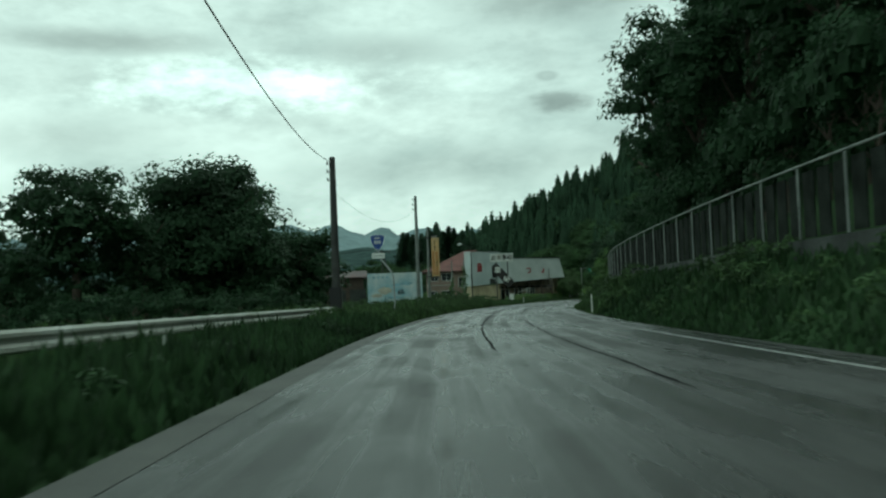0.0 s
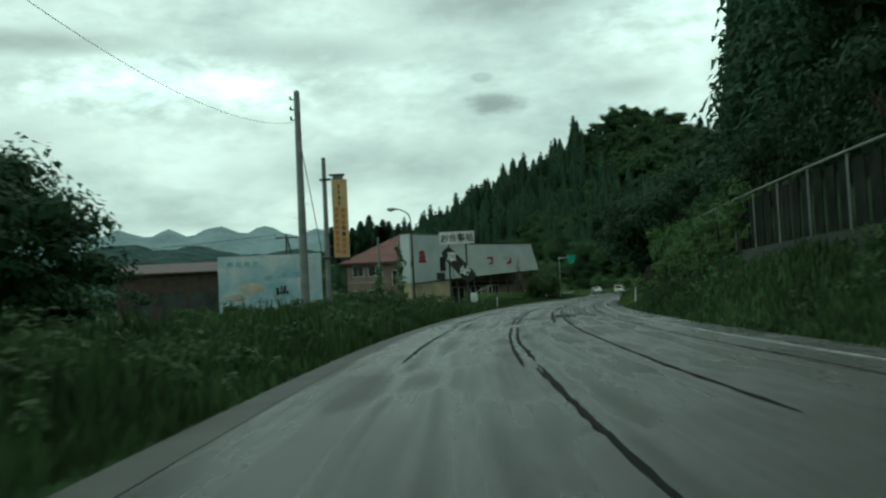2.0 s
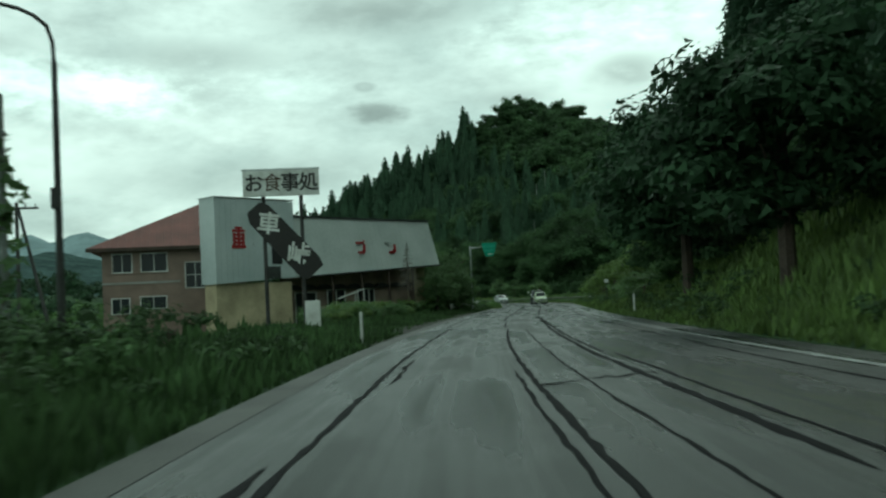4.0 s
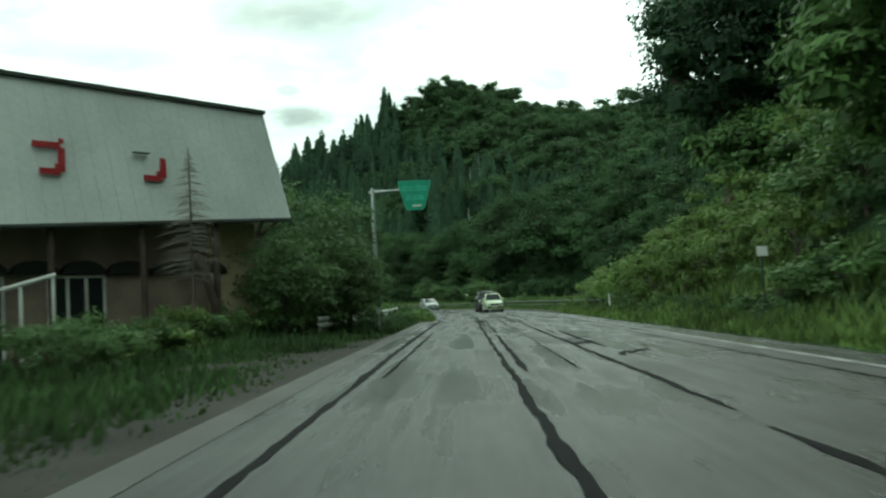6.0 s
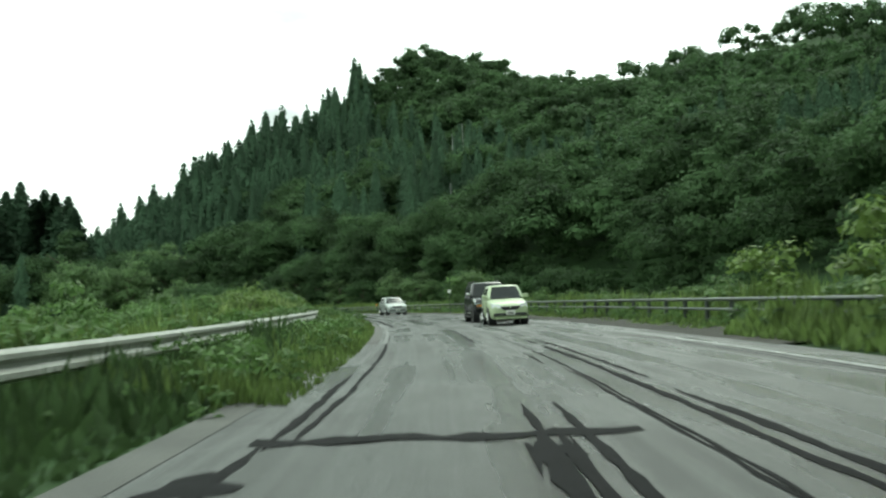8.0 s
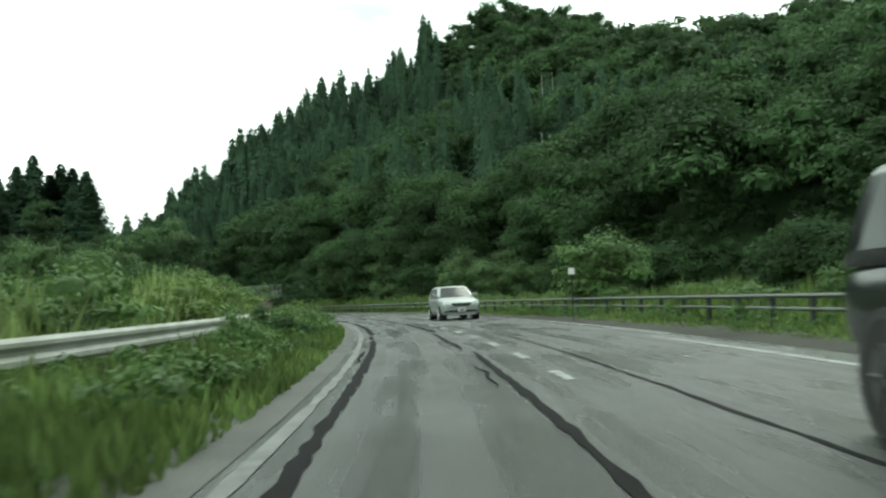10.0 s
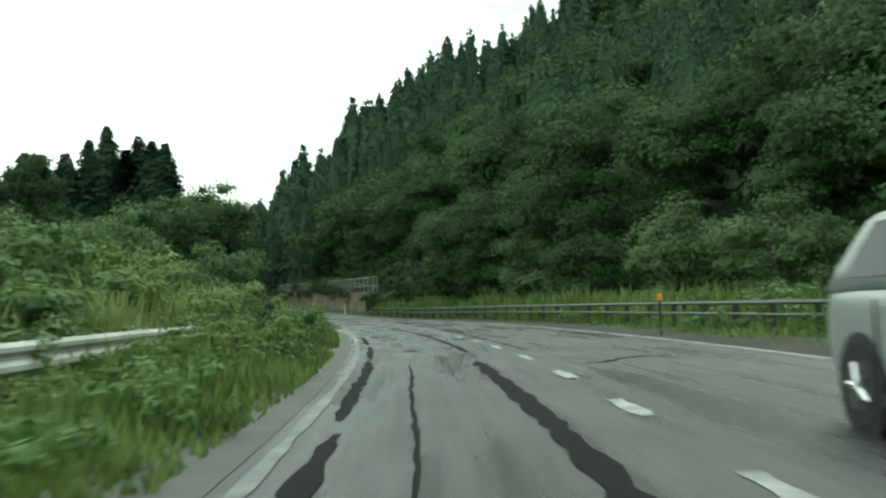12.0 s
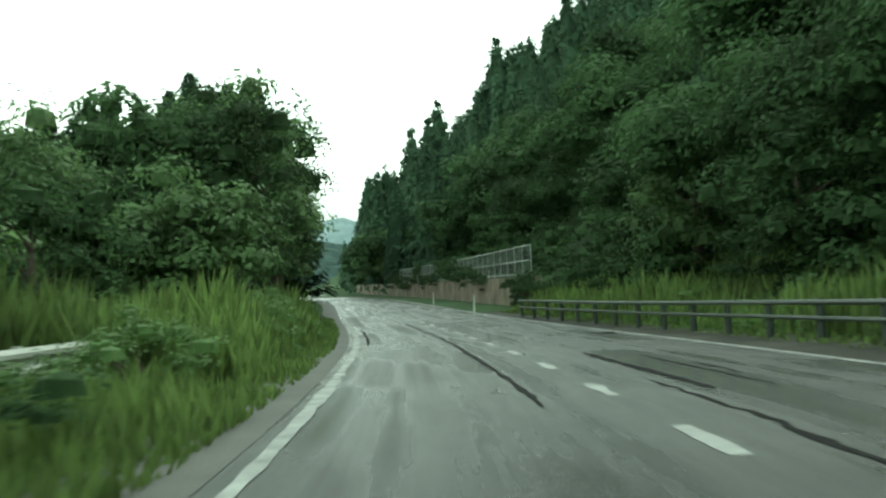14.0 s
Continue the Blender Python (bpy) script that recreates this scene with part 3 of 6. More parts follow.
for k, c in enumerate([(85.5, -1.75, 0.85, 0.30, 0.35), (83.4, 0.95, 2.5, 0.85, 1.2), (86, 2.2, 3.0, 2.6, 0.8), (88, 2.6, 3.4, 1.2, 0.5), (104, 0.9, 2.4, 0.2, 0.6), (155.5, 2.3, 2.75, 0.8, 0.4), (151.8, 2.6, 3.3, 0.7, 1.2),
                       (158, 2.4, 3.0, 0.5, 1.6), (183.2, -1.5, 1.4, 0.5, 0.15), (181, -1.75, -1.2, 1.0, -0.6), (182, 0.5, 0.85, 1.2, 0.4), (258, -0.9, 0.9, 0.2, 0.3), (270, 2.4, 4, 0.25, 0.4), (287.8, -0.65, 0.15, 0.4, -0.2), (287, 0.8, 1.5, 0.9, -0.5), (297.5, 0.5, 1.0, 0.3, -3.0)]):
    cross_crack(*c, 300 + k)
for k, (y, lat, r) in enumerate([(320.7, 5.1, 0.35), (89.2, 3.35, 0.26), (86.8, 3.8, 0.2), (276.6, 0.0, 0.18), (86.2, 2.75, 0.42), (87.6, 2.35, 0.3), (84.6, 1.35, 0.22), (91, 2.9, 0.2), (156.3, 2.55, 0.22), (181.6, -1.5, 0.25)]):
    a = np.linspace(0, 2 * math.pi, 16, endpoint=False)
    rr = r * (1 + 0.3 * np.sin(3 * a + k) + 0.15 * np.cos(5 * a))
    vs = [along(y + 1.6 * float(q) * math.sin(t), lat + float(q) * math.cos(t), 0.006) for t, q in zip(a.tolist(), rr)]
    ob = mesh_object("tar_patch", vs, [tuple(range(16))], M["tar"])
    ob.parent = road


# ---- rails ----
def w_beam(name, ys, lat, tops, material, parent, label=""):
    prof = [(0.0, 0.0), (0.05, -0.05), (0.05, -0.10), (-0.01, -0.15), (-0.01, -0.19), (0.05, -0.24), (0.05, -0.30), (0.0, -0.34)]
    verts, faces = [], []
    n = len(prof)
    for y, top in zip(ys, tops):
        for dx, dz in prof:
            verts.append(along(float(y), lat + dx, float(top) + dz))
        for dx, dz in prof:
            verts.append(along(float(y), lat + dx - 0.012, float(top) + dz))
    for j in range(len(ys) - 1):
        a, b = j * 2 * n, (j + 1) * 2 * n
        for i in range(n - 1):
            faces.append((a + i, a + i + 1, b + i + 1, b + i))
            faces.append((a + n + i + 1, a + n + i, b + n + i, b + n + i + 1))
        faces.append((a + n, a, b, b + n))
        faces.append((a + n - 1, a + 2 * n - 1, b + 2 * n - 1, b + n - 1))
    ob = mesh_object(name, verts, faces, material)
    ob.parent = parent
    if label:
        tagged(ob, label)
    return ob


def left_rail(y0, y1, lat, top, end=None):
    g = thing("guardrail", Matrix(), "white corrugated steel guardrail half sunk in weeds", "guardrail", "roadside guardrails")
    ys = np.arange(y0, y1 + 0.1, 2.0)
    tops = np.interp(ys, [y0, y0 + 0.4 * (y1 - y0), y0 + 0.7 * (y1 - y0), y1], [top, top, end or top, end or top])
    w_beam("beam", ys, lat, tops, M["rail_steel"], g)
    for y in np.arange(y0 + 1, y1, 4.0):
        x, yy, z = along(float(y), lat - 0.09, 0)
        part("post", rod_bm((x, yy, -0.5 + z), (x, yy, z + float(np.interp(y, ys, tops)) + 0.02), 0.06, seg=10), M["rail_steel"], g)


left_rail(-20, 44, -5.9, 0.80)
left_rail(164, 230, -4.3, 0.74, 0.80)
left_rail(230, 330, -4.3, 0.80, 0.70)


def right_rail(y0, y1, lat0, lat1):
    g = thing("guard_pipe", Matrix(), "dark brown guard pipe with two rails along the verge", "guardrail", "roadside guardrails")
    ys = np.arange(y0, y1 + 0.1, 2.0)

    def lat(y):
        return lat0 + (lat1 - lat0) * (y - y0) / (y1 - y0)

    for h, r in ((0.70, 0.045), (0.44, 0.038)):
        part("rail", tube_bm([along(float(y), lat(y) - 0.12, h) for y in ys], r), M["brown_steel"], g)
    for y in ys:
        x, yy, z = along(float(y), lat(y), 0)
        p = part("post", rod_bm((x, yy, z - 0.4), (x, yy, z + 0.76), 0.07, seg=10), M["brown_steel"], g)
        part("bracket", rod_bm((x, yy, z + 0.70), along(float(y), lat(y) - 0.12, 0.70), 0.03, seg=6), M["brown_steel"], p)


right_rail(188, 270, 7.6, 7.9)
right_rail(270, 336, 7.9, 5.95)


# ---- delineators, small signs ----
def delineator(y, lat, h, lean=0.0):
    d = thing("delineator", Matrix.Translation(along(y, lat, -0.02)) @ pose(0, 0, 0, 0, lean, 0), "slim white roadside delineator post in the verge", "delineator", "roadside delineators")
    part("post", rod_bm((0, 0, 0), (0, 0, h), 0.045, 0.04, 12), M["white_steel"], d)
    part("cap", rod_bm((0, 0, h), (0, 0, h + 0.05), 0.042, 0.015, 12), M["white_steel"], d)
    part("reflector", rod_bm((0, -0.05, h - 0.14), (0, -0.035, h - 0.14), 0.035, seg=12), M["lampglass"], d, "small round clear reflector")


for y, lat, h, lean in [(49.5, 6.0, 0.90, -1), (98.5, 6.3, 0.98, 3), (180.3, 6.75, 0.98, 0), (348, 5.8, 0.9, 0), (372, 6.2, 0.9, 0), (134, 6.2, 0.9, 0), (118, -2.9, 0.8, 0)]:
    delineator(y, lat, h, lean)


def small_board(x, y, top, w, h, m, label):
    z = float(ground_z(x, y))
    d = thing("small_sign", pose(x, y, z), label, "sign")
    part("post", rod_bm((0, 0, 0), (0, 0, top - z), 0.025, seg=8), M["brown_steel"], d)
    part("plate", box_bm(-w / 2, -0.04, top - h - z, w / 2, -0.025, top - z), m, d)


small_board(33.9, 155.4, 1.9, 0.28, 0.22, M["sign_white"], "small white plate on a thin post in the bushes")
small_board(56.2, 246.9, 1.8, 0.22, 0.22, M["sign_white"], "small square white plate beyond the guard rail")
small_board(58.1, 277.8, 1.0, 0.12, 0.16, M["orange"], "small orange reflector plate behind the guard rail")


def route_sign():
    s = thing("route_sign", pose(-1.11, 50.8, 0.08, 0, 0, 3), "blue shield route sign on a bent steel pole", "road sign")
    part("pole", tube_bm([(0, 0, -0.3), (0, 0, 1.0), (-0.03, 0, 2.1), (-0.12, 0, 2.35), (-0.32, 0, 2.62), (-0.55, 0, 2.9), (-0.68, 0, 3.1), (-0.72, 0, 3.35), (-0.74, 0, 4.2)], 0.045, 10), M["galv"], s)
    out = [(-0.37, 0.30), (-0.30, 0.37), (-0.1, 0.40), (0.1, 0.40), (0.30, 0.37), (0.37, 0.30), (0.35, 0.15), (0.24, -0.15), (0.10, -0.36), (0, -0.40), (-0.10, -0.36), (-0.24, -0.15), (-0.35, 0.15)]
    rim = part("shield_rim", prism_bm([(x - 0.78, z + 3.88) for x, z in out], 0.02), M["sign_white"], s, "white rim of the shield")
    rim.location = (0, -0.08, 0)
    face = part("shield_face", prism_bm([(x * 0.93 - 0.78, z * 0.93 + 3.88) for x, z in out], 0.006), M["sign_blue"], s)
    face.location = (0, -0.087, 0)
    for k, x in enumerate((-0.90, -0.78, -0.66)):
        part("number_bar", box_bm(x - 0.035, -0.096, 3.80, x + 0.035, -0.088, 3.98), M["sign_white"], s)
    part("title_bar", box_bm(-0.92, -0.096, 4.08, -0.64, -0.088, 4.13), M["sign_white"], s)
    plate = part("name_plate", box_bm(-1.08, -0.09, 3.06, -0.44, -0.07, 3.34, 0.01), M["sign_white"], s, "small white plate under the shield")
    part("plate_bar", box_bm(-0.98, -0.098, 3.17, -0.54, -0.092, 3.23), M["galv"], plate)


route_sign()


def pole(name, x, y, h, r, material, label, fittings=2, lean=0.0):
    z = float(ground_z(x, y))
    p = thing(name, pose(x, y, z, 0, lean, 0), label, "utility pole", "utility poles")
    h = h - z
    part("shaft", rod_bm((0, 0, -0.5), (0, 0, h), r, r * 0.62, 14), material, p)
    part("cap", rod_bm((0, 0, h), (0, 0, h + 0.06), r * 0.66, r * 0.4, 14), M["wire"], p)
    for k in range(fittings):
        zz = h - 0.35 - 0.45 * k
        a = part("bracket", rod_bm((-0.28, -0.05, zz), (0.1, 0.05, zz + 0.05), 0.03, seg=6), M["galv"], p)
        part("insulator", rod_bm((-0.28, -0.05, zz), (-0.28, -0.05, zz + 0.16), 0.05, 0.035, 8), M["dark_pole"], a)
    for k in range(7):
        zz = 2.0 + 0.45 * k * (h / 8)
        if zz < h - 0.8:
            part("step_bolt", rod_bm((-r * (1 if k % 2 else -1) * 0.8, 0, zz), (-(r + 0.13) * (1 if k % 2 else -1), 0, zz), 0.012, seg=5), M["galv"], p)
    return p


pole("utility_pole", -4.37, 54.7, 8.95, 0.26, M["dark_pole"], "dark utility pole standing in roadside scrub", 3)
box = bpy.data.objects["utility_pole"]
part("meter_box", box_bm(-0.36, -0.3, 0.4, 0.28, 0.30, 1.9, 0.03), M["wire"], box, "dark box round the foot of the pole")
pole("utility_pole", 0.22, 90.3, 10.35, 0.21, M["pole"], "grey concrete utility pole beside the billboard", 3)
bp = pole("banner_pole", 1.22, 92.1, 7.6, 0.15, M["pole"], "grey pole carrying a tall yellow banner board", 0)


def banner():
    b = thing("banner_sign", pose(1.86, 92.05, 0, 0, 0, -3), "tall narrow yellow banner board with red and black writing", "sign")
    part("board", box_bm(-0.32, -0.07, 3.05, 0.38, 0.07, 6.62, 0.015), M["banner"], b)
    part("neck", box_bm(-0.26, -0.08, 6.622, 0.22, 0.08, 6.80, 0.01), M["pole"], b)
    part("cap", box_bm(-0.40, -0.13, 6.802, 0.30, 0.13, 6.87, 0.015), M["dark_pole"], b, "dark flat cap on top of the board")
    part("bottom_box", box_bm(-0.06, -0.09, 2.90, 0.37, 0.09, 3.04, 0.02), M["dark_pole"], b)
    for z in (6.62, 3.02):
        part("clamp", box_bm(-0.86, -0.17, z - 0.04, -0.3, -0.08, z + 0.05), M["dark_pole"], b)
    rng = random.Random(4)
    for k in range(4):
        z = 6.40 - 0.26 * k
        part("writing_bar", box_bm(-0.04, -0.082, z - 0.20, 0.03 + rng.random() * 0.05, -0.073, z - 0.03), M["black_ink"], b)
    for col, x, ink in ((0, -0.14, "orange_ink"), (1, 0.16, "orange_ink")):
        for k in range(8):
            z = 5.35 - 0.27 * k - 0.06 * col
            use = M["black_ink"] if (col == 1 and k in (3, 4)) else M[ink]
            part("writing_bar", box_bm(x - 0.10 - rng.random() * 0.02, -0.082, z - 0.2, x + 0.08 + rng.random() * 0.03, -0.073, z - 0.13), use, b)
            part("writing_bar", box_bm(x - 0.05, -0.082, z - 0.125, x + 0.02 + rng.random() * 0.05, -0.073, z), use, b)
            part("writing_bar", box_bm(x - 0.11, -0.0835, z - 0.06 - rng.random() * 0.03, x + 0.1, -0.0735, z - 0.02), use, b)
    return b


banner()


def cable(name, a, b, sag, label, r=0.012):
    a, b = Vector(a), Vector(b)
    pts = [a.lerp(b, k / 20) - Vector((0, 0, sag * 4 * (k / 20) * (1 - k / 20))) for k in range(21)]
    ob = part(name, tube_bm(pts, r, 5), M["wire"], None, label)
    return tagged(ob, category="cable")


cable("overhead_cable", (-4.45, 54.7, 8.75), (-3.5, -6, 8.5), 1.7, "black overhead cable hung from the utility pole", 0.02)
cable("overhead_cable", (-4.35, 54.7, 7.1), (0.0, 90.3, 9.0), 1.3, "thin black cable between two utility poles", 0.007)
cable("guy_wire", (0.1, 90.3, 9.4), (1.3, 93.5, 1.0), 0.05, "twisted guy wire bracing the concrete pole", 0.02)


def billboard():
    b = thing("billboard", pose(-4.9, 101, 0, 0, 0, 5), "wide faded billboard with blue and tan painting", "billboard")
    part("board", box_bm(0, -0.06, 0.7, 5.55, 0.06, 3.75, 0.02), M["bill"], b)
    for x in (0.4, 2.0, 3.6, 5.1):
        part("leg", rod_bm((x, 0.15, -0.4), (x, 0.15, 3.4), 0.05), M["galv"], b)
    rng = random.Random(9)
    for k, (x, z, w, h, ink) in enumerate([(1.75, 2.0, 0.75, 0.42, "bill_tan"), (0.9, 1.5, 0.6, 0.22, "bill_tan"), (2.9, 2.5, 0.5, 0.2, "bill_blue"), (3.9, 2.65, 0.7, 0.22, "bill_blue"), (2.6, 1.25, 0.8, 0.16, "bill_blue")]):
        n = 14
        out = [(x + w * (0.8 + 0.3 * rng.random()) * math.cos(2 * math.pi * i / n), z + h * (0.7 + 0.4 * rng.random()) * math.sin(2 * math.pi * i / n)) for i in range(n)]
        p = part("painted_patch", prism_bm(out, 0.004), M[ink], b)
        p.location = (0, -0.068 - 0.0012 * k, 0)
    for k, (x, z, w, h) in enumerate([(3.05, 1.55, 0.16, 0.42), (3.24, 1.62, 0.34, 0.14), (3.30, 1.80, 0.10, 0.26), (3.46, 1.70, 0.12, 0.36), (3.62, 1.58, 0.10, 0.2)]):
        part("writing_bar", box_bm(x, -0.095, z, x + w, -0.085, z + h), M["black_ink"], b)
    for k in range(4):
        part("writing_bar", box_bm(0.5 + 0.45 * k, -0.095, 3.22, 0.8 + 0.45 * k, -0.085, 3.45), M["bill_blue"], b)


billboard()


def street_lamp():
    s = thing("street_lamp", pose(6.35, 112.7, 0), "grey street lamp with a curved arm and oval head", "street lamp")
    part("pole", rod_bm((0, 0, -0.3), (0, 0, 5.9), 0.085, 0.055, 12), M["dark_pole"], s)
    part("arm", tube_bm([(0, 0, 5.85), (-0.02, 0, 6.3), (-0.12, 0, 6.62), (-0.35, 0, 6.82), (-0.62, 0, 6.95), (-1.0, 0, 7.05)], 0.04, 8), M["dark_pole"], s)
    bm = bmesh.new()
    bmesh.ops.create_uvsphere(bm, u_segments=16, v_segments=10, radius=1, matrix=Matrix.Translation((-1.25, 0, 7.03)) @ Matrix.Diagonal((0.33, 0.15, 0.12, 1)))
    part("lamp_head", bm, M["galv"], s)
    bm = bmesh.new()
    bmesh.ops.create_uvsphere(bm, u_segments=14, v_segments=8, radius=1, matrix=Matrix.Translation((-1.3, 0, 6.97)) @ Matrix.Diagonal((0.22, 0.11, 0.10, 1)))
    part("lens", bm, M["lampglass"], s)
    part("control_box", box_bm(-0.12, -0.12, 3.1, 0.06, 0.08, 3.5, 0.02), M["dark_pole"], s)


street_lamp()
pole("post_with_creeper", 4.08, 111.7, 5.1, 0.10, M["pole"], "short grey post overgrown with creeper", 0)
pole("post_with_creeper", 5.46, 112.2, 5.15, 0.10, M["pole"], "short grey post thickly overgrown with creeper", 0)


def far_line_pole():
    p = thing("line_pole", pose(-5.6, 170, -0.3), "distant pair of poles with a cross arm and cables", "utility pole", "utility poles")
    part("shaft", rod_bm((0, 0, 0), (0, 0, 10), 0.17, 0.12, 10), M["dark_pole"], p)
    part("strut", rod_bm((2.2, 0, 0), (0.1, 0, 9.6), 0.15, 0.11, 10), M["dark_pole"], p)
    part("cross_arm", box_bm(-1.3, -0.06, 9.5, 1.5, 0.06, 9.65), M["dark_pole"], p)
    for x in (-1.2, -0.6, 0.6, 1.3):
        part("insulator", rod_bm((x, 0, 9.65), (x, 0, 9.9), 0.06, 0.04, 8), M["pole"], p)


far_line_pole()
cable("overhead_cable", (-6.8, 170, 9.7), (-70, 178, 9.5), 1.2, "distant thin overhead cable", 0.03)


def green_sign():
    s = thing("green_sign", pose(28.75, 172.0, 0, 0, 0, -14), "green tapered road sign on an overhanging steel arm", "road sign")
    part("pole", rod_bm((0, 0, -0.4), (0, 0, 5.35), 0.085, 0.07, 12), M["galv"], s)
    part("arm", rod_bm((-0.15, 0, 5.2), (1.2, 0, 5.27), 0.035, seg=8), M["galv"], s)
    part("joint", rod_bm((0.05, 0, 5.2), (0.45, 0, 5.23), 0.075, 0.05, 10), M["galv"], s)
    out = [(-0.62, 0.48), (-0.57, 0.55), (0.57, 0.55), (0.62, 0.48), (0.36, -0.48), (0.28, -0.55), (-0.28, -0.55), (-0.36, -0.48)]
    f = part("rim", prism_bm([(x + 1.55, z + 5.02) for x, z in out], 0.02), M["sign_pale_green"], s, "thin pale rim")
    f.location = (0, -0.08, 0)
    f = part("face", prism_bm([(x * 0.97 + 1.55, z * 0.97 + 5.02) for x, z in out], 0.005), M["sign_green"], s)
    f.location = (0, -0.086, 0)
    rnd = random.Random(12)
    for z, n, w in ((5.28, 4, 0.20), (4.94, 3, 0.19)):
        for k in range(n):
            x = 1.55 + (k - (n - 1) / 2) * (w + 0.045)
            for j in range(3):
                u = x + (j - 1) * w * 0.38 + rnd.uniform(-0.01, 0.01)
                part("writing_bar", box_bm(u - 0.013, -0.095, z - 0.11, u + 0.013, -0.0868, z + 0.06 + 0.05 * rnd.random()), M["sign_pale_green"], s)
            for j in range(2):
                v = z - 0.07 + 0.12 * j + rnd.uniform(-0.02, 0.02)
                part("writing_bar", box_bm(x - w / 2, -0.0965, v, x + w / 2 * rnd.uniform(0.5, 1), -0.0872, v + 0.026), M["sign_pale_green"], s)
    part("writing_bar", box_bm(1.46, -0.095, 4.60, 1.78, -0.087, 4.66), M["sign_white"], s)


green_sign()


# ---- the roadside restaurant ----
def window(parent, x0, z0, x1, z1, y, frame_mat, bars=(1, 1)):
    """A framed window on a wall that faces -y."""
    w = part("window", box_bm(x0, y - 0.02, z0, x1, y + 0.03, z1), M["pane"], parent, "dark glass window")
    t = 0.06
    for a in ((x0 - t, z0 - t, x1 + t, z0), (x0 - t, z1, x1 + t, z1 + t), (x0 - t, z0, x0, z1), (x1, z0, x1 + t, z1)):
        part("frame", box_bm(a[0], y - 0.06, a[1], a[2], y + 0.03, a[3]), frame_mat, w)
    for k in range(1, bars[0] + 1):
        x = x0 + (x1 - x0) * k / (bars[0] + 1)
        part("mullion", box_bm(x - 0.02, y - 0.05, z0, x + 0.02, y - 0.021, z1), frame_mat, w)
    for k in range(1, bars[1] + 1):
        z = z0 + (z1 - z0) * k / (bars[1] + 1)
        part("transom", box_bm(x0, y - 0.053, z - 0.02, x1, y - 0.022, z + 0.02), frame_mat, w)
    return w


def restaurant():
    r = thing("restaurant", pose(8.07, 154.5, 0, 0, 0, 35.2), "shuttered roadside restaurant with pale mansard roof and boxed front", "restaurant building")

    def eave(x):
        return 2.66 + (3.74 - 2.66) * x / 20.22

    # boxed front
    bm = bmesh.new()
    pts = [(0.7, 0, eave(0.7)), (6.8, 0, eave(6.8)), (6.8, 0, 7.95), (0.7, 0, 8.03)]
    a = [bm.verts.new(q) for q in pts]
    b = [bm.verts.new((x, y + 1.6, z)) for x, y, z in pts]
    bm.faces.new(a)
    bm.faces.new(b[::-1])
    for i in range(4):
        bm.faces.new((a[(i + 1) % 4], a[i], b[i], b[(i + 1) % 4]))
    bmesh.ops.recalc_face_normals(bm, faces=bm.faces)
    front = part("front_box", bm, M["cladding"], r, "pale blue-grey metal clad box front")
    for k in range(1, 15):
        x = 0.7 + 6.1 * k / 15
        part("seam", box_bm(x - 0.012, -0.014, eave(x) + 0.02, x + 0.012, -0.002, 7.93), M["cladding"], front)
    part("coping", box_bm(0.65, -0.05, 8.035, 6.85, 1.65, 8.10), M["galv"], front)
    part("broken_panel", box_bm(4.95, -0.03, 3.9, 5.75, -0.016, 5.5), M["plastic"], front, "dark hole where a panel is gone")
    part("torn_panel", box_bm(4.4, -0.03, eave(4.5) + 0.05, 5.6, -0.016, 3.75), M["dark_concrete"], front)
    # red sign on the box
    rng = random.Random(2)
    for k, (x, z, w, h) in enumerate([(2.15, 6.12, 0.55, 0.13), (1.95, 5.92, 0.95, 0.15), (2.05, 5.68, 0.75, 0.13), (2.0, 5.42, 0.85, 0.16), (2.0, 5.18, 0.85, 0.14), (1.9, 4.9, 1.05, 0.2), (2.0, 5.1, 0.17, 0.75), (2.68, 5.1, 0.17, 0.75), (2.34, 5.0, 0.17, 1.2)]):
        part("red_bar", box_bm(x, -0.035 - 0.001 * k, z, x + w, -0.016, z + h), M["red_ink"], front)
    # mansard
    bm = bmesh.new()
    lo = [(6.82, -0.35), (20.22, -0.35), (20.22, 9.3), (6.82, 9.3)]
    hi = [(6.82, 0.55), (20.06, 0.55), (20.06, 8.5), (6.82, 8.5)]
    a = [bm.verts.new((x, y, eave(x))) for x, y in lo]
    b = [bm.verts.new((x, y, 7.02)) for x, y in hi]
    for i in range(4):
        bm.faces.new((a[i], a[(i + 1) % 4], b[(i + 1) % 4], b[i]))
    bm.faces.new(b)
    bm.faces.new(a[::-1])
    bmesh.ops.recalc_face_normals(bm, faces=bm.faces)
    roof = part("mansard_roof", bm, M["roof_white"], r, "pale sheet-metal mansard roof")
    for k in range(1, 26):
        x = 6.82 + 13.2 * k / 26
        xt = 6.82 + 13.1 * k / 26
        part("roof_seam", rod_bm((x, -0.352, eave(x) + 0.02), (xt, 0.545, 7.01), 0.006, seg=4), M["roof_white"], roof)
    part("ridge_trim", box_bm(6.82, 0.45, 7.025, 20.14, 0.75, 7.14), M["dark_concrete"], roof, "dark weathered ridge trim")
    part("end_trim", rod_bm((20.22, -0.36, eave(20.22)), (20.07, 0.54, 7.03), 0.035, seg=6), M["roof_white"], roof)
    part("eave_trim", rod_bm((6.82, -0.37, eave(6.82) - 0.03), (20.22, -0.37, eave(20.22) - 0.03), 0.06, seg=6), M["dark_concrete"], roof)

    def stroke(x, z, w, h):
        t = (z - eave(x)) / (7.02 - eave(x))
        y = -0.35 + 0.9 * t - 0.06
        part("red_letter_stroke", box_bm(x, y - 0.03, z, x + w, y + 0.045, z + h), M["red_ink"], roof, "red letter stroke left on the roof")

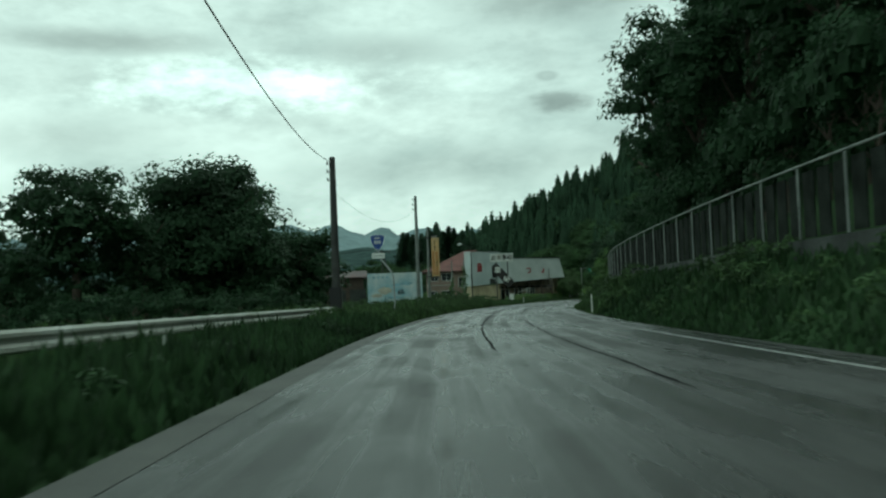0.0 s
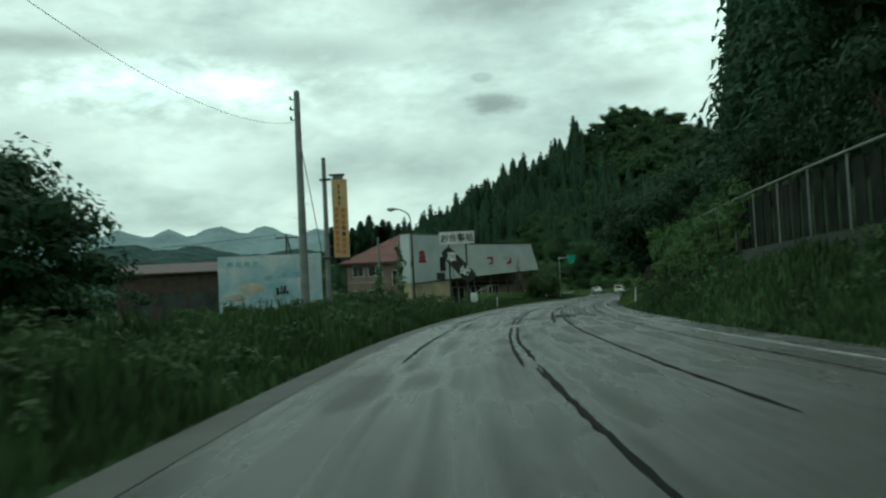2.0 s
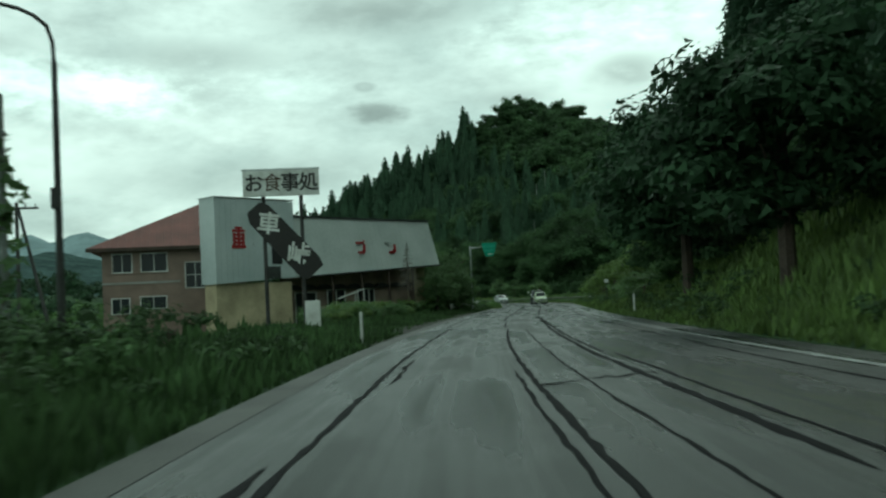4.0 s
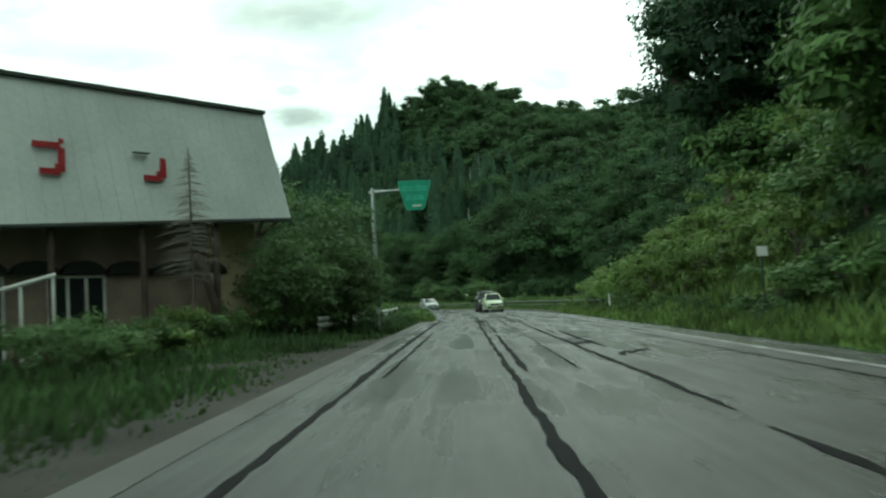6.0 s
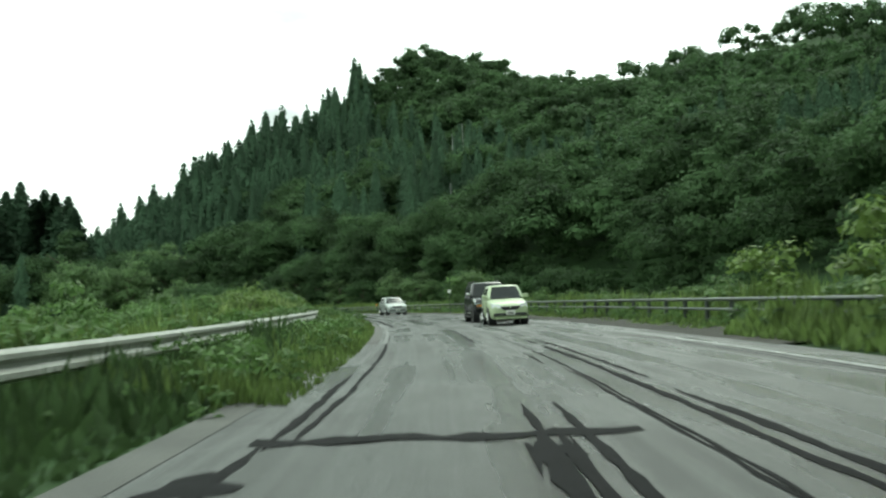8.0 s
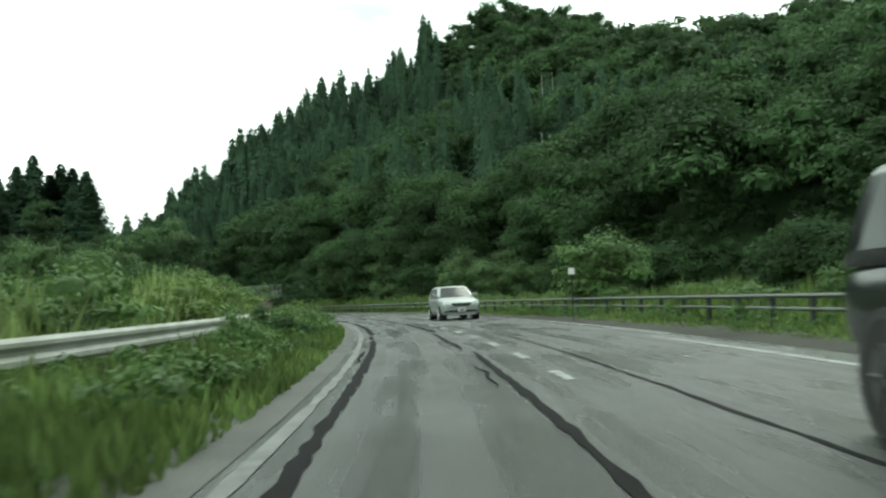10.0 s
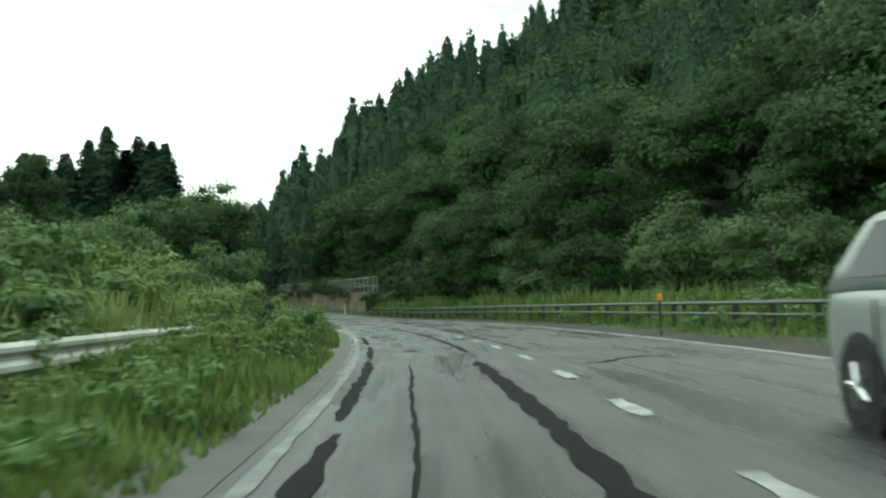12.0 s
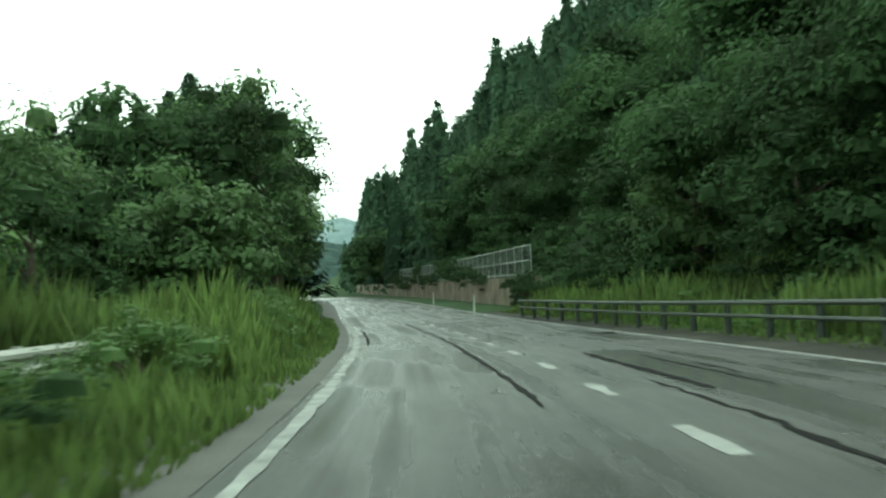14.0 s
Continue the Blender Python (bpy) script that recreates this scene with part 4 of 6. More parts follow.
    # two red letters left on the roof, each bent at its corner, and the pale bolt line of a third
    for q in [(12.3, 5.26, 0.72, 0.15), (12.92, 4.86, 0.15, 0.40), (12.80, 4.66, 0.24, 0.20), (12.38, 4.58, 0.52, 0.15), (13.02, 5.40, 0.10, 0.12), (15.88, 4.88, 0.15, 0.36), (15.74, 4.70, 0.26, 0.18), (15.32, 4.60, 0.52, 0.15)]:
        stroke(*q)
    part("letter_bolt_line", box_bm(15.12, -0.03, 5.34, 15.58, 0.12, 5.37), M["dark_concrete"], roof)
    # walls below
    part("side_wall", box_bm(0.8, 0.2, -0.4, 6.6, 1.4, eave(0) + 0.1), M["wall_tan"], r, "tan rendered wall under the box front")
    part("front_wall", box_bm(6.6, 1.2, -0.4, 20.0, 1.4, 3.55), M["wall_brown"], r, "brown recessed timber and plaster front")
    part("end_wall", box_bm(19.8, 1.4, -0.4, 20.0, 9.0, 3.75), M["wall_tan"], r)
    part("end_return", box_bm(18.3, 1.05, -0.4, 20.05, 1.19, 3.68), M["wall_tan"], r, "tan end bay of the front wall")
    part("back_wall", box_bm(0.1, 8.8, -0.4, 20.0, 9.0, 2.6), M["wall_tan"], r)
    for x in (7.3, 9.9, 12.6, 15.2, 17.6):
        part("porch_post", rod_bm((x, -0.1, -0.4), (x, -0.1, eave(x) - 0.05), 0.09, seg=8), M["wood_dark"], r)
    part("timber_prop", rod_bm((17.9, -0.2, -0.3), (17.0, -0.1, 2.7), 0.14, seg=6), M["wood_dark"], r)
    for x0, x1, z1, n in ((7.6, 9.4, 2.0, 1), (10.4, 12.0, 2.1, 1), (13.2, 14.8, 2.1, 2)):
        d = part("glass_door", box_bm(x0, 1.13, 0.0, x1, 1.18, z1), M["pane"], r, "dark glazed entrance door")
        for k in range(n + 2):
            x = x0 + (x1 - x0) * k / (n + 1)
            part("door_frame", box_bm(x - 0.035, 1.07, 0.0, x + 0.035, 1.128, z1 + 0.06), M["white_steel"], d)
        part("door_frame", box_bm(x0, 1.08, z1, x1, 1.127, z1 + 0.07), M["white_steel"], d)
    for k in range(9):
        bm = bmesh.new()
        x = 7.4 + 1.35 * k
        n = 8
        pts = [(x + 0.62 * math.cos(math.pi * i / n), 2.2 + 0.35 * math.sin(math.pi * i / n)) for i in range(n + 1)]
        pts = [(a, min(b, eave(x) - 0.2)) for a, b in pts]
        p = part("awning_arch", prism_bm(pts, 0.25, bm), M["plastic"], r)
        p.location = (0, 0.92, 0)
    return r


restaurant()


def porch_frame():
    p = thing("porch_frame", pose(17.8, 161.0, 0, 0, 0, 37.5), "white steel porch frame in front of the restaurant", "porch frame")
    for x in (0, 0.84):
        part("leg", rod_bm((x, 0, -0.3), (x, 0, 1.88 + 0.25 * x), 0.045, seg=8), M["white_steel"], p)
    part("beam", rod_bm((-1.6, 0, 1.5), (0.9, 0, 2.12), 0.055, seg=8), M["white_steel"], p)


porch_frame()


def dining_sign():
    s = thing("dining_sign", pose(11.65, 133.9, 0, 0, 0, -6), "white board on two posts offering meals, with black pass sign", "sign")
    for x in (-0.75, 0.78):
        part("post", rod_bm((x, 0.1, -0.4), (x, 0.1, 6.6), 0.09, 0.08, 10), M["dark_pole"], s)
    board = part("board", box_bm(-1.55, -0.1, 5.62, 1.55, 0.0, 6.68, 0.02), M["sign_white"], s)
    part("board_edge", box_bm(-1.58, -0.09, 6.682, 1.58, 0.02, 6.75), M["galv"], board)
    for k, ch in enumerate("お食事処"):
        ink = "ochre_ink" if k == 1 else "black_ink"
        lettering("lettering", ch, 0.80, M[ink], board, pose(-1.1 + 0.74 * k, -0.112, 6.12, 90, 0, 0), "", 0.0 if k == 1 else 0.014)
    bm = prism_bm([(-1.80, -0.30), (-1.45, -0.52), (1.5, -0.58), (1.85, -0.42), (1.85, 0.42), (1.5, 0.56), (-1.45, 0.56), (-1.80, 0.36)], 0.08)
    plank = part("name_board", bm, M["black_ink"], s, "black diagonal name board with white letters")
    plank.matrix_basis = pose(0.02, -0.12, 3.81, 0, 48, 0)
    lettering("lettering", "車", 0.95, M["sign_white"], plank, pose(-0.86, -0.012, 0.0, 90, 0, 0) @ pose(0, 0, 0, 0, 0, 40), "", 0.02)
    lettering("lettering", "峠", 0.95, M["sign_white"], plank, pose(0.86, -0.012, 0.0, 90, 0, 0) @ pose(0, 0, 0, 0, 0, 40), "", 0.02)


dining_sign()
wb = thing("white_box_sign", pose(12.35, 129.1, 0, 0, 0, -10), "small weathered white box sign in the grass", "sign")
part("cabinet", box_bm(-0.27, -0.12, 0.0, 0.27, 0.12, 1.25, 0.02), M["sign_white"], wb)
part("foot", box_bm(-0.15, -0.1, -0.3, 0.15, 0.1, -0.002), M["galv"], wb)


def hip_house():
    h = thing("house", pose(0, 157.2, 0), "pinkish two-storey house with a rust-red hipped roof beside the restaurant", "house")
    part("wall", box_bm(1.75, 0, -0.5, 10.4, 9.3, 5.1), M["wall_pink"], h, "weathered pinkish-brown rendered wall")
    bm = bmesh.new()
    vs = [bm.verts.new(q) for q in [(0.9, -0.6, 5.12), (11.0, -0.6, 5.12), (11.0, 9.9, 5.12), (0.9, 9.9, 5.12), (8.15, 4.7, 8.45), (10.0, 4.7, 8.45)]]
    for f in ((0, 1, 5, 4), (1, 2, 5), (2, 3, 4, 5), (3, 0, 4)):
        bm.faces.new([vs[i] for i in f])
    g = bmesh.ops.extrude_face_region(bm, geom=list(bm.faces))
    bmesh.ops.translate(bm, vec=(0, 0, 0.13), verts=[v for v in g["geom"] if isinstance(v, bmesh.types.BMVert)])
    bmesh.ops.recalc_face_normals(bm, faces=bm.faces)
    rf = part("roof", bm, M["red_roof"], h, "rust-red sheet-metal hipped roof")
    for k in range(1, 22):
        x = 0.9 + 10.1 * k / 22
        t = min(1.0, (x - 0.9) / 7.25, max(0.05, (11.0 - x) / 1.0))
        part("roof_seam", rod_bm((x, -0.6, 5.255), (x, -0.6 + 5.3 * t, 5.255 + 3.33 * t), 0.022, seg=4), M["red_roof"], rf)
    part("fascia", box_bm(0.9, -0.66, 5.02, 11.0, -0.602, 5.24), M["wood_dark"], rf, "dark timber fascia under the eave")
    for x0, z0, x1, z1, bars in ((6.75, 2.65, 7.9, 4.2, (1, 1)), (4.1, 3.75, 5.6, 4.85, (1, 0)), (2.4, 3.75, 3.5, 4.85, (1, 0)), (4.0, 1.45, 5.5, 2.15, (1, 0)), (2.3, 1.2, 3.3, 2.1, (1, 0))):
        window(h, x0, z0, x1, z1, -0.03, M["white_steel"], bars)
    part("string_course", box_bm(1.72, -0.05, 3.0, 6.4, -0.002, 3.12), M["concrete"], h)


hip_house()


def long_shed():
    h = thing("long_shed", pose(-18, 133, 0, 0, 0, 3), "long low shed with a faded red sheet roof", "shed")
    part("wall", box_bm(0.3, 0.5, -0.5, 11.0, 6.5, 4.2), M["wood_dark"], h)
    bm = bmesh.new()
    vs = [bm.verts.new(q) for q in [(0, 0, 4.15), (11.5, 0, 4.15), (11.5, 3.5, 5.05), (0, 3.5, 5.05), (0, 7, 4.15), (11.5, 7, 4.15)]]
    bm.faces.new((vs[0], vs[1], vs[2], vs[3]))
    bm.faces.new((vs[3], vs[2], vs[5], vs[4]))
    g = bmesh.ops.extrude_face_region(bm, geom=list(bm.faces))
    bmesh.ops.translate(bm, vec=(0, 0, 0.12), verts=[v for v in g["geom"] if isinstance(v, bmesh.types.BMVert)])
    bmesh.ops.recalc_face_normals(bm, faces=bm.faces)
    rf = part("roof", bm, M["shed_roof"], h)
    for k in range(1, 20):
        x = 11.5 * k / 20
        part("roof_seam", rod_bm((x, -0.02, 4.28), (x, 3.5, 5.185), 0.025, seg=4), M["shed_roof"], rf)
    for k in range(4):
        part("shed_door", box_bm(1.0 + 2.7 * k, 0.44, 0.2, 3.2 + 2.7 * k, 0.498, 2.6), M["dark_concrete"], h)


long_shed()


# ---- retaining walls with fences ----
def wall_strip(name, y0, y1, lat, thick, z0, z1, material, label, dy=2.0, slope_end=0.0):
    ys = np.arange(y0, y1 + 0.1, dy)
    verts, faces = [], []
    for y in ys:
        top = z1
        if slope_end and y < y0 + slope_end:
            top = z0 + 0.5 + (z1 - z0 - 0.5) * (y - y0) / slope_end
        for l, z in ((lat, z0), (lat + 0.12, top), (lat + thick, top), (lat + thick, z0)):
            verts.append(along(float(y), l, z))
    for j in range(len(ys) - 1):
        a, b = 4 * j, 4 * j + 4
        for i in range(4):
            faces.append((a + i, b + i, b + (i + 1) % 4, a + (i + 1) % 4))
    faces.append((0, 1, 2, 3))
    n = 4 * (len(ys) - 1)
    faces.append((n + 3, n + 2, n + 1, n))
    me = mesh_object(name, verts, faces, material)
    return tagged(me, label, "wall", kind="structure")


wall_strip("retaining_wall", 4, 92, 8.35, 0.4, -0.3, 2.05, M["dark_concrete"], "stained concrete retaining wall, darkened by painted tree shade, below the wooded slope")
wall_strip("retaining_wall_far", 347, 470, 8.8, 0.5, -0.3, 1.75, M["tan_concrete"], "earth-brown concrete retaining wall below the hillside")


def snow_fence(y0, y1, gap, lat, z0, h, label, plank_mat, post_mat, picket=False):
    f = thing("slope_fence", Matrix(), label, "fence", "fences on retaining walls")
    ys = np.arange(y0, y1 + 0.1, gap)
    for y in ys:
        a, b = along(float(y), lat, z0), along(float(y), lat, z0 + h)
        part("post", rod_bm(a, b, 0.032, seg=8), post_mat, f)
    for hh in ((h - 0.05, h * 0.5, 0.15) if picket else (h - 0.04,)):
        part("top_rail", tube_bm([along(float(y), lat - 0.03, z0 + hh) for y in ys], 0.03, 6), post_mat, f)
    step_y = gap / 4 if picket else gap / 3
    for y in np.arange(y0 + step_y / 2, y1, step_y):
        if picket:
            part("picket", rod_bm(along(float(y), lat + 0.03, z0), along(float(y), lat + 0.03, z0 + h - 0.05), 0.02, seg=5), plank_mat, f)
        else:
            w = step_y * 0.36
            a0, a1 = along(float(y) - w, lat + 0.06, z0 + 0.05), along(float(y) + w, lat + 0.06, z0 + 0.05)
            bm = bmesh.new()
            v = [bm.verts.new(q) for q in (a0, a1, (a1[0], a1[1], a1[2] + h - 0.25), (a0[0], a0[1], a0[2] + h - 0.25))]
            fc = bm.faces.new(v)
            g = bmesh.ops.extrude_face_region(bm, geom=[fc])
            bmesh.ops.translate(bm, vec=(0.04, 0, 0), verts=[q for q in g["geom"] if isinstance(q, bmesh.types.BMVert)])
            bmesh.ops.recalc_face_normals(bm, faces=bm.faces)
            part("plank", bm, plank_mat, f)


snow_fence(6, 90, 3.0, 8.5, 2.05, 1.8, "tall fence with shade-darkened panels and pale steel posts on the wall", M["fence_panel"], M["pole"])
snow_fence(348, 420, 2.4, 9.0, 1.75, 1.75, "grey steel picket fence along the top of the wall", M["galv"], M["galv"], True)


# ---- cars ----
# stations along the car: y, half width, lower edge, upper edge (hood, belt line)
CAR_BODY = {
    "van": [(-2.38, 0.62, 0.30, 0.66), (-2.34, 0.77, 0.21, 0.75), (-2.17, 0.85, 0.18, 0.85), (-1.7, 0.87, 0.18, 0.94), (-1.15, 0.875, 0.18, 1.02), (-0.4, 0.88, 0.20, 1.03), (0.8, 0.88, 0.20, 1.02), (1.7, 0.87, 0.22, 1.05), (2.2, 0.83, 0.28, 1.02), (2.36, 0.70, 0.42, 0.92)],
    "suv": [(-2.22, 0.66, 0.50, 0.86), (-2.18, 0.80, 0.42, 0.98), (-2.0, 0.85, 0.40, 1.05), (-1.4, 0.87, 0.40, 1.09), (-0.85, 0.87, 0.40, 1.12), (0.4, 0.875, 0.40, 1.13), (1.5, 0.87, 0.42, 1.13), (2.1, 0.84, 0.46, 1.10), (2.22, 0.74, 0.55, 1.02)],
    "lime": [(-1.75, 0.48, 0.40, 0.60), (-1.70, 0.64, 0.24, 0.72), (-1.5, 0.71, 0.20, 0.82), (-1.1, 0.735, 0.20, 0.92), (-0.7, 0.74, 0.20, 0.98), (0.3, 0.745, 0.20, 1.0), (1.2, 0.735, 0.22, 1.0), (1.6, 0.70, 0.28, 0.96), (1.74, 0.58, 0.42, 0.86)],
}
# cabin: y at the belt, y at the roof, for windscreen foot/top and tail top/foot; roof height, roof half width
CAR_CABIN = {"van": (-1.25, -0.25, 1.75, 2.2, 1.52, 0.62), "suv": (-0.9, -0.35, 1.9, 2.12, 1.76, 0.66), "lime": (-0.85, -0.25, 1.15, 1.62, 1.50, 0.54)}


def loft_bm(rings):
    bm = bmesh.new()
    vs = [[bm.verts.new(q) for q in ring] for ring in rings]
    n = len(vs[0])
    for a, b in zip(vs, vs[1:]):
        for i in range(n):
            bm.faces.new((a[i], a[(i + 1) % n], b[(i + 1) % n], b[i]))
    bm.faces.new(vs[0][::-1])
    bm.faces.new(vs[-1])
    bmesh.ops.recalc_face_normals(bm, faces=bm.faces)
    return bm


def soft_skin(ob, levels=2):
    sub = ob.modifiers.new("soft_skin", "SUBSURF")
    sub.levels = sub.render_levels = levels


def car(name, m, body_mat, style, label):
    """A car facing local -y, on its wheels at z = 0."""
    c = thing(name, m, label, "car", "cars on the road")
    rings = []
    for y, w, z0, z1 in CAR_BODY[style]:
        half = [(0.80, z0), (0.97, z0 + 0.06), (1.0, z0 + 0.5 * (z1 - z0)), (0.985, z1 - 0.10 * (z1 - z0) - 0.02), (0.90, z1 - 0.012), (0.45, z1 + 0.012)]
        rings.append([(w * a, y, z) for a, z in half] + [(-w * a, y, z) for a, z in half[::-1]])
    bm = loft_bm(rings)
    body = part("body", bm, body_mat, c)
    soft_skin(body)
    body.data.shade_smooth()
    y0, y1, y2, y3, top, rw = CAR_CABIN[style]
    stations = CAR_BODY[style]

    def at(y, k):
        return float(np.interp(y, [q[0] for q in stations], [q[k] for q in stations]))

    wb = at(0, 1) * 0.95
    zb = at(y0, 3) - 0.05

    def front(t):
        return y0 + (y1 - y0) * t

    def rear(t):
        return y3 + (y2 - y3) * t

    def half(t):
        return wb + (rw - wb) * t ** 1.3

    def level(t):
        return zb + (top - zb) * t

    rings = []
    for t, inset in ((0.0, 0.0), (0.3, 0.0), (0.6, 0.0), (0.86, 0.0), (0.95, 0.03), (0.985, 0.09), (1.0, 0.2), (1.006, 0.4)):
        w, ya, yb, z = half(t) - inset, front(t) + inset * 0.9, rear(t) - inset * 0.9, level(t)
        ring = [(q * (w - 0.03), ya + 0.14 * q * q, z) for q in (-1, -0.66, -0.33, 0, 0.33, 0.66, 1)]
        ring += [(w, ya + 0.2 + (yb - ya - 0.3) * q, z) for q in (0, 0.25, 0.5, 0.75, 1)]
        ring += [(q * (w - 0.03), yb - 0.06 * q * q, z) for q in (1, 0.5, 0, -0.5, -1)]
        ring += [(-w, ya + 0.2 + (yb - ya - 0.3) * q, z) for q in (1, 0.75, 0.5, 0.25, 0)]
        rings.append(ring)
    shell = part("cabin", loft_bm(rings), body_mat, c)
    shell.data.shade_smooth()

    def pane(name, grid):
        """A glass sheet from rows of points, a few millimetres off the cabin."""
        bm = bmesh.new()
        vs = [[bm.verts.new(q) for q in row] for row in grid]
        for a, b in zip(vs, vs[1:]):
            for k in range(len(a) - 1):
                bm.faces.new((a[k], a[k + 1], b[k + 1], b[k]))
        ob = part(name, bm, M["car_glass"], c, "dark tinted glass")
        ob.data.shade_smooth()
        return ob

    qs = (-1, -0.66, -0.33, 0, 0.33, 0.66, 1)
    pane("windscreen", [[(q * (half(t) - 0.10), front(t) + 0.12 * q * q - 0.012, level(t) + 0.012) for q in qs] for t in (0.08, 0.35, 0.62, 0.88)])
    pane("rear_window", [[(q * (half(t) - 0.12), rear(t) - 0.05 * q * q + 0.012, level(t) + 0.008) for q in qs] for t in (0.2, 0.5, 0.86)])
    cuts = (0.07, 0.36, 0.66, 0.93) if style != "lime" else (0.08, 0.48, 0.9)
    for s in (-1, 1):
        for k in range(len(cuts) - 1):
            rows = []
            for t in (0.16, 0.5, 0.84):
                span = rear(t) - front(t) - 0.3
                ya, yb = front(t) + 0.2 + span * cuts[k] + 0.03, front(t) + 0.2 + span * cuts[k + 1] - 0.03
                rows.append([(s * (half(t) + 0.007), ya + (yb - ya) * q, level(t)) for q in (0, 0.5, 1)])
            pane("side_window", rows)
    f = stations[0][0]
    b = stations[-1][0]
    for s in (-1, 1):
        zf = at(y0, 3) - 0.02
        mx = s * (at(y0, 1) + 0.05)
        part("mirror", box_bm(mx - 0.1, y0 + 0.32, zf + 0.06, mx + 0.1, y0 + 0.44, zf + 0.2, 0.035), body_mat if style != "suv" else M["chrome"], c)
        # headlamp wraps round the front corner
        zl = {"van": 0.72, "suv": 0.86, "lime": 0.68}[style]
        w1 = at(f + 0.12, 1)
        bm = loft_bm([[(s * w1 * 0.54, f - 0.012, zl - 0.055), (s * w1 * 1.0, f + 0.10, zl - 0.045), (s * w1 * 1.035, f + 0.42, zl + 0.05), (s * w1 * 0.8, f + 0.3, zl)],
                      [(s * w1 * 0.54, f + 0.015, zl + 0.075), (s * w1 * 0.99, f + 0.14, zl + 0.115), (s * w1 * 1.03, f + 0.48, zl + 0.14), (s * w1 * 0.8, f + 0.34, zl + 0.12)]])
        part("headlight", bm, M["lampglass"], c, "clear headlamp lens")
        part("fog_lamp", box_bm(s * w1 * 0.78 - 0.1, f + 0.02, 0.33, s * w1 * 0.78 + 0.1, f + 0.12, 0.42, 0.02), M["plastic"], c)
        if style == "suv":
            part("indicator", box_bm(s * 0.62 - 0.13, f - 0.06, 0.68, s * 0.62 + 0.13, f + 0.1, 0.74, 0.02), M["orange"], c, "orange indicator lens")
            part("roof_rail", rod_bm((s * 0.56, y1 + 0.2, top + 0.04), (s * 0.56, y2 - 0.1, top + 0.04), 0.025, seg=6), M["plastic"], c)
            part("side_step", box_bm(s * 0.88 - 0.06, -0.9, 0.36, s * 0.88 + 0.06, 0.9, 0.42, 0.02), M["chrome"], c)
        rr = 0.37 if style == "suv" else 0.30
        for y in (f + 0.85, b - 0.88):
            arch = part("wheel_arch", rod_bm((s * (at(y, 1) - 0.28), y, rr), (s * (at(y, 1) + 0.004), y, rr), rr + 0.07, seg=24), M["plastic"], c)
            bm = rod_bm((s * (at(y, 1) - 0.22), y, rr), (s * (at(y, 1) + 0.015), y, rr), rr, seg=28)
            t = part("wheel", bm, M["rubber"], c, "black tyre")
            part("rim", rod_bm((s * (at(y, 1) - 0.02), y, rr), (s * (at(y, 1) + 0.024), y, rr), rr * 0.66, rr * 0.58, 18), M["dark_pole"], t)
            for k2 in range(5):
                a = 2 * math.pi * k2 / 5
                part("spoke", rod_bm((s * (at(y, 1) + 0.03), y, rr), (s * (at(y, 1) + 0.026), y + rr * 0.55 * math.cos(a), rr + rr * 0.55 * math.sin(a)), 0.025, seg=5), M["chrome"] if style != "suv" else M["dark_pole"], t)
    for s in (-1, 1):
        for y in ((-0.75, 0.25, 1.2) if style != "lime" else (-0.55, 0.5)):
            w2 = at(y, 1)
            part("door_seam", box_bm(s * w2 - 0.012, y - 0.004, 0.36, s * w2 + 0.003, y + 0.004, at(y, 3) - 0.14), M["plastic"], c)
            part("door_handle", box_bm(s * w2 - 0.01, y - 0.24, at(y, 3) - 0.21, s * w2 + 0.022, y - 0.07, at(y, 3) - 0.18, 0.006), body_mat, c)
        part("sill", box_bm(s * at(0, 1) - 0.05, f + 1.3, 0.205, s * at(0, 1) + 0.006, b - 1.3, 0.27, 0.01), M["plastic"], c)
    zg = {"van": 0.68, "suv": 0.88, "lime": 0.62}[style]
    gw = 0.45 if style == "van" else 0.36 if style == "lime" else 0.42
    bm = loft_bm([[(-gw, yy, zg + 0.065), (gw, yy, zg + 0.065), (gw - 0.03, yy, zg), (gw - 0.13, yy, zg - 0.07), (0.13 - gw, yy, zg - 0.07), (0.03 - gw, yy, zg)] for yy in (f - 0.02, f + 0.12)])
    g = part("grille", bm, M["plastic"], c)
    part("grille_bar", box_bm(-gw - 0.02, f - 0.03, zg + 0.045, gw + 0.02, f + 0.05, zg + 0.075, 0.01), M["chrome"], g)
    part("grille_badge", rod_bm((0, f - 0.035, zg), (0, f - 0.021, zg), 0.045, seg=14), M["chrome"], g)
    part("bumper_intake", box_bm(-0.6, f - 0.014, 0.34, 0.6, f + 0.14, 0.44, 0.03), M["plastic"], c)
    if style == "suv":
        part("bumper", box_bm(-0.84, f - 0.08, 0.50, 0.84, f + 0.22, 0.68, 0.05), M["car_black"], c)
        part("bumper_trim", box_bm(-0.84, f - 0.09, 0.76, 0.84, f + 0.1, 0.80, 0.015), M["chrome"], c)
    else:
        part("bumper_lip", box_bm(-0.62, f - 0.015, 0.215, 0.62, f + 0.2, 0.265, 0.02), body_mat, c)
    zp = 0.37 if style != "suv" else 0.56
    plate = part("number_plate", box_bm(-0.17, f - 0.105, zp, 0.17, f - 0.09, zp + 0.165), M["sign_white"], c)
    part("plate_bar", box_bm(-0.11, f - 0.112, zp + 0.04, 0.11, f - 0.106, zp + 0.10), M["dark_pole"], plate)
    part("wiper", rod_bm((-0.45, y0 - 0.0, at(y0, 3) + 0.03), (0.2, y0 + 0.06, at(y0, 3) + 0.07), 0.012, seg=5), M["plastic"], c)
    return c


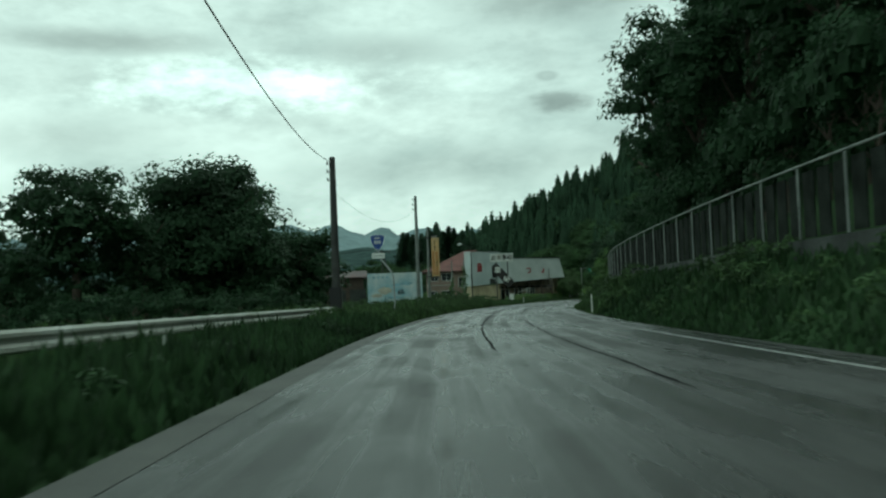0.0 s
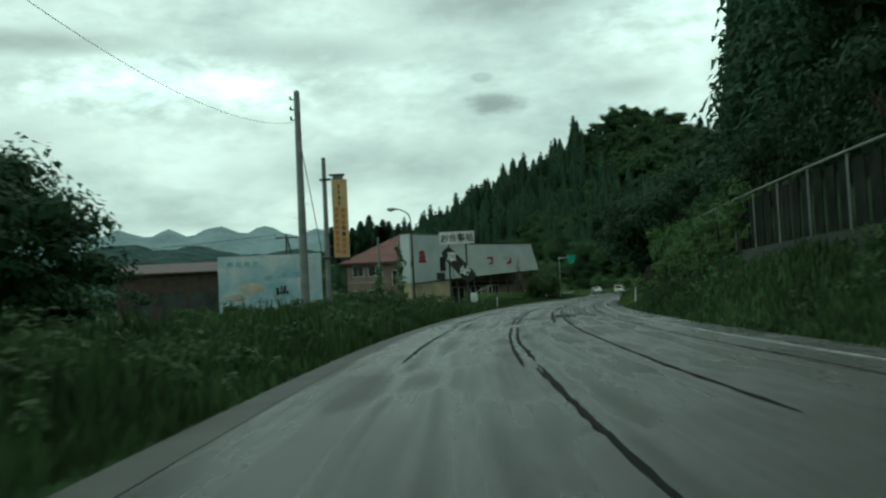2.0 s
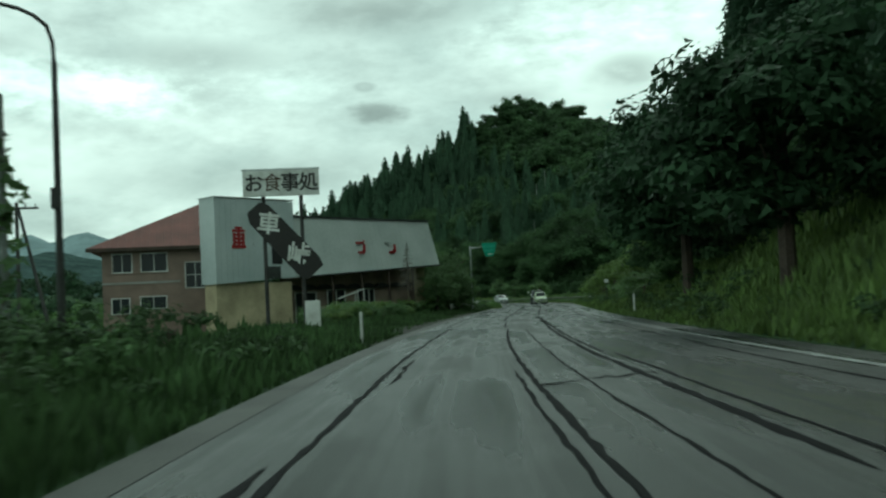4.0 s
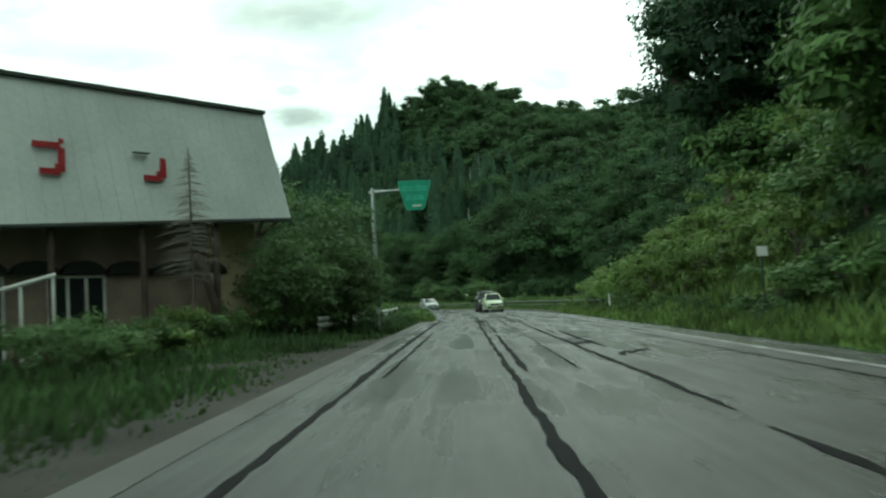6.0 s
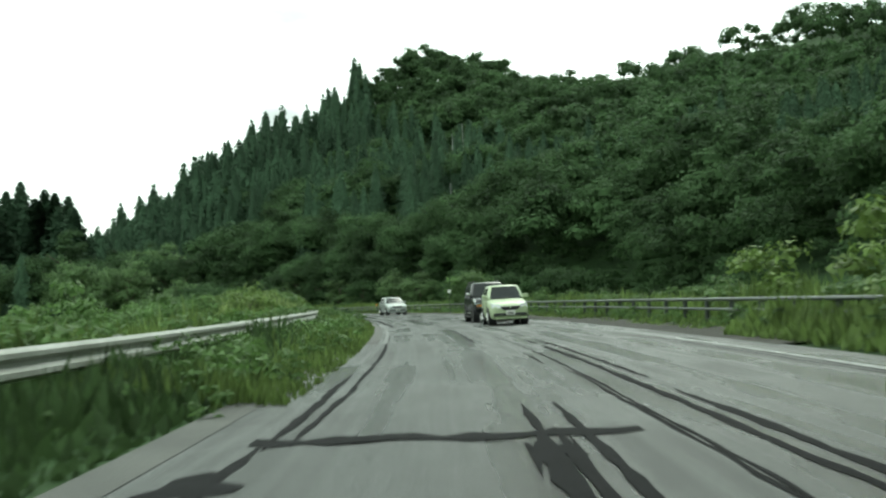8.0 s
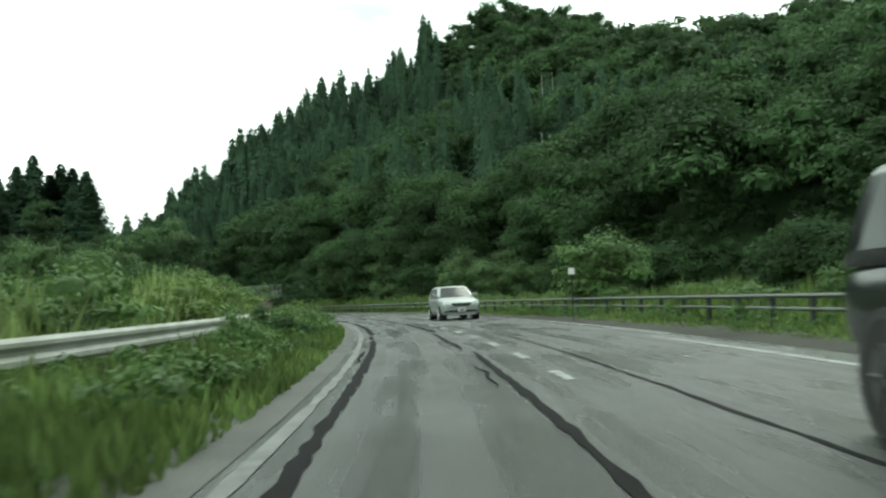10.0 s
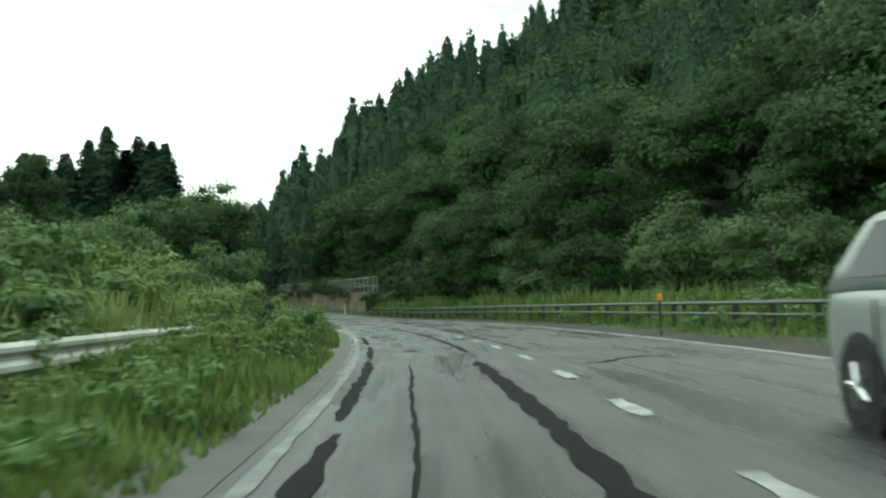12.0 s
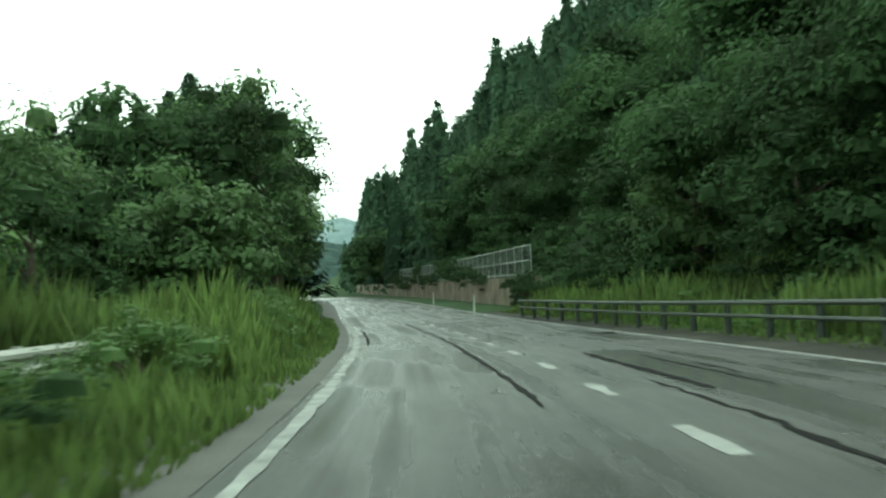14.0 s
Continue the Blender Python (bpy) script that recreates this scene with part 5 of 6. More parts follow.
def on_road(y, lat, toward=True):
    x, yy, z = along(y, lat, 0.004)
    return pose(x, yy, z, 0, 0, -math.degrees(float(turn_of(y))) + (0 if toward else 180))


car("black_suv", on_road(220.0, 3.65), M["car_black"], "suv", "black off-road car driving on the wet road")
car("silver_minivan", on_road(260.6, 3.75), M["car_silver"], "van", "silver seven-seat estate car on the wet road")
car("lime_compact_car", on_road(213.0, 3.4), M["car_lime"], "lime", "pale lime compact car on the wet road")


# ---- vegetation ----
def leaves(centre, normal, size, rng, aspect=0.6, jitter=0.34):
    """Pointed leaves: arrays (n, 3), (n, 3), (n,) to corners (n, 3, 3)."""
    n = len(centre)
    nn = normal + rng.normal(0, jitter, (n, 3))
    nn /= np.linalg.norm(nn, axis=1, keepdims=True) + 1e-9
    u = np.cross(nn, rng.normal(0, 1, (n, 3)))
    u /= np.linalg.norm(u, axis=1, keepdims=True) + 1e-9
    v = np.cross(nn, u) * aspect
    s = size[:, None]
    return np.stack([centre + u * s * 1.2, centre - u * s * 0.7 + v * s, centre - u * s * 0.7 - v * s], axis=1)


def lump(c, r, rng, seg=6, rings=(48, 112), flat=0.78):
    """The dense inside of one clump: an uneven shell, open below."""
    polar = np.radians(rings)
    a = np.linspace(0, 2 * np.pi, seg, endpoint=False) + rng.uniform(0, 1)
    rr = r * rng.uniform(0.8, 1.14, (len(rings), seg))
    v = np.stack([np.sin(polar)[:, None] * np.cos(a) * rr, np.sin(polar)[:, None] * np.sin(a) * rr, flat * np.cos(polar)[:, None] * rr], 2) + c
    w = np.roll(v, -1, axis=1)
    top = np.broadcast_to(c + np.array([0, 0, flat * r]), (seg, 3))
    out = [np.stack([top, v[0], w[0]], 1)]
    for j in range(len(rings) - 1):
        out += [np.stack([v[j + 1], w[j + 1], w[j]], 1), np.stack([v[j + 1], w[j], v[j]], 1)]
    return np.concatenate(out)


def broad_crown(rng, h, r, clumps, per, leaf, low=0.25, core=0.0, top=False, seg=6):
    out = []
    zc, rz = h * (1 + low) / 2, h * (1 - low) / 2
    for k in range(clumps):
        d = rng.normal(0, 1, 3)
        d /= np.linalg.norm(d)
        if top:
            d[2] = abs(d[2]) * 1.2 - 0.25
            d /= np.linalg.norm(d)
        q = rng.uniform(0.45 if top else 0.35, 0.86)
        c = np.array([d[0] * r * q, d[1] * r * q, zc + d[2] * rz * q])
        cr = r * rng.uniform(0.22, 0.40) * (1.1 if d[2] > 0 else 0.9)
        p = rng.normal(0, 1, (per, 3))
        p /= np.linalg.norm(p, axis=1, keepdims=True)
        p[:, 2] = np.where(p[:, 2] < -0.35, -p[:, 2] * 0.6, p[:, 2])
        rad = cr * (0.42 + 0.63 * np.sqrt(rng.uniform(0, 1, per)))
        pos = c + p * rad[:, None] * np.array([1, 1, 0.78])
        out.append(leaves(pos, p + np.array([0, 0, 0.4]), leaf * rng.uniform(0.6, 1.35, per), rng))
        if core:
            out.append(lump(c, cr * core, rng, seg))
    return np.concatenate(out)


def cedar_crown(rng, h, r, n, leaf, low=0.12, levels=4, core=0.72):
    t = low + (1 - low) * rng.uniform(0, 1, n) ** 1.1
    a = rng.uniform(0, 2 * np.pi, n)
    ph, tiers = rng.uniform(0, 6), rng.uniform(7, 11)

    def reach(t, a):
        return r * (1.015 - t) ** 0.72 * (0.86 + 0.14 * np.sin(a * 3 + t * 11 + ph)) * (0.9 + 0.1 * np.sin(t * 6.28 * tiers + 2 * a))

    rad = reach(t, a) * rng.uniform(0.66, 1.10, n)
    d = np.stack([np.cos(a), np.sin(a), np.zeros(n)], 1)
    pos = d * rad[:, None]
    pos[:, 2] = t * h - 0.18 * rad
    out = [leaves(pos, d + np.array([0, 0, 0.7]), leaf * (0.62 + 0.5 * (1 - t) ** 0.7) * rng.uniform(0.7, 1.3, n), rng, aspect=0.5, jitter=0.35)]
    for k in range(7):
        z = h * (0.93 + 0.011 * k)
        out.append(leaves(np.array([[0, 0, z]]), np.array([[math.cos(k * 1.9), math.sin(k * 1.9), 0.3]]), np.array([leaf * (0.62 - 0.06 * k)]), rng, aspect=0.4, jitter=0.1))
    ts = np.linspace(low, 0.93, levels + 1)
    seg = 7
    ang = np.linspace(0, 2 * np.pi, seg + 1)[:-1]
    rings = []
    for tt in ts:
        rr = reach(tt, ang) * core * rng.uniform(0.85, 1.1, seg) + 0.002 * h
        rings.append(np.stack([np.cos(ang) * rr, np.sin(ang) * rr, np.full(seg, tt * h)], 1))
    for lo, hi in zip(rings, rings[1:]):
        lo2, hi2 = np.roll(lo, -1, axis=0), np.roll(hi, -1, axis=0)
        out += [np.stack([lo, lo2, hi2], 1), np.stack([lo, hi2, hi], 1)]
    return np.concatenate(out)


def planted(protos, xs, ys, scales, rng, sink=0.3, z=None):
    """Copies of crowns, turned and scaled, joined into one array."""
    out = []
    zs = ground_z(xs, ys) if z is None else z
    pick = rng.integers(0, len(protos), len(xs))
    turn = rng.uniform(0, 2 * np.pi, len(xs))
    for x, y, zz, s, k, a in zip(xs, ys, zs, scales, pick, turn):
        c, sn = math.cos(a), math.sin(a)
        q = protos[k].reshape(-1, 3) * s
        rot = np.stack([q[:, 0] * c - q[:, 1] * sn + x, q[:, 0] * sn + q[:, 1] * c + y, q[:, 2] * rng.uniform(0.94, 1.06) + zz - sink], 1)
        out.append(rot.reshape(-1, 3, 3).astype(np.float32))
    return np.concatenate(out)


def stuff(name, corners, material, label, category):
    return tagged(faces_object(name, corners, material), label, category, kind="stuff")


rng = np.random.default_rng(11)
CEDAR_FAR = [cedar_crown(rng, 1.0, 0.29, 270, 0.037, 0.06, 5, 0.6) for k in range(6)]
CEDAR_MID = [cedar_crown(rng, 1.0, 0.275, 620, 0.025, 0.05, 6, 0.6) for k in range(5)]
BROAD_FAR = [broad_crown(rng, 1.0, 0.50, 10, 66, 0.036, 0.10, 0.45, True, 5) for k in range(6)]
CEDAR_NEAR = [cedar_crown(rng, 1.0, 0.20, 3000, 0.015, 0.04, 12, 0.5) for k in range(3)]
BROAD_NEAR = [broad_crown(rng, 1.0, 0.50, 24, 260, 0.0155, 0.06, 0.36, True, 5) for k in range(5)]
SCRUB_FINE = [broad_crown(rng, 1.0, 0.58, 9, 84, 0.032, 0.0, 0.36, False, 5) for k in range(5)]
SCRUB = [broad_crown(rng, 1.0, 0.58, 6, 34, 0.056, 0.0, 0.42, False, 5) for k in range(5)]
BROAD_MID = [broad_crown(rng, 1.0, 0.50, 15, 115, 0.0235, 0.08, 0.40, True, 5) for k in range(6)]


def scatter(y0, y1, l0, l1, gap, rng, wobble=0.45):
    ys, ls = np.meshgrid(np.arange(y0, y1, gap), np.arange(l0, l1, gap), indexing="ij")
    ys = ys.ravel() + rng.uniform(-wobble, wobble, ys.size) * gap
    ls = ls.ravel() + rng.uniform(-wobble, wobble, ls.size) * gap
    return line_x(ys) + ls / np.cos(turn_of(ys)), ys, ls


def hillside_woods():
    rng = np.random.default_rng(21)
    far_c, far_b, mid_c, mid_b, near_b = [], [], [], [], []
    # long main slope
    for y0, y1, d0, d1, gap in ((196, 420, 1, 90, 5.5), (420, 560, 1, 110, 5.4), (560, 760, 2, 36, 7.0), (250, 620, 90, 215, 13.5)):
        x, y, l = scatter(y0, y1, 9, 330, gap, rng)
        d = l - np.interp(y, FOOT_Y, FOOT_L)
        clearing = np.hypot(x - 79.5, y - 316) < 5.0
        keep = ~clearing & (d > np.where(y > 434, -3.5, np.where(y > 396, 2.0, np.where(y > 343, 4.5, d0)))) & (d < d1) & (x < 100 + 1.1 * np.maximum(0, y - 230))
        x, y, l, d = x[keep], y[keep], l[keep], d[keep]
        patch = 0.5 + 0.5 * bumps(x * 0.4 + 7, y * 0.4) + rng.normal(0, 0.2, len(x))
        share = np.interp(d, [0, 12, 26, 50, 70, 120], [0.02, 0.12, 0.55, 0.75, 0.5, 0.6])
        share = np.where(y > 410, np.interp(d, [0, 8, 16, 60, 90], [0.8, 0.85, 0.9, 0.85, 0.45]), share)
        share = np.where((x > 106) & (d > 28) & ((d > 40) | (y > 412)), -1.0, share)
        con = patch < share
        near = (d < 40) & (y < 430)
        close = near & (y > 292) & (y < 380) & (d < 11)
        for sel, bag, is_c, mid in ((con & near, mid_c, 1, 1), (con & ~near, far_c, 1, 0), (~con & near & ~close, mid_b, 0, 1), (~con & ~near, far_b, 0, 0), (~con & close, near_b, 0, 2)):
            n = int(sel.sum())
            if not n:
                continue
            if is_c:
                size = rng.uniform(14, 15.6, n) * np.interp(y[sel], [340, 430, 450, 468], [0.95, 1.08, 1.25, 1.44]) * np.interp(x[sel], [74, 92], [1.0, 0.8])
            else:
                size = rng.uniform(8.5, 13, n) * np.where((d[sel] < 5) & (y[sel] < 420), 0.75, 1)
            if gap > 9:
                size = size * 1.4
            protos = (CEDAR_MID if mid else CEDAR_FAR) if is_c else (BROAD_FAR, BROAD_MID, BROAD_NEAR)[mid]
            bag.append(planted(protos, x[sel], y[sel], size, rng, sink=4.5 if gap > 9 else 0.8))
    stuff("cedar_wood", np.concatenate(far_c + mid_c), M["cedar"], "dense dark cedar wood covering the upper hillside", "woods")
    stuff("broadleaf_wood", np.concatenate(far_b + mid_b + near_b), M["leaf"], "mixed green broadleaf wood on the lower hillside", "woods")
    # scrub along the foot of the slope
    y = np.concatenate([rng.uniform(196, 480, 270), rng.uniform(196, 440, 420)])
    l = np.interp(y, FOOT_Y, FOOT_L) + np.concatenate([rng.uniform(-1.5, 5, 270), rng.uniform(2, 22, 420)])
    l = np.where(y > 343, np.maximum(l, 11.5), l)
    x = line_x(y) + l / np.cos(turn_of(y))
    by = (y > 270) & (y < 345) & (l < np.interp(y, FOOT_Y, FOOT_L) + 5)
    size = np.where(l > np.interp(y, FOOT_Y, FOOT_L) + 5, rng.uniform(3, 5, len(y)), rng.uniform(1.6, 4.2, len(y)))
    both = [planted(SCRUB_FINE, x[by], y[by], size[by], rng, 0.4), planted(SCRUB, x[~by], y[~by], size[~by], rng, 0.4)]
    stuff("foot_scrub", np.concatenate(both), M["leaf"], "green scrub along the foot of the hillside", "scrub")


hillside_woods()


def near_slope_woods():
    rng = np.random.default_rng(22)
    x, y, l = scatter(22, 182, 15, 52, 4.2, rng)
    keep = (l < 32) & (l > 15 + 0.05 * np.maximum(0, y - 100)) & ((y < 100) | (x > 9.4 + 0.49 * (y - 81.5)))
    x, y, l = x[keep], y[keep], l[keep]
    edge = l < 20
    con = rng.uniform(0, 1, len(x)) < np.where(edge, 0.45, 0.85)
    con = con | (l >= 22)
    size = rng.uniform(16, 24, len(x))
    n1, n2 = con & (l < 25) & (y < 118), con & ~((l < 25) & (y < 118))
    both = [planted(CEDAR_NEAR, x[n1], y[n1], size[n1], rng, 0.8), planted(CEDAR_MID, x[n2], y[n2], size[n2], rng, 0.8)]
    stuff("roadside_cedar_wood", np.concatenate(both), M["cedar"], "tall dark cedars crowding the slope above the road", "woods")
    edge_b = [broad_crown(rng, 1.0, 0.46, 26, 180, 0.0150, 0.06, 0.38) for k in range(3)]
    n = int((~con).sum())
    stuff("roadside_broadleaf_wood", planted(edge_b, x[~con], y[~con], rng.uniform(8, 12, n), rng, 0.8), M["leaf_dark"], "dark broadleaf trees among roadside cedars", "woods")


near_slope_woods()


def bank_scrub():
    rng = np.random.default_rng(24)
    x, y, l = scatter(104, 200, 10, 26, 3.4, rng)
    # nearer scrub takes a darker leaf colour in place of real shade
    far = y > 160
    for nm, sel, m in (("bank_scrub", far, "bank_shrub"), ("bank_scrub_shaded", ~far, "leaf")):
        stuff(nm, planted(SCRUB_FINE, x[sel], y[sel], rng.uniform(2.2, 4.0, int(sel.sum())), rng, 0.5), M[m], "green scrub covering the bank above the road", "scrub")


bank_scrub()


bend_rng = np.random.default_rng(29)
BROAD_BEND = [broad_crown(bend_rng, 1.0, 0.48, 20, 120, 0.0215, 0.06, 0.4, True, 5) for k in range(5)]


def left_woods():
    rng = np.random.default_rng(23)
    x, y, l = scatter(338, 440, -48, -8, 6.0, rng)
    keep = l > -70
    x, y, l = x[keep], y[keep], l[keep]
    con = (l < -18) & (rng.uniform(0, 1, len(x)) < 0.5)
    back = ~con & (y > 372)
    front = ~con & (y <= 372)
    both = [planted(BROAD_BEND, x[front], y[front], rng.uniform(9, 13, int(front.sum())), rng, 0.8), planted(BROAD_MID, x[back], y[back], rng.uniform(9, 13, int(back.sum())), rng, 0.8)]
    stuff("left_broadleaf_wood", np.concatenate(both), M["leaf"], "broadleaf wood at the inside of the bend", "woods")
    n = int(con.sum())
    stuff("left_cedar_wood", planted(CEDAR_MID, x[con], y[con], rng.uniform(10, 14, n), rng, 0.8), M["cedar"], "cedars rising behind broadleaf trees", "woods")
    # low scrub over the open ground beside the bend
    x, y, l = scatter(178, 345, -50, -7, 3.6, rng)
    keep = rng.uniform(0, 1, len(x)) < np.where(l > -25, 0.65, 0.45)
    x, y, l = x[keep], y[keep], l[keep]
    size = rng.uniform(1.3, 3.4, len(x)) * np.where(l < -45, 1.5, 1)
    by = l > -17
    both = [planted(SCRUB_FINE, x[by], y[by], size[by], rng, 0.5), planted(SCRUB, x[~by], y[~by], size[~by], rng, 0.5)]
    stuff("low_scrub", np.concatenate(both), M["shrub"], "low bright scrub over the open ground", "scrub")
    x, y, l = scatter(10, 110, -60, -20, 5.5, rng)
    stuff("field_scrub", planted(SCRUB, x, y, rng.uniform(1.5, 4.5, len(x)), rng, 0.5), M["leaf_dark"], "dark scrub behind the roadside trees", "scrub")
    x, y, l = scatter(110, 250, -150, -42, 7.8, rng)
    stuff("far_scrub", planted(SCRUB, x, y, rng.uniform(3, 6.5, len(x)), rng, 0.5), M["leaf_dark"], "dark trees beyond the buildings", "scrub")


left_woods()


def valley_wood():
    rng = np.random.default_rng(33)
    x, y = rng.uniform(-125, -12, 200), rng.uniform(330, 560, 200)
    stuff("valley_wood", planted(SCRUB, x, y, rng.uniform(5.5, 10, 200), rng, 0.5), M["leaf_dark"], "dark low wood on the flat valley floor", "woods")


valley_wood()


# single trees
def trunk_bm(rng, h, r, limbs=6, lean=0.0):
    bm = tube_taper([(0, 0, -0.4), (lean * 0.3, 0, h * 0.3), (lean * 0.7, 0.05, h * 0.6), (lean, 0, h * 0.72)], [r, r * 0.8, r * 0.5, r * 0.12])
    for k in range(limbs):
        a = 2 * math.pi * k / limbs + rng.uniform(-0.4, 0.4)
        z = h * rng.uniform(0.25, 0.6)
        q = h * rng.uniform(0.17, 0.28)
        c, s = math.cos(a), math.sin(a)
        tube_taper([(lean * z / h, 0, z), (lean * z / h + c * q * 0.5, s * q * 0.5, z + q * 0.4), (lean * z / h + c * q, s * q, z + q * 0.75)], [r * 0.4, r * 0.26, r * 0.08], bm)
    return bm


def tube_taper(points, radii, bm=None, seg=7):
    bm = bm or bmesh.new()
    for (a, b), (r0, r1) in zip(zip(points, points[1:]), zip(radii, radii[1:])):
        rod_bm(a, b, r0, r1, seg, bm)
    return bm


TREE_MESHES = {}


def tree(name, x, y, h, spread, material, label, leaf=0.14, clumps=40, per=60, seed=0, low=0.18, turn=0.0, group="roadside trees", core=0.38):
    key = (seed, h, spread, leaf, clumps, per, material.name)
    z = float(ground_z(x, y)) - 0.15
    t = thing(name, pose(x, y, z, 0, 0, turn), label, "tree", group)
    if key not in TREE_MESHES:
        r = np.random.default_rng(500 + seed)
        tr = part("trunk", trunk_bm(random.Random(seed), h, h * 0.028 + 0.03, 7), M["bark"], t)
        cr = faces_object("crown", broad_crown(r, h, spread, clumps, int(per * 2.0), leaf * 1.05, low, core, False, 5), material)
        cr.parent = t
        TREE_MESHES[key] = (tr.data, cr.data)
    else:
        for nm, me in zip(("trunk", "crown"), TREE_MESHES[key]):
            ob = new(nm, me)
            ob.parent = t
    return t


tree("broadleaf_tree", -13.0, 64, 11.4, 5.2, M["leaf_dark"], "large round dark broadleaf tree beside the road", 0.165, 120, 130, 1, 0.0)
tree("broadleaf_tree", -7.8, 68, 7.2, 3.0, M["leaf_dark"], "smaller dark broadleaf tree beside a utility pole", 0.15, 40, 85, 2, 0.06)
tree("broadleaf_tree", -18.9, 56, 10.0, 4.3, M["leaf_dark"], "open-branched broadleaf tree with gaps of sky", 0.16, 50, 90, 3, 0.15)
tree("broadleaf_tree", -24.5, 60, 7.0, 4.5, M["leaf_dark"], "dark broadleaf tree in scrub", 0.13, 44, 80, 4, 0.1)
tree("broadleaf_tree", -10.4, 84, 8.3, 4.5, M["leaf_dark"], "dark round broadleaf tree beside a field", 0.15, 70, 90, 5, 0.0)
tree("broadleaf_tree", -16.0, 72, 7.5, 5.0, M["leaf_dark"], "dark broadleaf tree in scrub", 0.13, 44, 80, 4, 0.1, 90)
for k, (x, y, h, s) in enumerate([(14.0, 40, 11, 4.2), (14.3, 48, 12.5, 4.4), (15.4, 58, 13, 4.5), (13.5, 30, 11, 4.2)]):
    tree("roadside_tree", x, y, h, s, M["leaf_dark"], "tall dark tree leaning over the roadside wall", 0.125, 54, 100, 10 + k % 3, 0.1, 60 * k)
for k, (x, y, h, s) in enumerate([(49.3, 180.2, 15.4, 5.7), (56.5, 182.5, 14.0, 5.2), (47.5, 176.0, 4.6, 2.8), (38.8, 156, 7.5, 3.6), (31.0, 139, 9.0, 4.2), (27.5, 130, 8.5, 4.0), (23.5, 116, 8.0, 3.8)]):
    tree("slope_tree", x, y, h, s, M["shrub" if k in (2, 3) else "leaf_dark"], "broadleaf tree on the slope above bright shrubs", 0.155, 96 if k == 0 else 58, 80, 14 + k % 3, 0.14 if k < 2 else 0.08, 45 * k)
# trees by the restaurant
for k, (x, y, h, s) in enumerate([(24.6, 166.2, 3.6, 1.7), (26.1, 168.4, 4.6, 1.8), (24.4, 171.5, 6.6, 2.4), (26.7, 171.2, 6.0, 2.0), (27.7, 173.4, 4.4, 1.7), (27.2, 169.6, 3.4, 1.4), (22.9, 169.5, 4.2, 1.6)]):
    tree("young_tree", x, y, h, s, M["young_leaf"], "young leafy tree beside the restaurant", 0.075, 60, 42, 20 + k % 3, 0.05, 70 * k, core=0.0)
# bend: trees beyond the guard rail and at the inside of the curve
for k, (y, lat, h, s) in enumerate([(256.5, 10.0, 3.6, 2.6), (247, 14.5, 3.6, 2.2), (262, 14, 3.4, 2.2), (290, 14.5, 4.8, 2.7), (297, 13.5, 5.2, 3.0), (306, 12.5, 5.0, 3.0), (314, 12, 5.2, 3.0), (323, 11.5, 5.6, 3.0), (332, 12, 6.4, 3.2), (278, 16, 4.4, 2.5)]):
    x, yy, z = along(y, lat)
    tree("kerbside_tree", float(x), float(yy), h, s, M["shrub" if k == 0 else "young_leaf" if k in (3, 4, 6, 8) else "leaf"], "broad spreading tree beyond the guard rail", 0.085, 42, 80, 30 + k % 4, 0.02, 50 * k)
for k, (y, lat, h, s) in enumerate([(331, -6.8, 6.5, 3.2), (338, -6.3, 12.0, 4.2), (345, -6.2, 13.0, 4.6), (353, -6.0, 14.0, 4.6), (334, -14, 10.6, 4.8), (341, -18, 11.4, 5.2), (330, -22, 9.6, 4.8), (363, -6.0, 13, 4.6), (324, -12, 4.5, 3.2), (346, -27, 11.0, 5), (374, -6.0, 13, 4.6), (387, -6.0, 13, 4.6), (402, -6.2, 13, 4.6), (349, -12, 13, 5), (438, 10.8, 10, 4.0), (449, 10.6, 10, 4.0), (461, 10.6, 11, 4.2), (473, 10.4, 11, 4.2)]):
    x, yy, z = along(y, lat)
    tree("bend_tree", float(x), float(yy), h, s, M["young_leaf" if k % 2 == 0 else "leaf"], "full broadleaf tree at the inside of the bend", 0.13, 60, 85, 35 + k % 4, 0.04, 40 * k)


for k, (y, lat, h, s) in enumerate([(270, -10, 3.6, 2.4), (276, -8.4, 3.8, 2.4), (281, -11.5, 4.7, 2.7), (286, -8.6, 4.0, 2.4), (292, -10.5, 4.4, 2.7), (298, -8.2, 3.2, 2.2), (304, -9.5, 4.2, 2.6), (311, -8.5, 4.0, 2.5), (318, -8, 4.6, 2.6), (256, -11, 2.9, 2.2), (246, -12, 2.6, 2.2), (263, -12, 3.9, 2.6)]):
    x, yy, z = along(y, lat)
    tree("thicket_tree", float(x), float(yy), h, s, M[("bank_shrub", "shrub", "leaf")[k % 3]], "low bushy tree behind the bend's guardrail", 0.085, 36, 65, 60 + k % 3, 0.0, 55 * k)


tree("tall_tree", 25.5, 339, 15.8 - float(ground_z(25.5, 339)), 3.4, M["leaf"], "tall slim broadleaf tree rising over the bend's thicket", 0.15, 64, 70, 41, 0.12, 20)


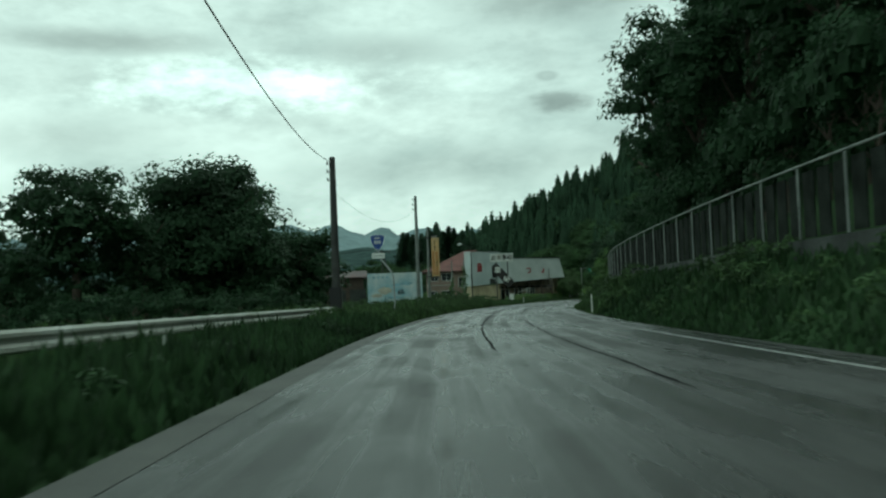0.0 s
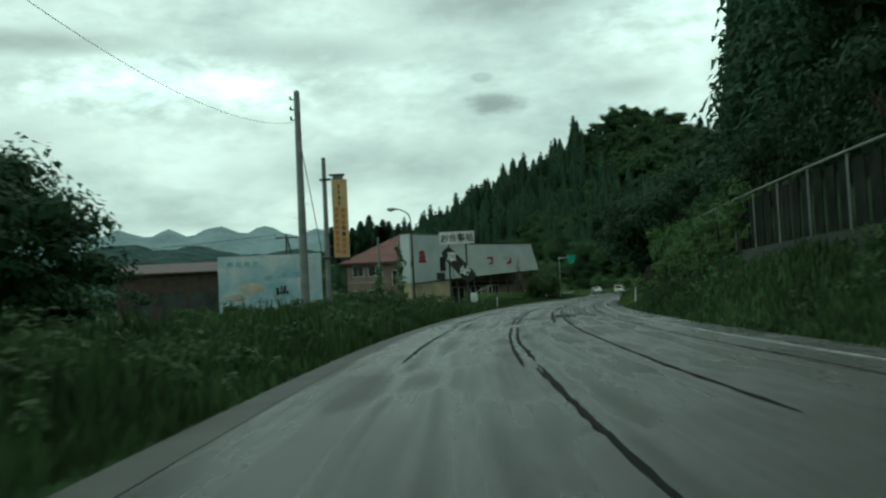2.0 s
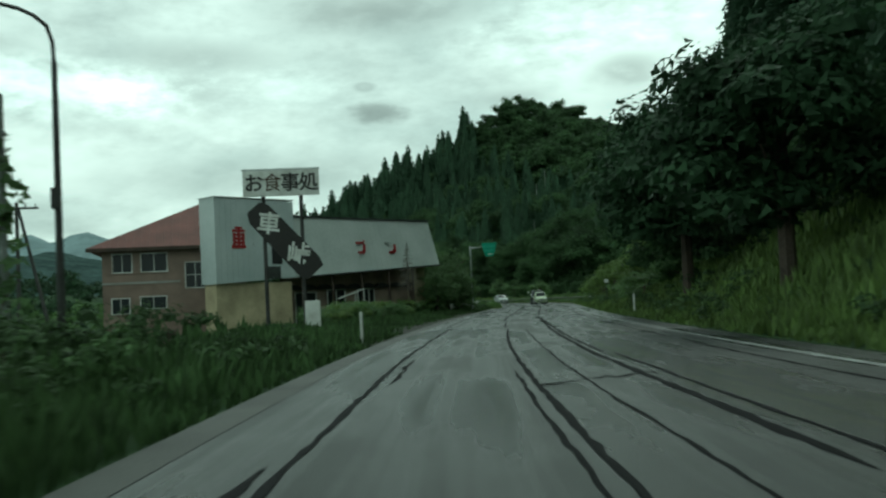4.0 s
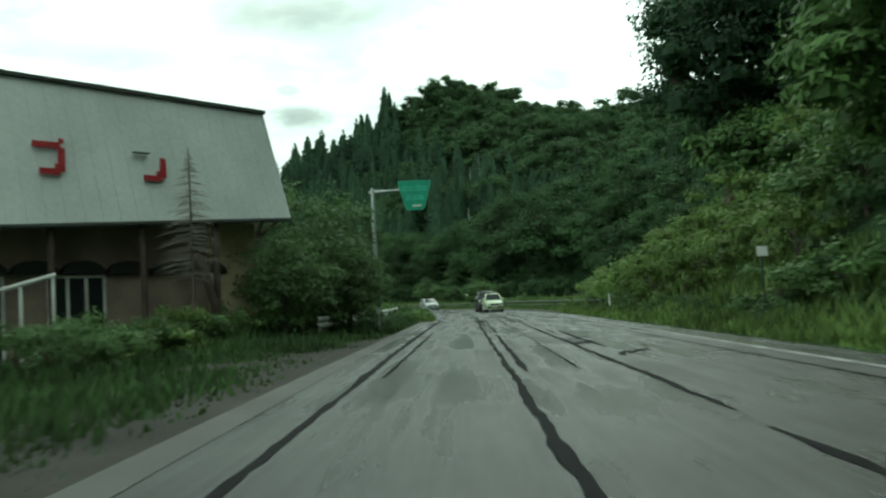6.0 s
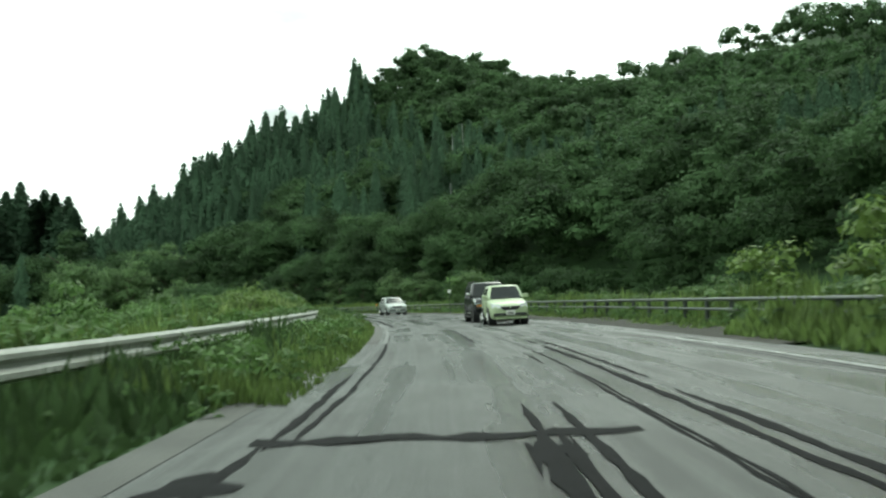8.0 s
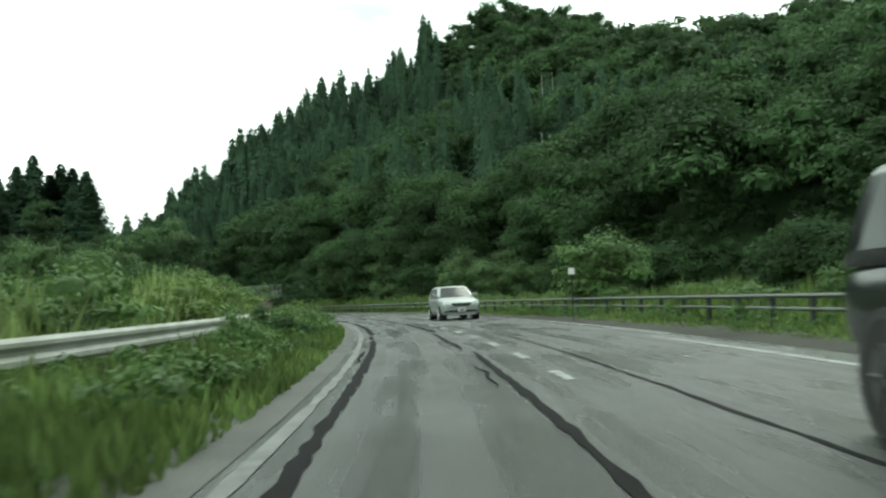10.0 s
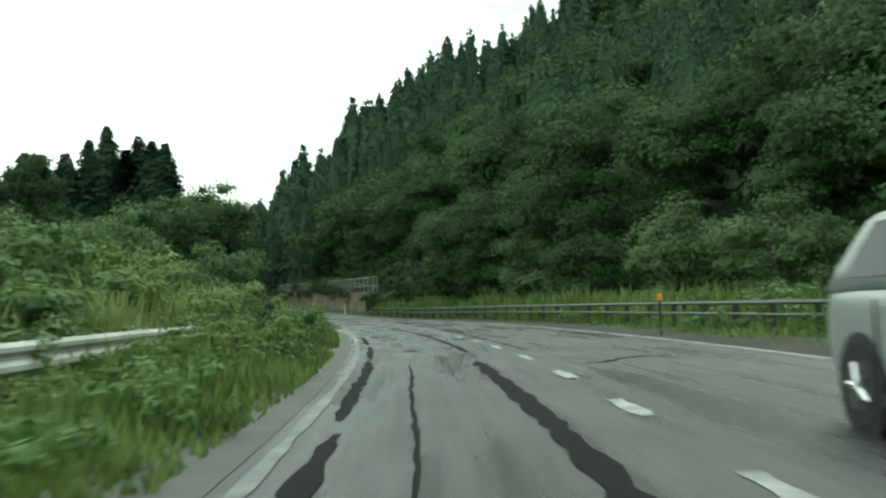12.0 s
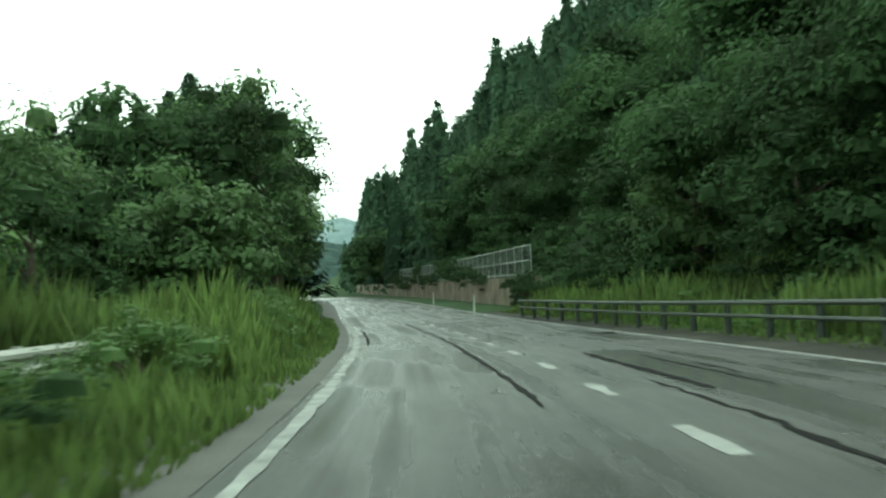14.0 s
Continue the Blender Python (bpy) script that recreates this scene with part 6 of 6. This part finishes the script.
def cedar_tree(x, y, h, r, seed):
    z = float(ground_z(x, y)) - 0.3
    t = thing("cedar_tree", pose(x, y, z, 0, 0, seed * 37), "tall slender dark cedar standing above the wood", "tree", "tall cedars")
    key = ("cedar", seed % 3)
    if key not in TREE_MESHES:
        part("trunk", tube_taper([(0, 0, 0), (0, 0, 0.6), (0, 0, 0.98)], [0.016, 0.010, 0.002]), M["bark"], t)
        cr = faces_object("crown", cedar_crown(np.random.default_rng(600 + seed), 1.0, 0.15, 2200, 0.016, 0.06, 10, 0.6), M["cedar"])
        cr.parent = t
        TREE_MESHES[key] = (t.children[0].data, cr.data)
    else:
        for nm, me in zip(("trunk", "crown"), TREE_MESHES[key]):
            ob = new(nm, me)
            ob.parent = t
    t.scale = (r / 0.15, r / 0.15, h)


for k, (x, y, top) in enumerate([(9.7, 430, 34.3), (6.4, 431, 32.2), (3.2, 428, 29.5), (-0.6, 427, 29.2), (-2.8, 431, 30), (-4.8, 432, 30.5), (5.2, 395, 22.2), (2.6, 396, 21.2), (8.6, 397, 22.8), (15, 430, 32.4), (17.2, 430, 31.5), (12.6, 432, 30.5), (20.5, 424, 30), (22, 415, 26.5), (11, 424, 28), (8, 426, 29), (4.5, 425, 27), (1, 424, 26.5), (14, 424, 29), (18.5, 421, 27.5), (-2, 424, 26)]):
    cedar_tree(x, y, top - float(ground_z(x, y)), 10.0, k)
for k, (x, y, h) in enumerate([(55.8, 172, 24), (53.3, 167, 25), (51.3, 163, 23), (58.7, 176, 25), (48.0, 155, 23), (57, 170, 26), (44.0, 148, 23), (60, 180, 24)]):
    cedar_tree(x, y, h, 3.8, k + 20)


tree("broadleaf_tree", -16.2, 60, 8.6, 4.0, M["leaf_dark"], "dark broadleaf tree filling a gap in scrub", 0.13, 40, 85, 2, 0.0, 40)


# shrubs, creepers
def bush(name, x, y, h, s, material, label, seed, leaf=0.11, z=None, group="roadside shrubs"):
    key = ("bush", seed, material.name)
    zz = float(ground_z(x, y)) - 0.1 if z is None else z
    t = thing(name, pose(x, y, zz, 0, 0, seed * 53 + x * 20), label, "shrub", group)
    if key not in TREE_MESHES:
        r = np.random.default_rng(700 + seed)
        a = part("stem", trunk_bm(random.Random(seed), 0.8, 0.03, 5), M["bark"], t)
        c = faces_object("foliage", broad_crown(r, 1.0, 0.75, 15, 95, leaf / 3.4, 0.0, 0.4, False, 5), material)
        c.parent = t
        TREE_MESHES[key] = (a.data, c.data)
    else:
        for nm, me in zip(("stem", "foliage"), TREE_MESHES[key]):
            ob = new(nm, me)
            ob.parent = t
    t.scale = (s / 0.75, s / 0.75, h)


rs = random.Random(31)
for k in range(16):
    x = -25.5 + 1.25 * k
    bush("thicket_shrub", x, 50 + rs.random() * 6 + max(0, x + 9) * 0.6, 1.7 + rs.random() * 1.2, 1.6 + rs.random() * 0.6, M["leaf_dark"], "dark thicket below the roadside trees", rs.randrange(3))
for y in np.arange(226, 316, 3.0):
    x, yy, z = along(float(y), -5.2 - rs.random() * 2.6)
    bush("bend_shrub", float(x), float(yy), 1.8 + rs.random() * 1.0, 1.4 + rs.random() * 0.7, M["bank_shrub" if rs.random() < 0.65 else "shrub"], "rounded shrub over the guardrail at the bend", rs.randrange(3))
rv = random.Random(91)
for y in np.arange(233, 316, 1.5):
    thick = 268 < y < 292
    if rv.random() < (0.35 if y < 252 else 0.7 if y < 268 else 0.04 if thick else 0.95):
        continue
    x, yy, z = along(float(y), (-2.6 if thick else -2.85) - rv.random() * 1.1)
    h = 0.75 + rv.random() * 0.45 + (0.3 if thick else 0)
    bush("verge_bush", float(x), float(yy), h, 0.75 + rv.random() * 0.4, M[("shrub", "bank_shrub", "leaf")[rv.randrange(3)]], "weedy shrub growing over the bend's guardrail", 3 + rv.randrange(3), 0.075)
for y, lat in ((233.5, -3.3), (235.6, -3.6), (238.2, -3.4), (240.8, -3.7), (246.5, -3.5), (248.6, -3.8), (250.4, -3.4), (270.5, -3.5)):
    x, yy, z = along(y, lat)
    bush("verge_bush", float(x), float(yy), 1.1, 0.9, M["shrub"], "weedy shrub growing over the bend's guardrail", 4, 0.075)
for y in np.arange(306, 332, 1.25):
    x, yy, z = along(float(y), -3.2 - rv.random() * 1.5)
    bush("mound_shrub", float(x), float(yy), 0.9 + rv.random() * 0.4 + 0.5 * float(step(y, 309, 318)), 0.9 + rv.random() * 0.4, M[("shrub", "bank_shrub")[rv.randrange(2)]], "dense weedy shrub swallowing the end of the guardrail", 3 + rv.randrange(3), 0.075)
for y in np.arange(138, 192, 2.6):
    lat = 7.6 + rs.random() * 1.8
    h = 1.6 + rs.random() * 1.4
    x, yy, z = along(float(y), lat)
    # duller leaf colour up to here paints the bank's shade
    if y < 160:
        bush("slope_shrub", float(x), float(yy), h * 0.6, 1.4 + rs.random() * 0.6, M["shrub"], "low green shrub on the road's bank", rs.randrange(3))
    else:
        bush("slope_shrub", float(x), float(yy), h, 1.5 + rs.random() * 0.7, M["bank_shrub"], "bright yellow-green shrub on the road's bank", rs.randrange(3))
for y in np.arange(104, 200, 3.2):
    lat = 10.5 + rs.random() * 3
    x, yy, z = along(float(y), lat)
    # leaf colour brightens in steps along the bank, imitating shade giving way
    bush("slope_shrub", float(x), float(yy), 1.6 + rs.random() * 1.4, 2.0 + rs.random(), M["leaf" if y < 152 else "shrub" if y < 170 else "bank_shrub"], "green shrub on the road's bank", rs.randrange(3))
for y in np.arange(136, 171, 0.8):
    x, yy, z = along(float(y), -6.9 + 2.0 * float(step(y, 154, 169)) - rs.random() * 1.6)
    bush("forecourt_shrub", float(x), float(yy), 1.05 + rs.random() * 0.5, 0.9 + rs.random() * 0.45, M[("young_leaf", "shrub", "bank_shrub")[rs.randrange(3)]], "low leafy shrub between forecourt and restaurant", rs.randrange(3), 0.09)
for y in np.arange(80, 104, 1.3):
    lat = 8.1 + rs.random() * 0.5
    x, yy, z = along(float(y), lat)
    bush("creeper_mound", float(x), float(yy), 1.6 + rs.random() * 1.2, 1.1 + rs.random() * 0.4, M["shrub"], "creeper mound covering the end of the fence", rs.randrange(3), z=0.4 + 1.6 * rs.random(), group="creepers on the wall")
for y in np.arange(22, 92, 2.1):
    x, yy, z = along(float(y), 10.4 + rs.random() * 1.6)
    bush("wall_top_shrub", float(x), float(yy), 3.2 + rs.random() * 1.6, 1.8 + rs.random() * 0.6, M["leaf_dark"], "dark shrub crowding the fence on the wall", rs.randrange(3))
for y in np.arange(98, 113, 2.4):
    x, yy, z = along(float(y), -5.5 - rs.random() * 3)
    bush("verge_shrub", float(x), float(yy), 1.0 + rs.random() * 0.8, 1.2, M["grass_dark"], "dark weedy shrub in the verge", rs.randrange(3))
for x, y, h in ((-4.6, 97.5, 1.5), (-3.3, 98.2, 1.2), (-2.0, 97.6, 1.4), (-0.9, 98.3, 1.6), (0.4, 97.8, 1.3), (1.6, 97.4, 1.5), (-6.0, 98, 1.7), (2.9, 99, 1.9), (3.6, 103, 2.3), (2.2, 105, 2.3), (1.4, 101, 2.1), (4.4, 106, 2.1), (0.6, 104, 2.2)):
    bush("billboard_shrub", x, y, h, 1.1 + rs.random() * 0.4, M["grass_dark"], "weedy shrub at the foot of the billboard", rs.randrange(3))
for k, y in enumerate(np.arange(60, 104, 2.6)):
    x, yy, z = along(float(y), -6.5 - rs.random() * 4)
    bush("verge_shrub", float(x), float(yy), 0.8 + rs.random() * 0.7, 1.2, M["grass_dark"], "dark weedy shrub in the verge", rs.randrange(3))
for y in np.arange(194, 330, 4.0):
    x, yy, z = along(float(y), 9.5 + rs.random() * 2.5)
    bush("rail_shrub", float(x), float(yy), 0.9 + rs.random() * 0.9, 1.1 + rs.random() * 0.6, M["shrub"], "bright shrub behind the guard pipe", rs.randrange(3))
for y in np.arange(364, 430, 2.0):
    x, yy, z = along(float(y), 8.9 + rs.random() * 0.4)
    bush("wall_creeper", float(x), float(yy), 0.9 + rs.random() * (0.5 if y < 372 else 1.6), 1.0 + rs.random() * 0.5, M["leaf"], "creeper hanging on the far fence", rs.randrange(3), z=float(z) + 0.5 + rs.random() * 1.3, group="creepers on the wall")
for y, lat in ((345.5, 8.6), (346.8, 8.2), (348.2, 8.5), (349.5, 8.3)):
    x, yy, z = along(y, lat)
    bush("wall_end_shrub", float(x), float(yy), 1.5 + rs.random() * 0.9, 1.0 + rs.random() * 0.4, M["leaf"], "leafy shrub covering the end of the far wall", rs.randrange(3))


def post_creeper(x, y, h, n, wide, seed):
    rng = np.random.default_rng(seed)
    t = thing("post_creeper", pose(x, y, 0.0), "creeper with broad leaves climbing a bare post", "creeper", "creepers on posts")
    z = 0.2 + (h - 0.2) * rng.uniform(0, 1, n) ** 1.3
    f = (h - z) / h
    lobe = 0.55 + 0.45 * np.sin(z * 5.5 + seed)
    a = rng.uniform(0, 2 * np.pi, n)
    r = wide * (0.25 + 0.75 * f ** 0.8) * lobe * np.sqrt(rng.uniform(0.02, 1, n)) + 0.09
    pos = np.stack([np.cos(a) * r, np.sin(a) * r * 0.7 - 0.05, z], 1)
    c = faces_object("foliage", leaves(pos, np.array([0, -0.5, 0.6]) + np.zeros((n, 3)), rng.uniform(0.07, 0.15, n), rng, 0.8, 0.5), M["young_leaf"])
    c.parent = t
    pts = [(0.1 * math.sin(k * 1.7), -0.1 * math.cos(k * 1.7) - 0.02, h * k / 12) for k in range(13)]
    part("vine", tube_bm(pts, 0.018, 5), M["bark"], t)


post_creeper(4.08, 111.7, 3.3, 210, 0.5, 3)
post_creeper(5.46, 112.2, 4.5, 330, 0.8, 8)


def bare_conifer():
    t = thing("bare_conifer", pose(21.75, 162.2, float(ground_z(21.75, 162.2))), "small leafless conifer with thin drooping branches", "tree")
    h = 5.3
    part("trunk", tube_taper([(0, 0, -0.2), (0.02, 0, 2.0), (0, 0.02, h)], [0.06, 0.045, 0.008]), M["bark"], t)
    rnd = random.Random(77)
    bm = bmesh.new()
    for k in range(330):
        z = 1.9 + (h - 1.95) * rnd.random() ** 0.85
        q = min(1.0, 0.05 + 0.40 * (h - z)) * rnd.uniform(0.45, 1.08)
        a = rnd.random() * 6.28
        c, s_ = math.cos(a), math.sin(a)
        tube_taper([(0, 0, z), (c * q * 0.5, s_ * q * 0.5, z - 0.06 * q), (c * q, s_ * q, z - 0.22 * q)], [0.008, 0.006, 0.003], bm, 3)
        b = a + rnd.uniform(-0.7, 0.7)
        tube_taper([(c * q * 0.5, s_ * q * 0.5, z - 0.06 * q), (c * q * 0.5 + math.cos(b) * q * 0.35, s_ * q * 0.5 + math.sin(b) * q * 0.35, z - 0.08 * q)], [0.005, 0.002], bm, 3)
    part("crown", bm, M["twig"], t, "crown of thin bare twigs")


bare_conifer()


# ---- grasses ----
def blades(x, y, z, h, rng, width=0.03, lean=0.35):
    n = len(x)
    a = rng.uniform(0, 2 * np.pi, n)
    b = rng.uniform(0, 2 * np.pi, n)
    k = rng.uniform(0.1, 1, n) * lean * h
    w = width * rng.uniform(0.6, 1.5, n)
    base = np.stack([x, y, z], 1)
    side = np.stack([np.cos(a) * w, np.sin(a) * w, np.zeros(n)], 1)
    tip = base + np.stack([np.cos(b) * k, np.sin(b) * k, h], 1)
    mid = base + np.stack([np.cos(b) * k * 0.3, np.sin(b) * k * 0.3, h * 0.55], 1)
    return np.stack([base - side, mid + side * 1.1, tip, mid - side * 1.1], 1)


def grass_strip(name, y0, y1, l0, l1, count, h0, h1, material, label, seed, width=0.03, low=(0, 0)):
    rng = np.random.default_rng(seed)
    y = rng.uniform(y0, y1, count)
    l = l0 + (l1 - l0) * rng.uniform(0, 1, count) ** 1.2
    a = turn_of(y)
    x, yy = line_x(y) + l * np.cos(a), y - l * np.sin(a)
    tuft = 0.7 + 0.45 * bumps(x * 4, yy * 4) + 0.25 * bumps(x * 13, yy * 11)
    edge = 0.45 + 0.55 * np.clip(np.abs(l - l0) / 0.9, 0, 1)
    h = rng.uniform(h0, h1, count) * np.clip(tuft, 0.35, 1.3) * edge
    h = np.where((y > low[0]) & (y < low[1]), h * 0.62, h)
    return stuff(name, blades(x, yy, ground_z(x, yy) - 0.03, h, rng, width), material, label, "grass")


grass_strip("verge_grass", -15, 40, -2.45, -5.7, 12000, 0.5, 1.0, M["weeds_dark"], "wet weeds in a shade-darkened colour before the guardrail", 1, 0.045)
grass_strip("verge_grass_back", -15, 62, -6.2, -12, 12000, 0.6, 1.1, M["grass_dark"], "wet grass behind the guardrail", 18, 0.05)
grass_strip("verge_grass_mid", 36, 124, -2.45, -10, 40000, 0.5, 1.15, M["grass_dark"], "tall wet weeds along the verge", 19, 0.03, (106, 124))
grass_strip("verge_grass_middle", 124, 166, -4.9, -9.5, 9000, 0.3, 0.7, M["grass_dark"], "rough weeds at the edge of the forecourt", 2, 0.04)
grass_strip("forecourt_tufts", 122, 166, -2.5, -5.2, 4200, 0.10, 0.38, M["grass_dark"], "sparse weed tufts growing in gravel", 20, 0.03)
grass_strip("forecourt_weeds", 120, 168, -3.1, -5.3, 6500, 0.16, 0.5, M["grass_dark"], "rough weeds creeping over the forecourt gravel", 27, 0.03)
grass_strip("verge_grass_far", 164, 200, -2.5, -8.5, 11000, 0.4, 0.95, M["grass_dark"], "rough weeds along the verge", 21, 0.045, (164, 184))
grass_strip("bend_grass", 186, 345, -1.66, -4.4, 50000, 0.3, 0.74, M["grass"], "bright grass crowding the bend", 3, 0.024)
grass_strip("bend_grass_middle", 180, 345, -4.75, -9, 30000, 0.75, 1.45, M["grass"], "tall bright grass behind the bend's guardrail", 15, 0.035)
grass_strip("bend_reeds", 226, 300, -4.9, -9.5, 13000, 1.2, 2.3, M["reed"], "tall pale reeds rising over the bend's guardrail", 25, 0.035)
grass_strip("verge_reeds", 238, 290, -1.95, -3.6, 5000, 0.5, 0.95, M["grass"], "tall grass leaning over the road's edge", 26, 0.035)
grass_strip("reed_clump", 309, 332, -2.3, -7.0, 13000, 1.0, 1.9, M["grass"], "tall reeds at the inside of the bend", 14, 0.05)
grass_strip("bend_grass_back", 180, 345, -6, -22, 10000, 0.6, 1.3, M["grass"], "tall bright grass behind the guardrail", 4, 0.07)
grass_strip("bank_grass", -10, 46, 5.85, 8.3, 8000, 0.3, 0.7, M["weeds_dark"], "wet weeds in a shade-darkened colour at the foot of the wall", 5, 0.045)
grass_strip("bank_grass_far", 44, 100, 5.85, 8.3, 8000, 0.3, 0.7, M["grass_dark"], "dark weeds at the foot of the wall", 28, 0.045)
grass_strip("bank_grass_middle", 98, 196, 6.0, 9.8, 24000, 0.35, 0.9, M["grass"], "bright grass on the bank", 6, 0.05)
grass_strip("slope_grass", 96, 150, 9.4, 15, 13000, 0.35, 0.85, M["grass"], "rough grass climbing the bank", 29, 0.045)
grass_strip("rail_grass", 190, 345, 8.1, 14, 26000, 0.6, 1.3, M["grass"], "tall reeds and grass behind the guard pipe", 7, 0.036)
grass_strip("rail_reeds", 286, 345, 7.2, 11, 9000, 0.9, 1.7, M["grass"], "tall bright reeds behind the guard pipe", 17, 0.045)
grass_strip("rail_foot_grass", 190, 345, 6.35, 8.1, 13000, 0.10, 0.34, M["grass"], "short grass at the foot of the guard pipe", 16, 0.03)
grass_strip("field_grass", 0, 130, -8, -40, 10000, 0.5, 1.1, M["grass_dark"], "dark grass in front of the trees", 8, 0.09)


def weed_clumps(name, y0, y1, l0, l1, count, size, material, label, seed):
    rng = np.random.default_rng(seed)
    protos = [broad_crown(rng, 1.0, 0.7, 8, 26, 0.062, 0.0) for k in range(5)]
    y = rng.uniform(y0, y1, count)
    l = l0 + (l1 - l0) * rng.uniform(0, 1, count)
    a = turn_of(y)
    x, yy = line_x(y) + l * np.cos(a), y - l * np.sin(a)
    s = size * rng.uniform(0.5, 1.2, count)
    return stuff(name, planted(protos, x, yy, s, rng, 0.05), material, label, "weeds")


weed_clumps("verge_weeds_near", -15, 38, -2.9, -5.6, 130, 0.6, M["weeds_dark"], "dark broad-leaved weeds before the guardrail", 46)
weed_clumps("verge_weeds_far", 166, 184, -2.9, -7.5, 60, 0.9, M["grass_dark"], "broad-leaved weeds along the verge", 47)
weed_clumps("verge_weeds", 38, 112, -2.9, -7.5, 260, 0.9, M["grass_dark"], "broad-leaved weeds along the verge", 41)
weed_clumps("bend_weeds", 184, 290, -2.1, -4.2, 300, 0.72, M["shrub"], "bright broad-leaved weeds at the bend", 42)
weed_clumps("bend_weeds_far", 312, 345, -2.5, -4.2, 80, 0.8, M["shrub"], "bright broad-leaved weeds at the bend", 45)
weed_clumps("bend_weeds_back", 180, 345, -5.0, -9, 270, 1.2, M["shrub"], "tall bright weeds behind the bend's guardrail", 44)
weed_clumps("rail_weeds", 192, 330, 6.75, 7.9, 210, 0.52, M["shrub"], "leafy weeds growing through the guard pipe", 48)
weed_clumps("bank_weeds", 0, 196, 6.3, 8.2, 200, 0.9, M["grass_dark"], "broad-leaved weeds under the slope", 43)


# ---- pale trunks on the hillside ----
for x, y, h in ((89, 343, 9), (81.5, 322.5, 4), (101, 372, 8)):
    z = float(ground_z(x, y))
    t = thing("dead_tree", pose(x, y, z), "pale bare dead tree standing in the wood", "tree", "dead trees")
    part("trunk", tube_taper([(0, 0, 0), (0.2, 0, h * 0.6), (0.1, 0, h + 4)], [0.16, 0.12, 0.05]), M["pole"], t)


# ---- far hills ----
def ridge(name, x0, x1, y, base, heights, material, seed, label):
    rng = np.random.default_rng(seed)
    n = 160
    xs = np.linspace(x0, x1, n)
    t = np.linspace(0, 1, len(heights))
    h = np.interp(np.linspace(0, 1, n), t, heights)
    h = h * (1 + 0.025 * np.sin(xs * 0.0073 + seed) + 0.02 * np.sin(xs * 0.0191 + 1) + 0.014 * np.sin(xs * 0.047) + 0.012 * np.sin(xs * 0.083 + 2)) + rng.normal(0, 0.010, n) * h
    verts, faces = [], []
    rows = [(0.0, 0.0), (0.25, 0.45), (0.6, 0.8), (1.0, 1.0), (1.4, 0.8), (2.2, 0.0)]
    for k, (dy, f) in enumerate(rows):
        for i in range(n):
            verts.append((xs[i], y + dy * 400 + 30 * math.sin(xs[i] * 0.01 + k), base + h[i] * f * (1 + 0.04 * math.sin(xs[i] * 0.05 + 2 * k))))
    for k in range(len(rows) - 1):
        for i in range(n - 1):
            a = k * n + i
            faces.append((a, a + 1, a + n + 1, a + n))
    ob = mesh_object(name, verts, faces, material, smooth=True)
    return tagged(ob, label, "hill", kind="structure")


ridge("backdrop_hills", -2600, 900, 2300, -10, [185, 214, 205, 226, 204, 224, 208, 190, 205, 196], M["far_hill"], 3, "distant wooded hills with haze in their pale blue colour")
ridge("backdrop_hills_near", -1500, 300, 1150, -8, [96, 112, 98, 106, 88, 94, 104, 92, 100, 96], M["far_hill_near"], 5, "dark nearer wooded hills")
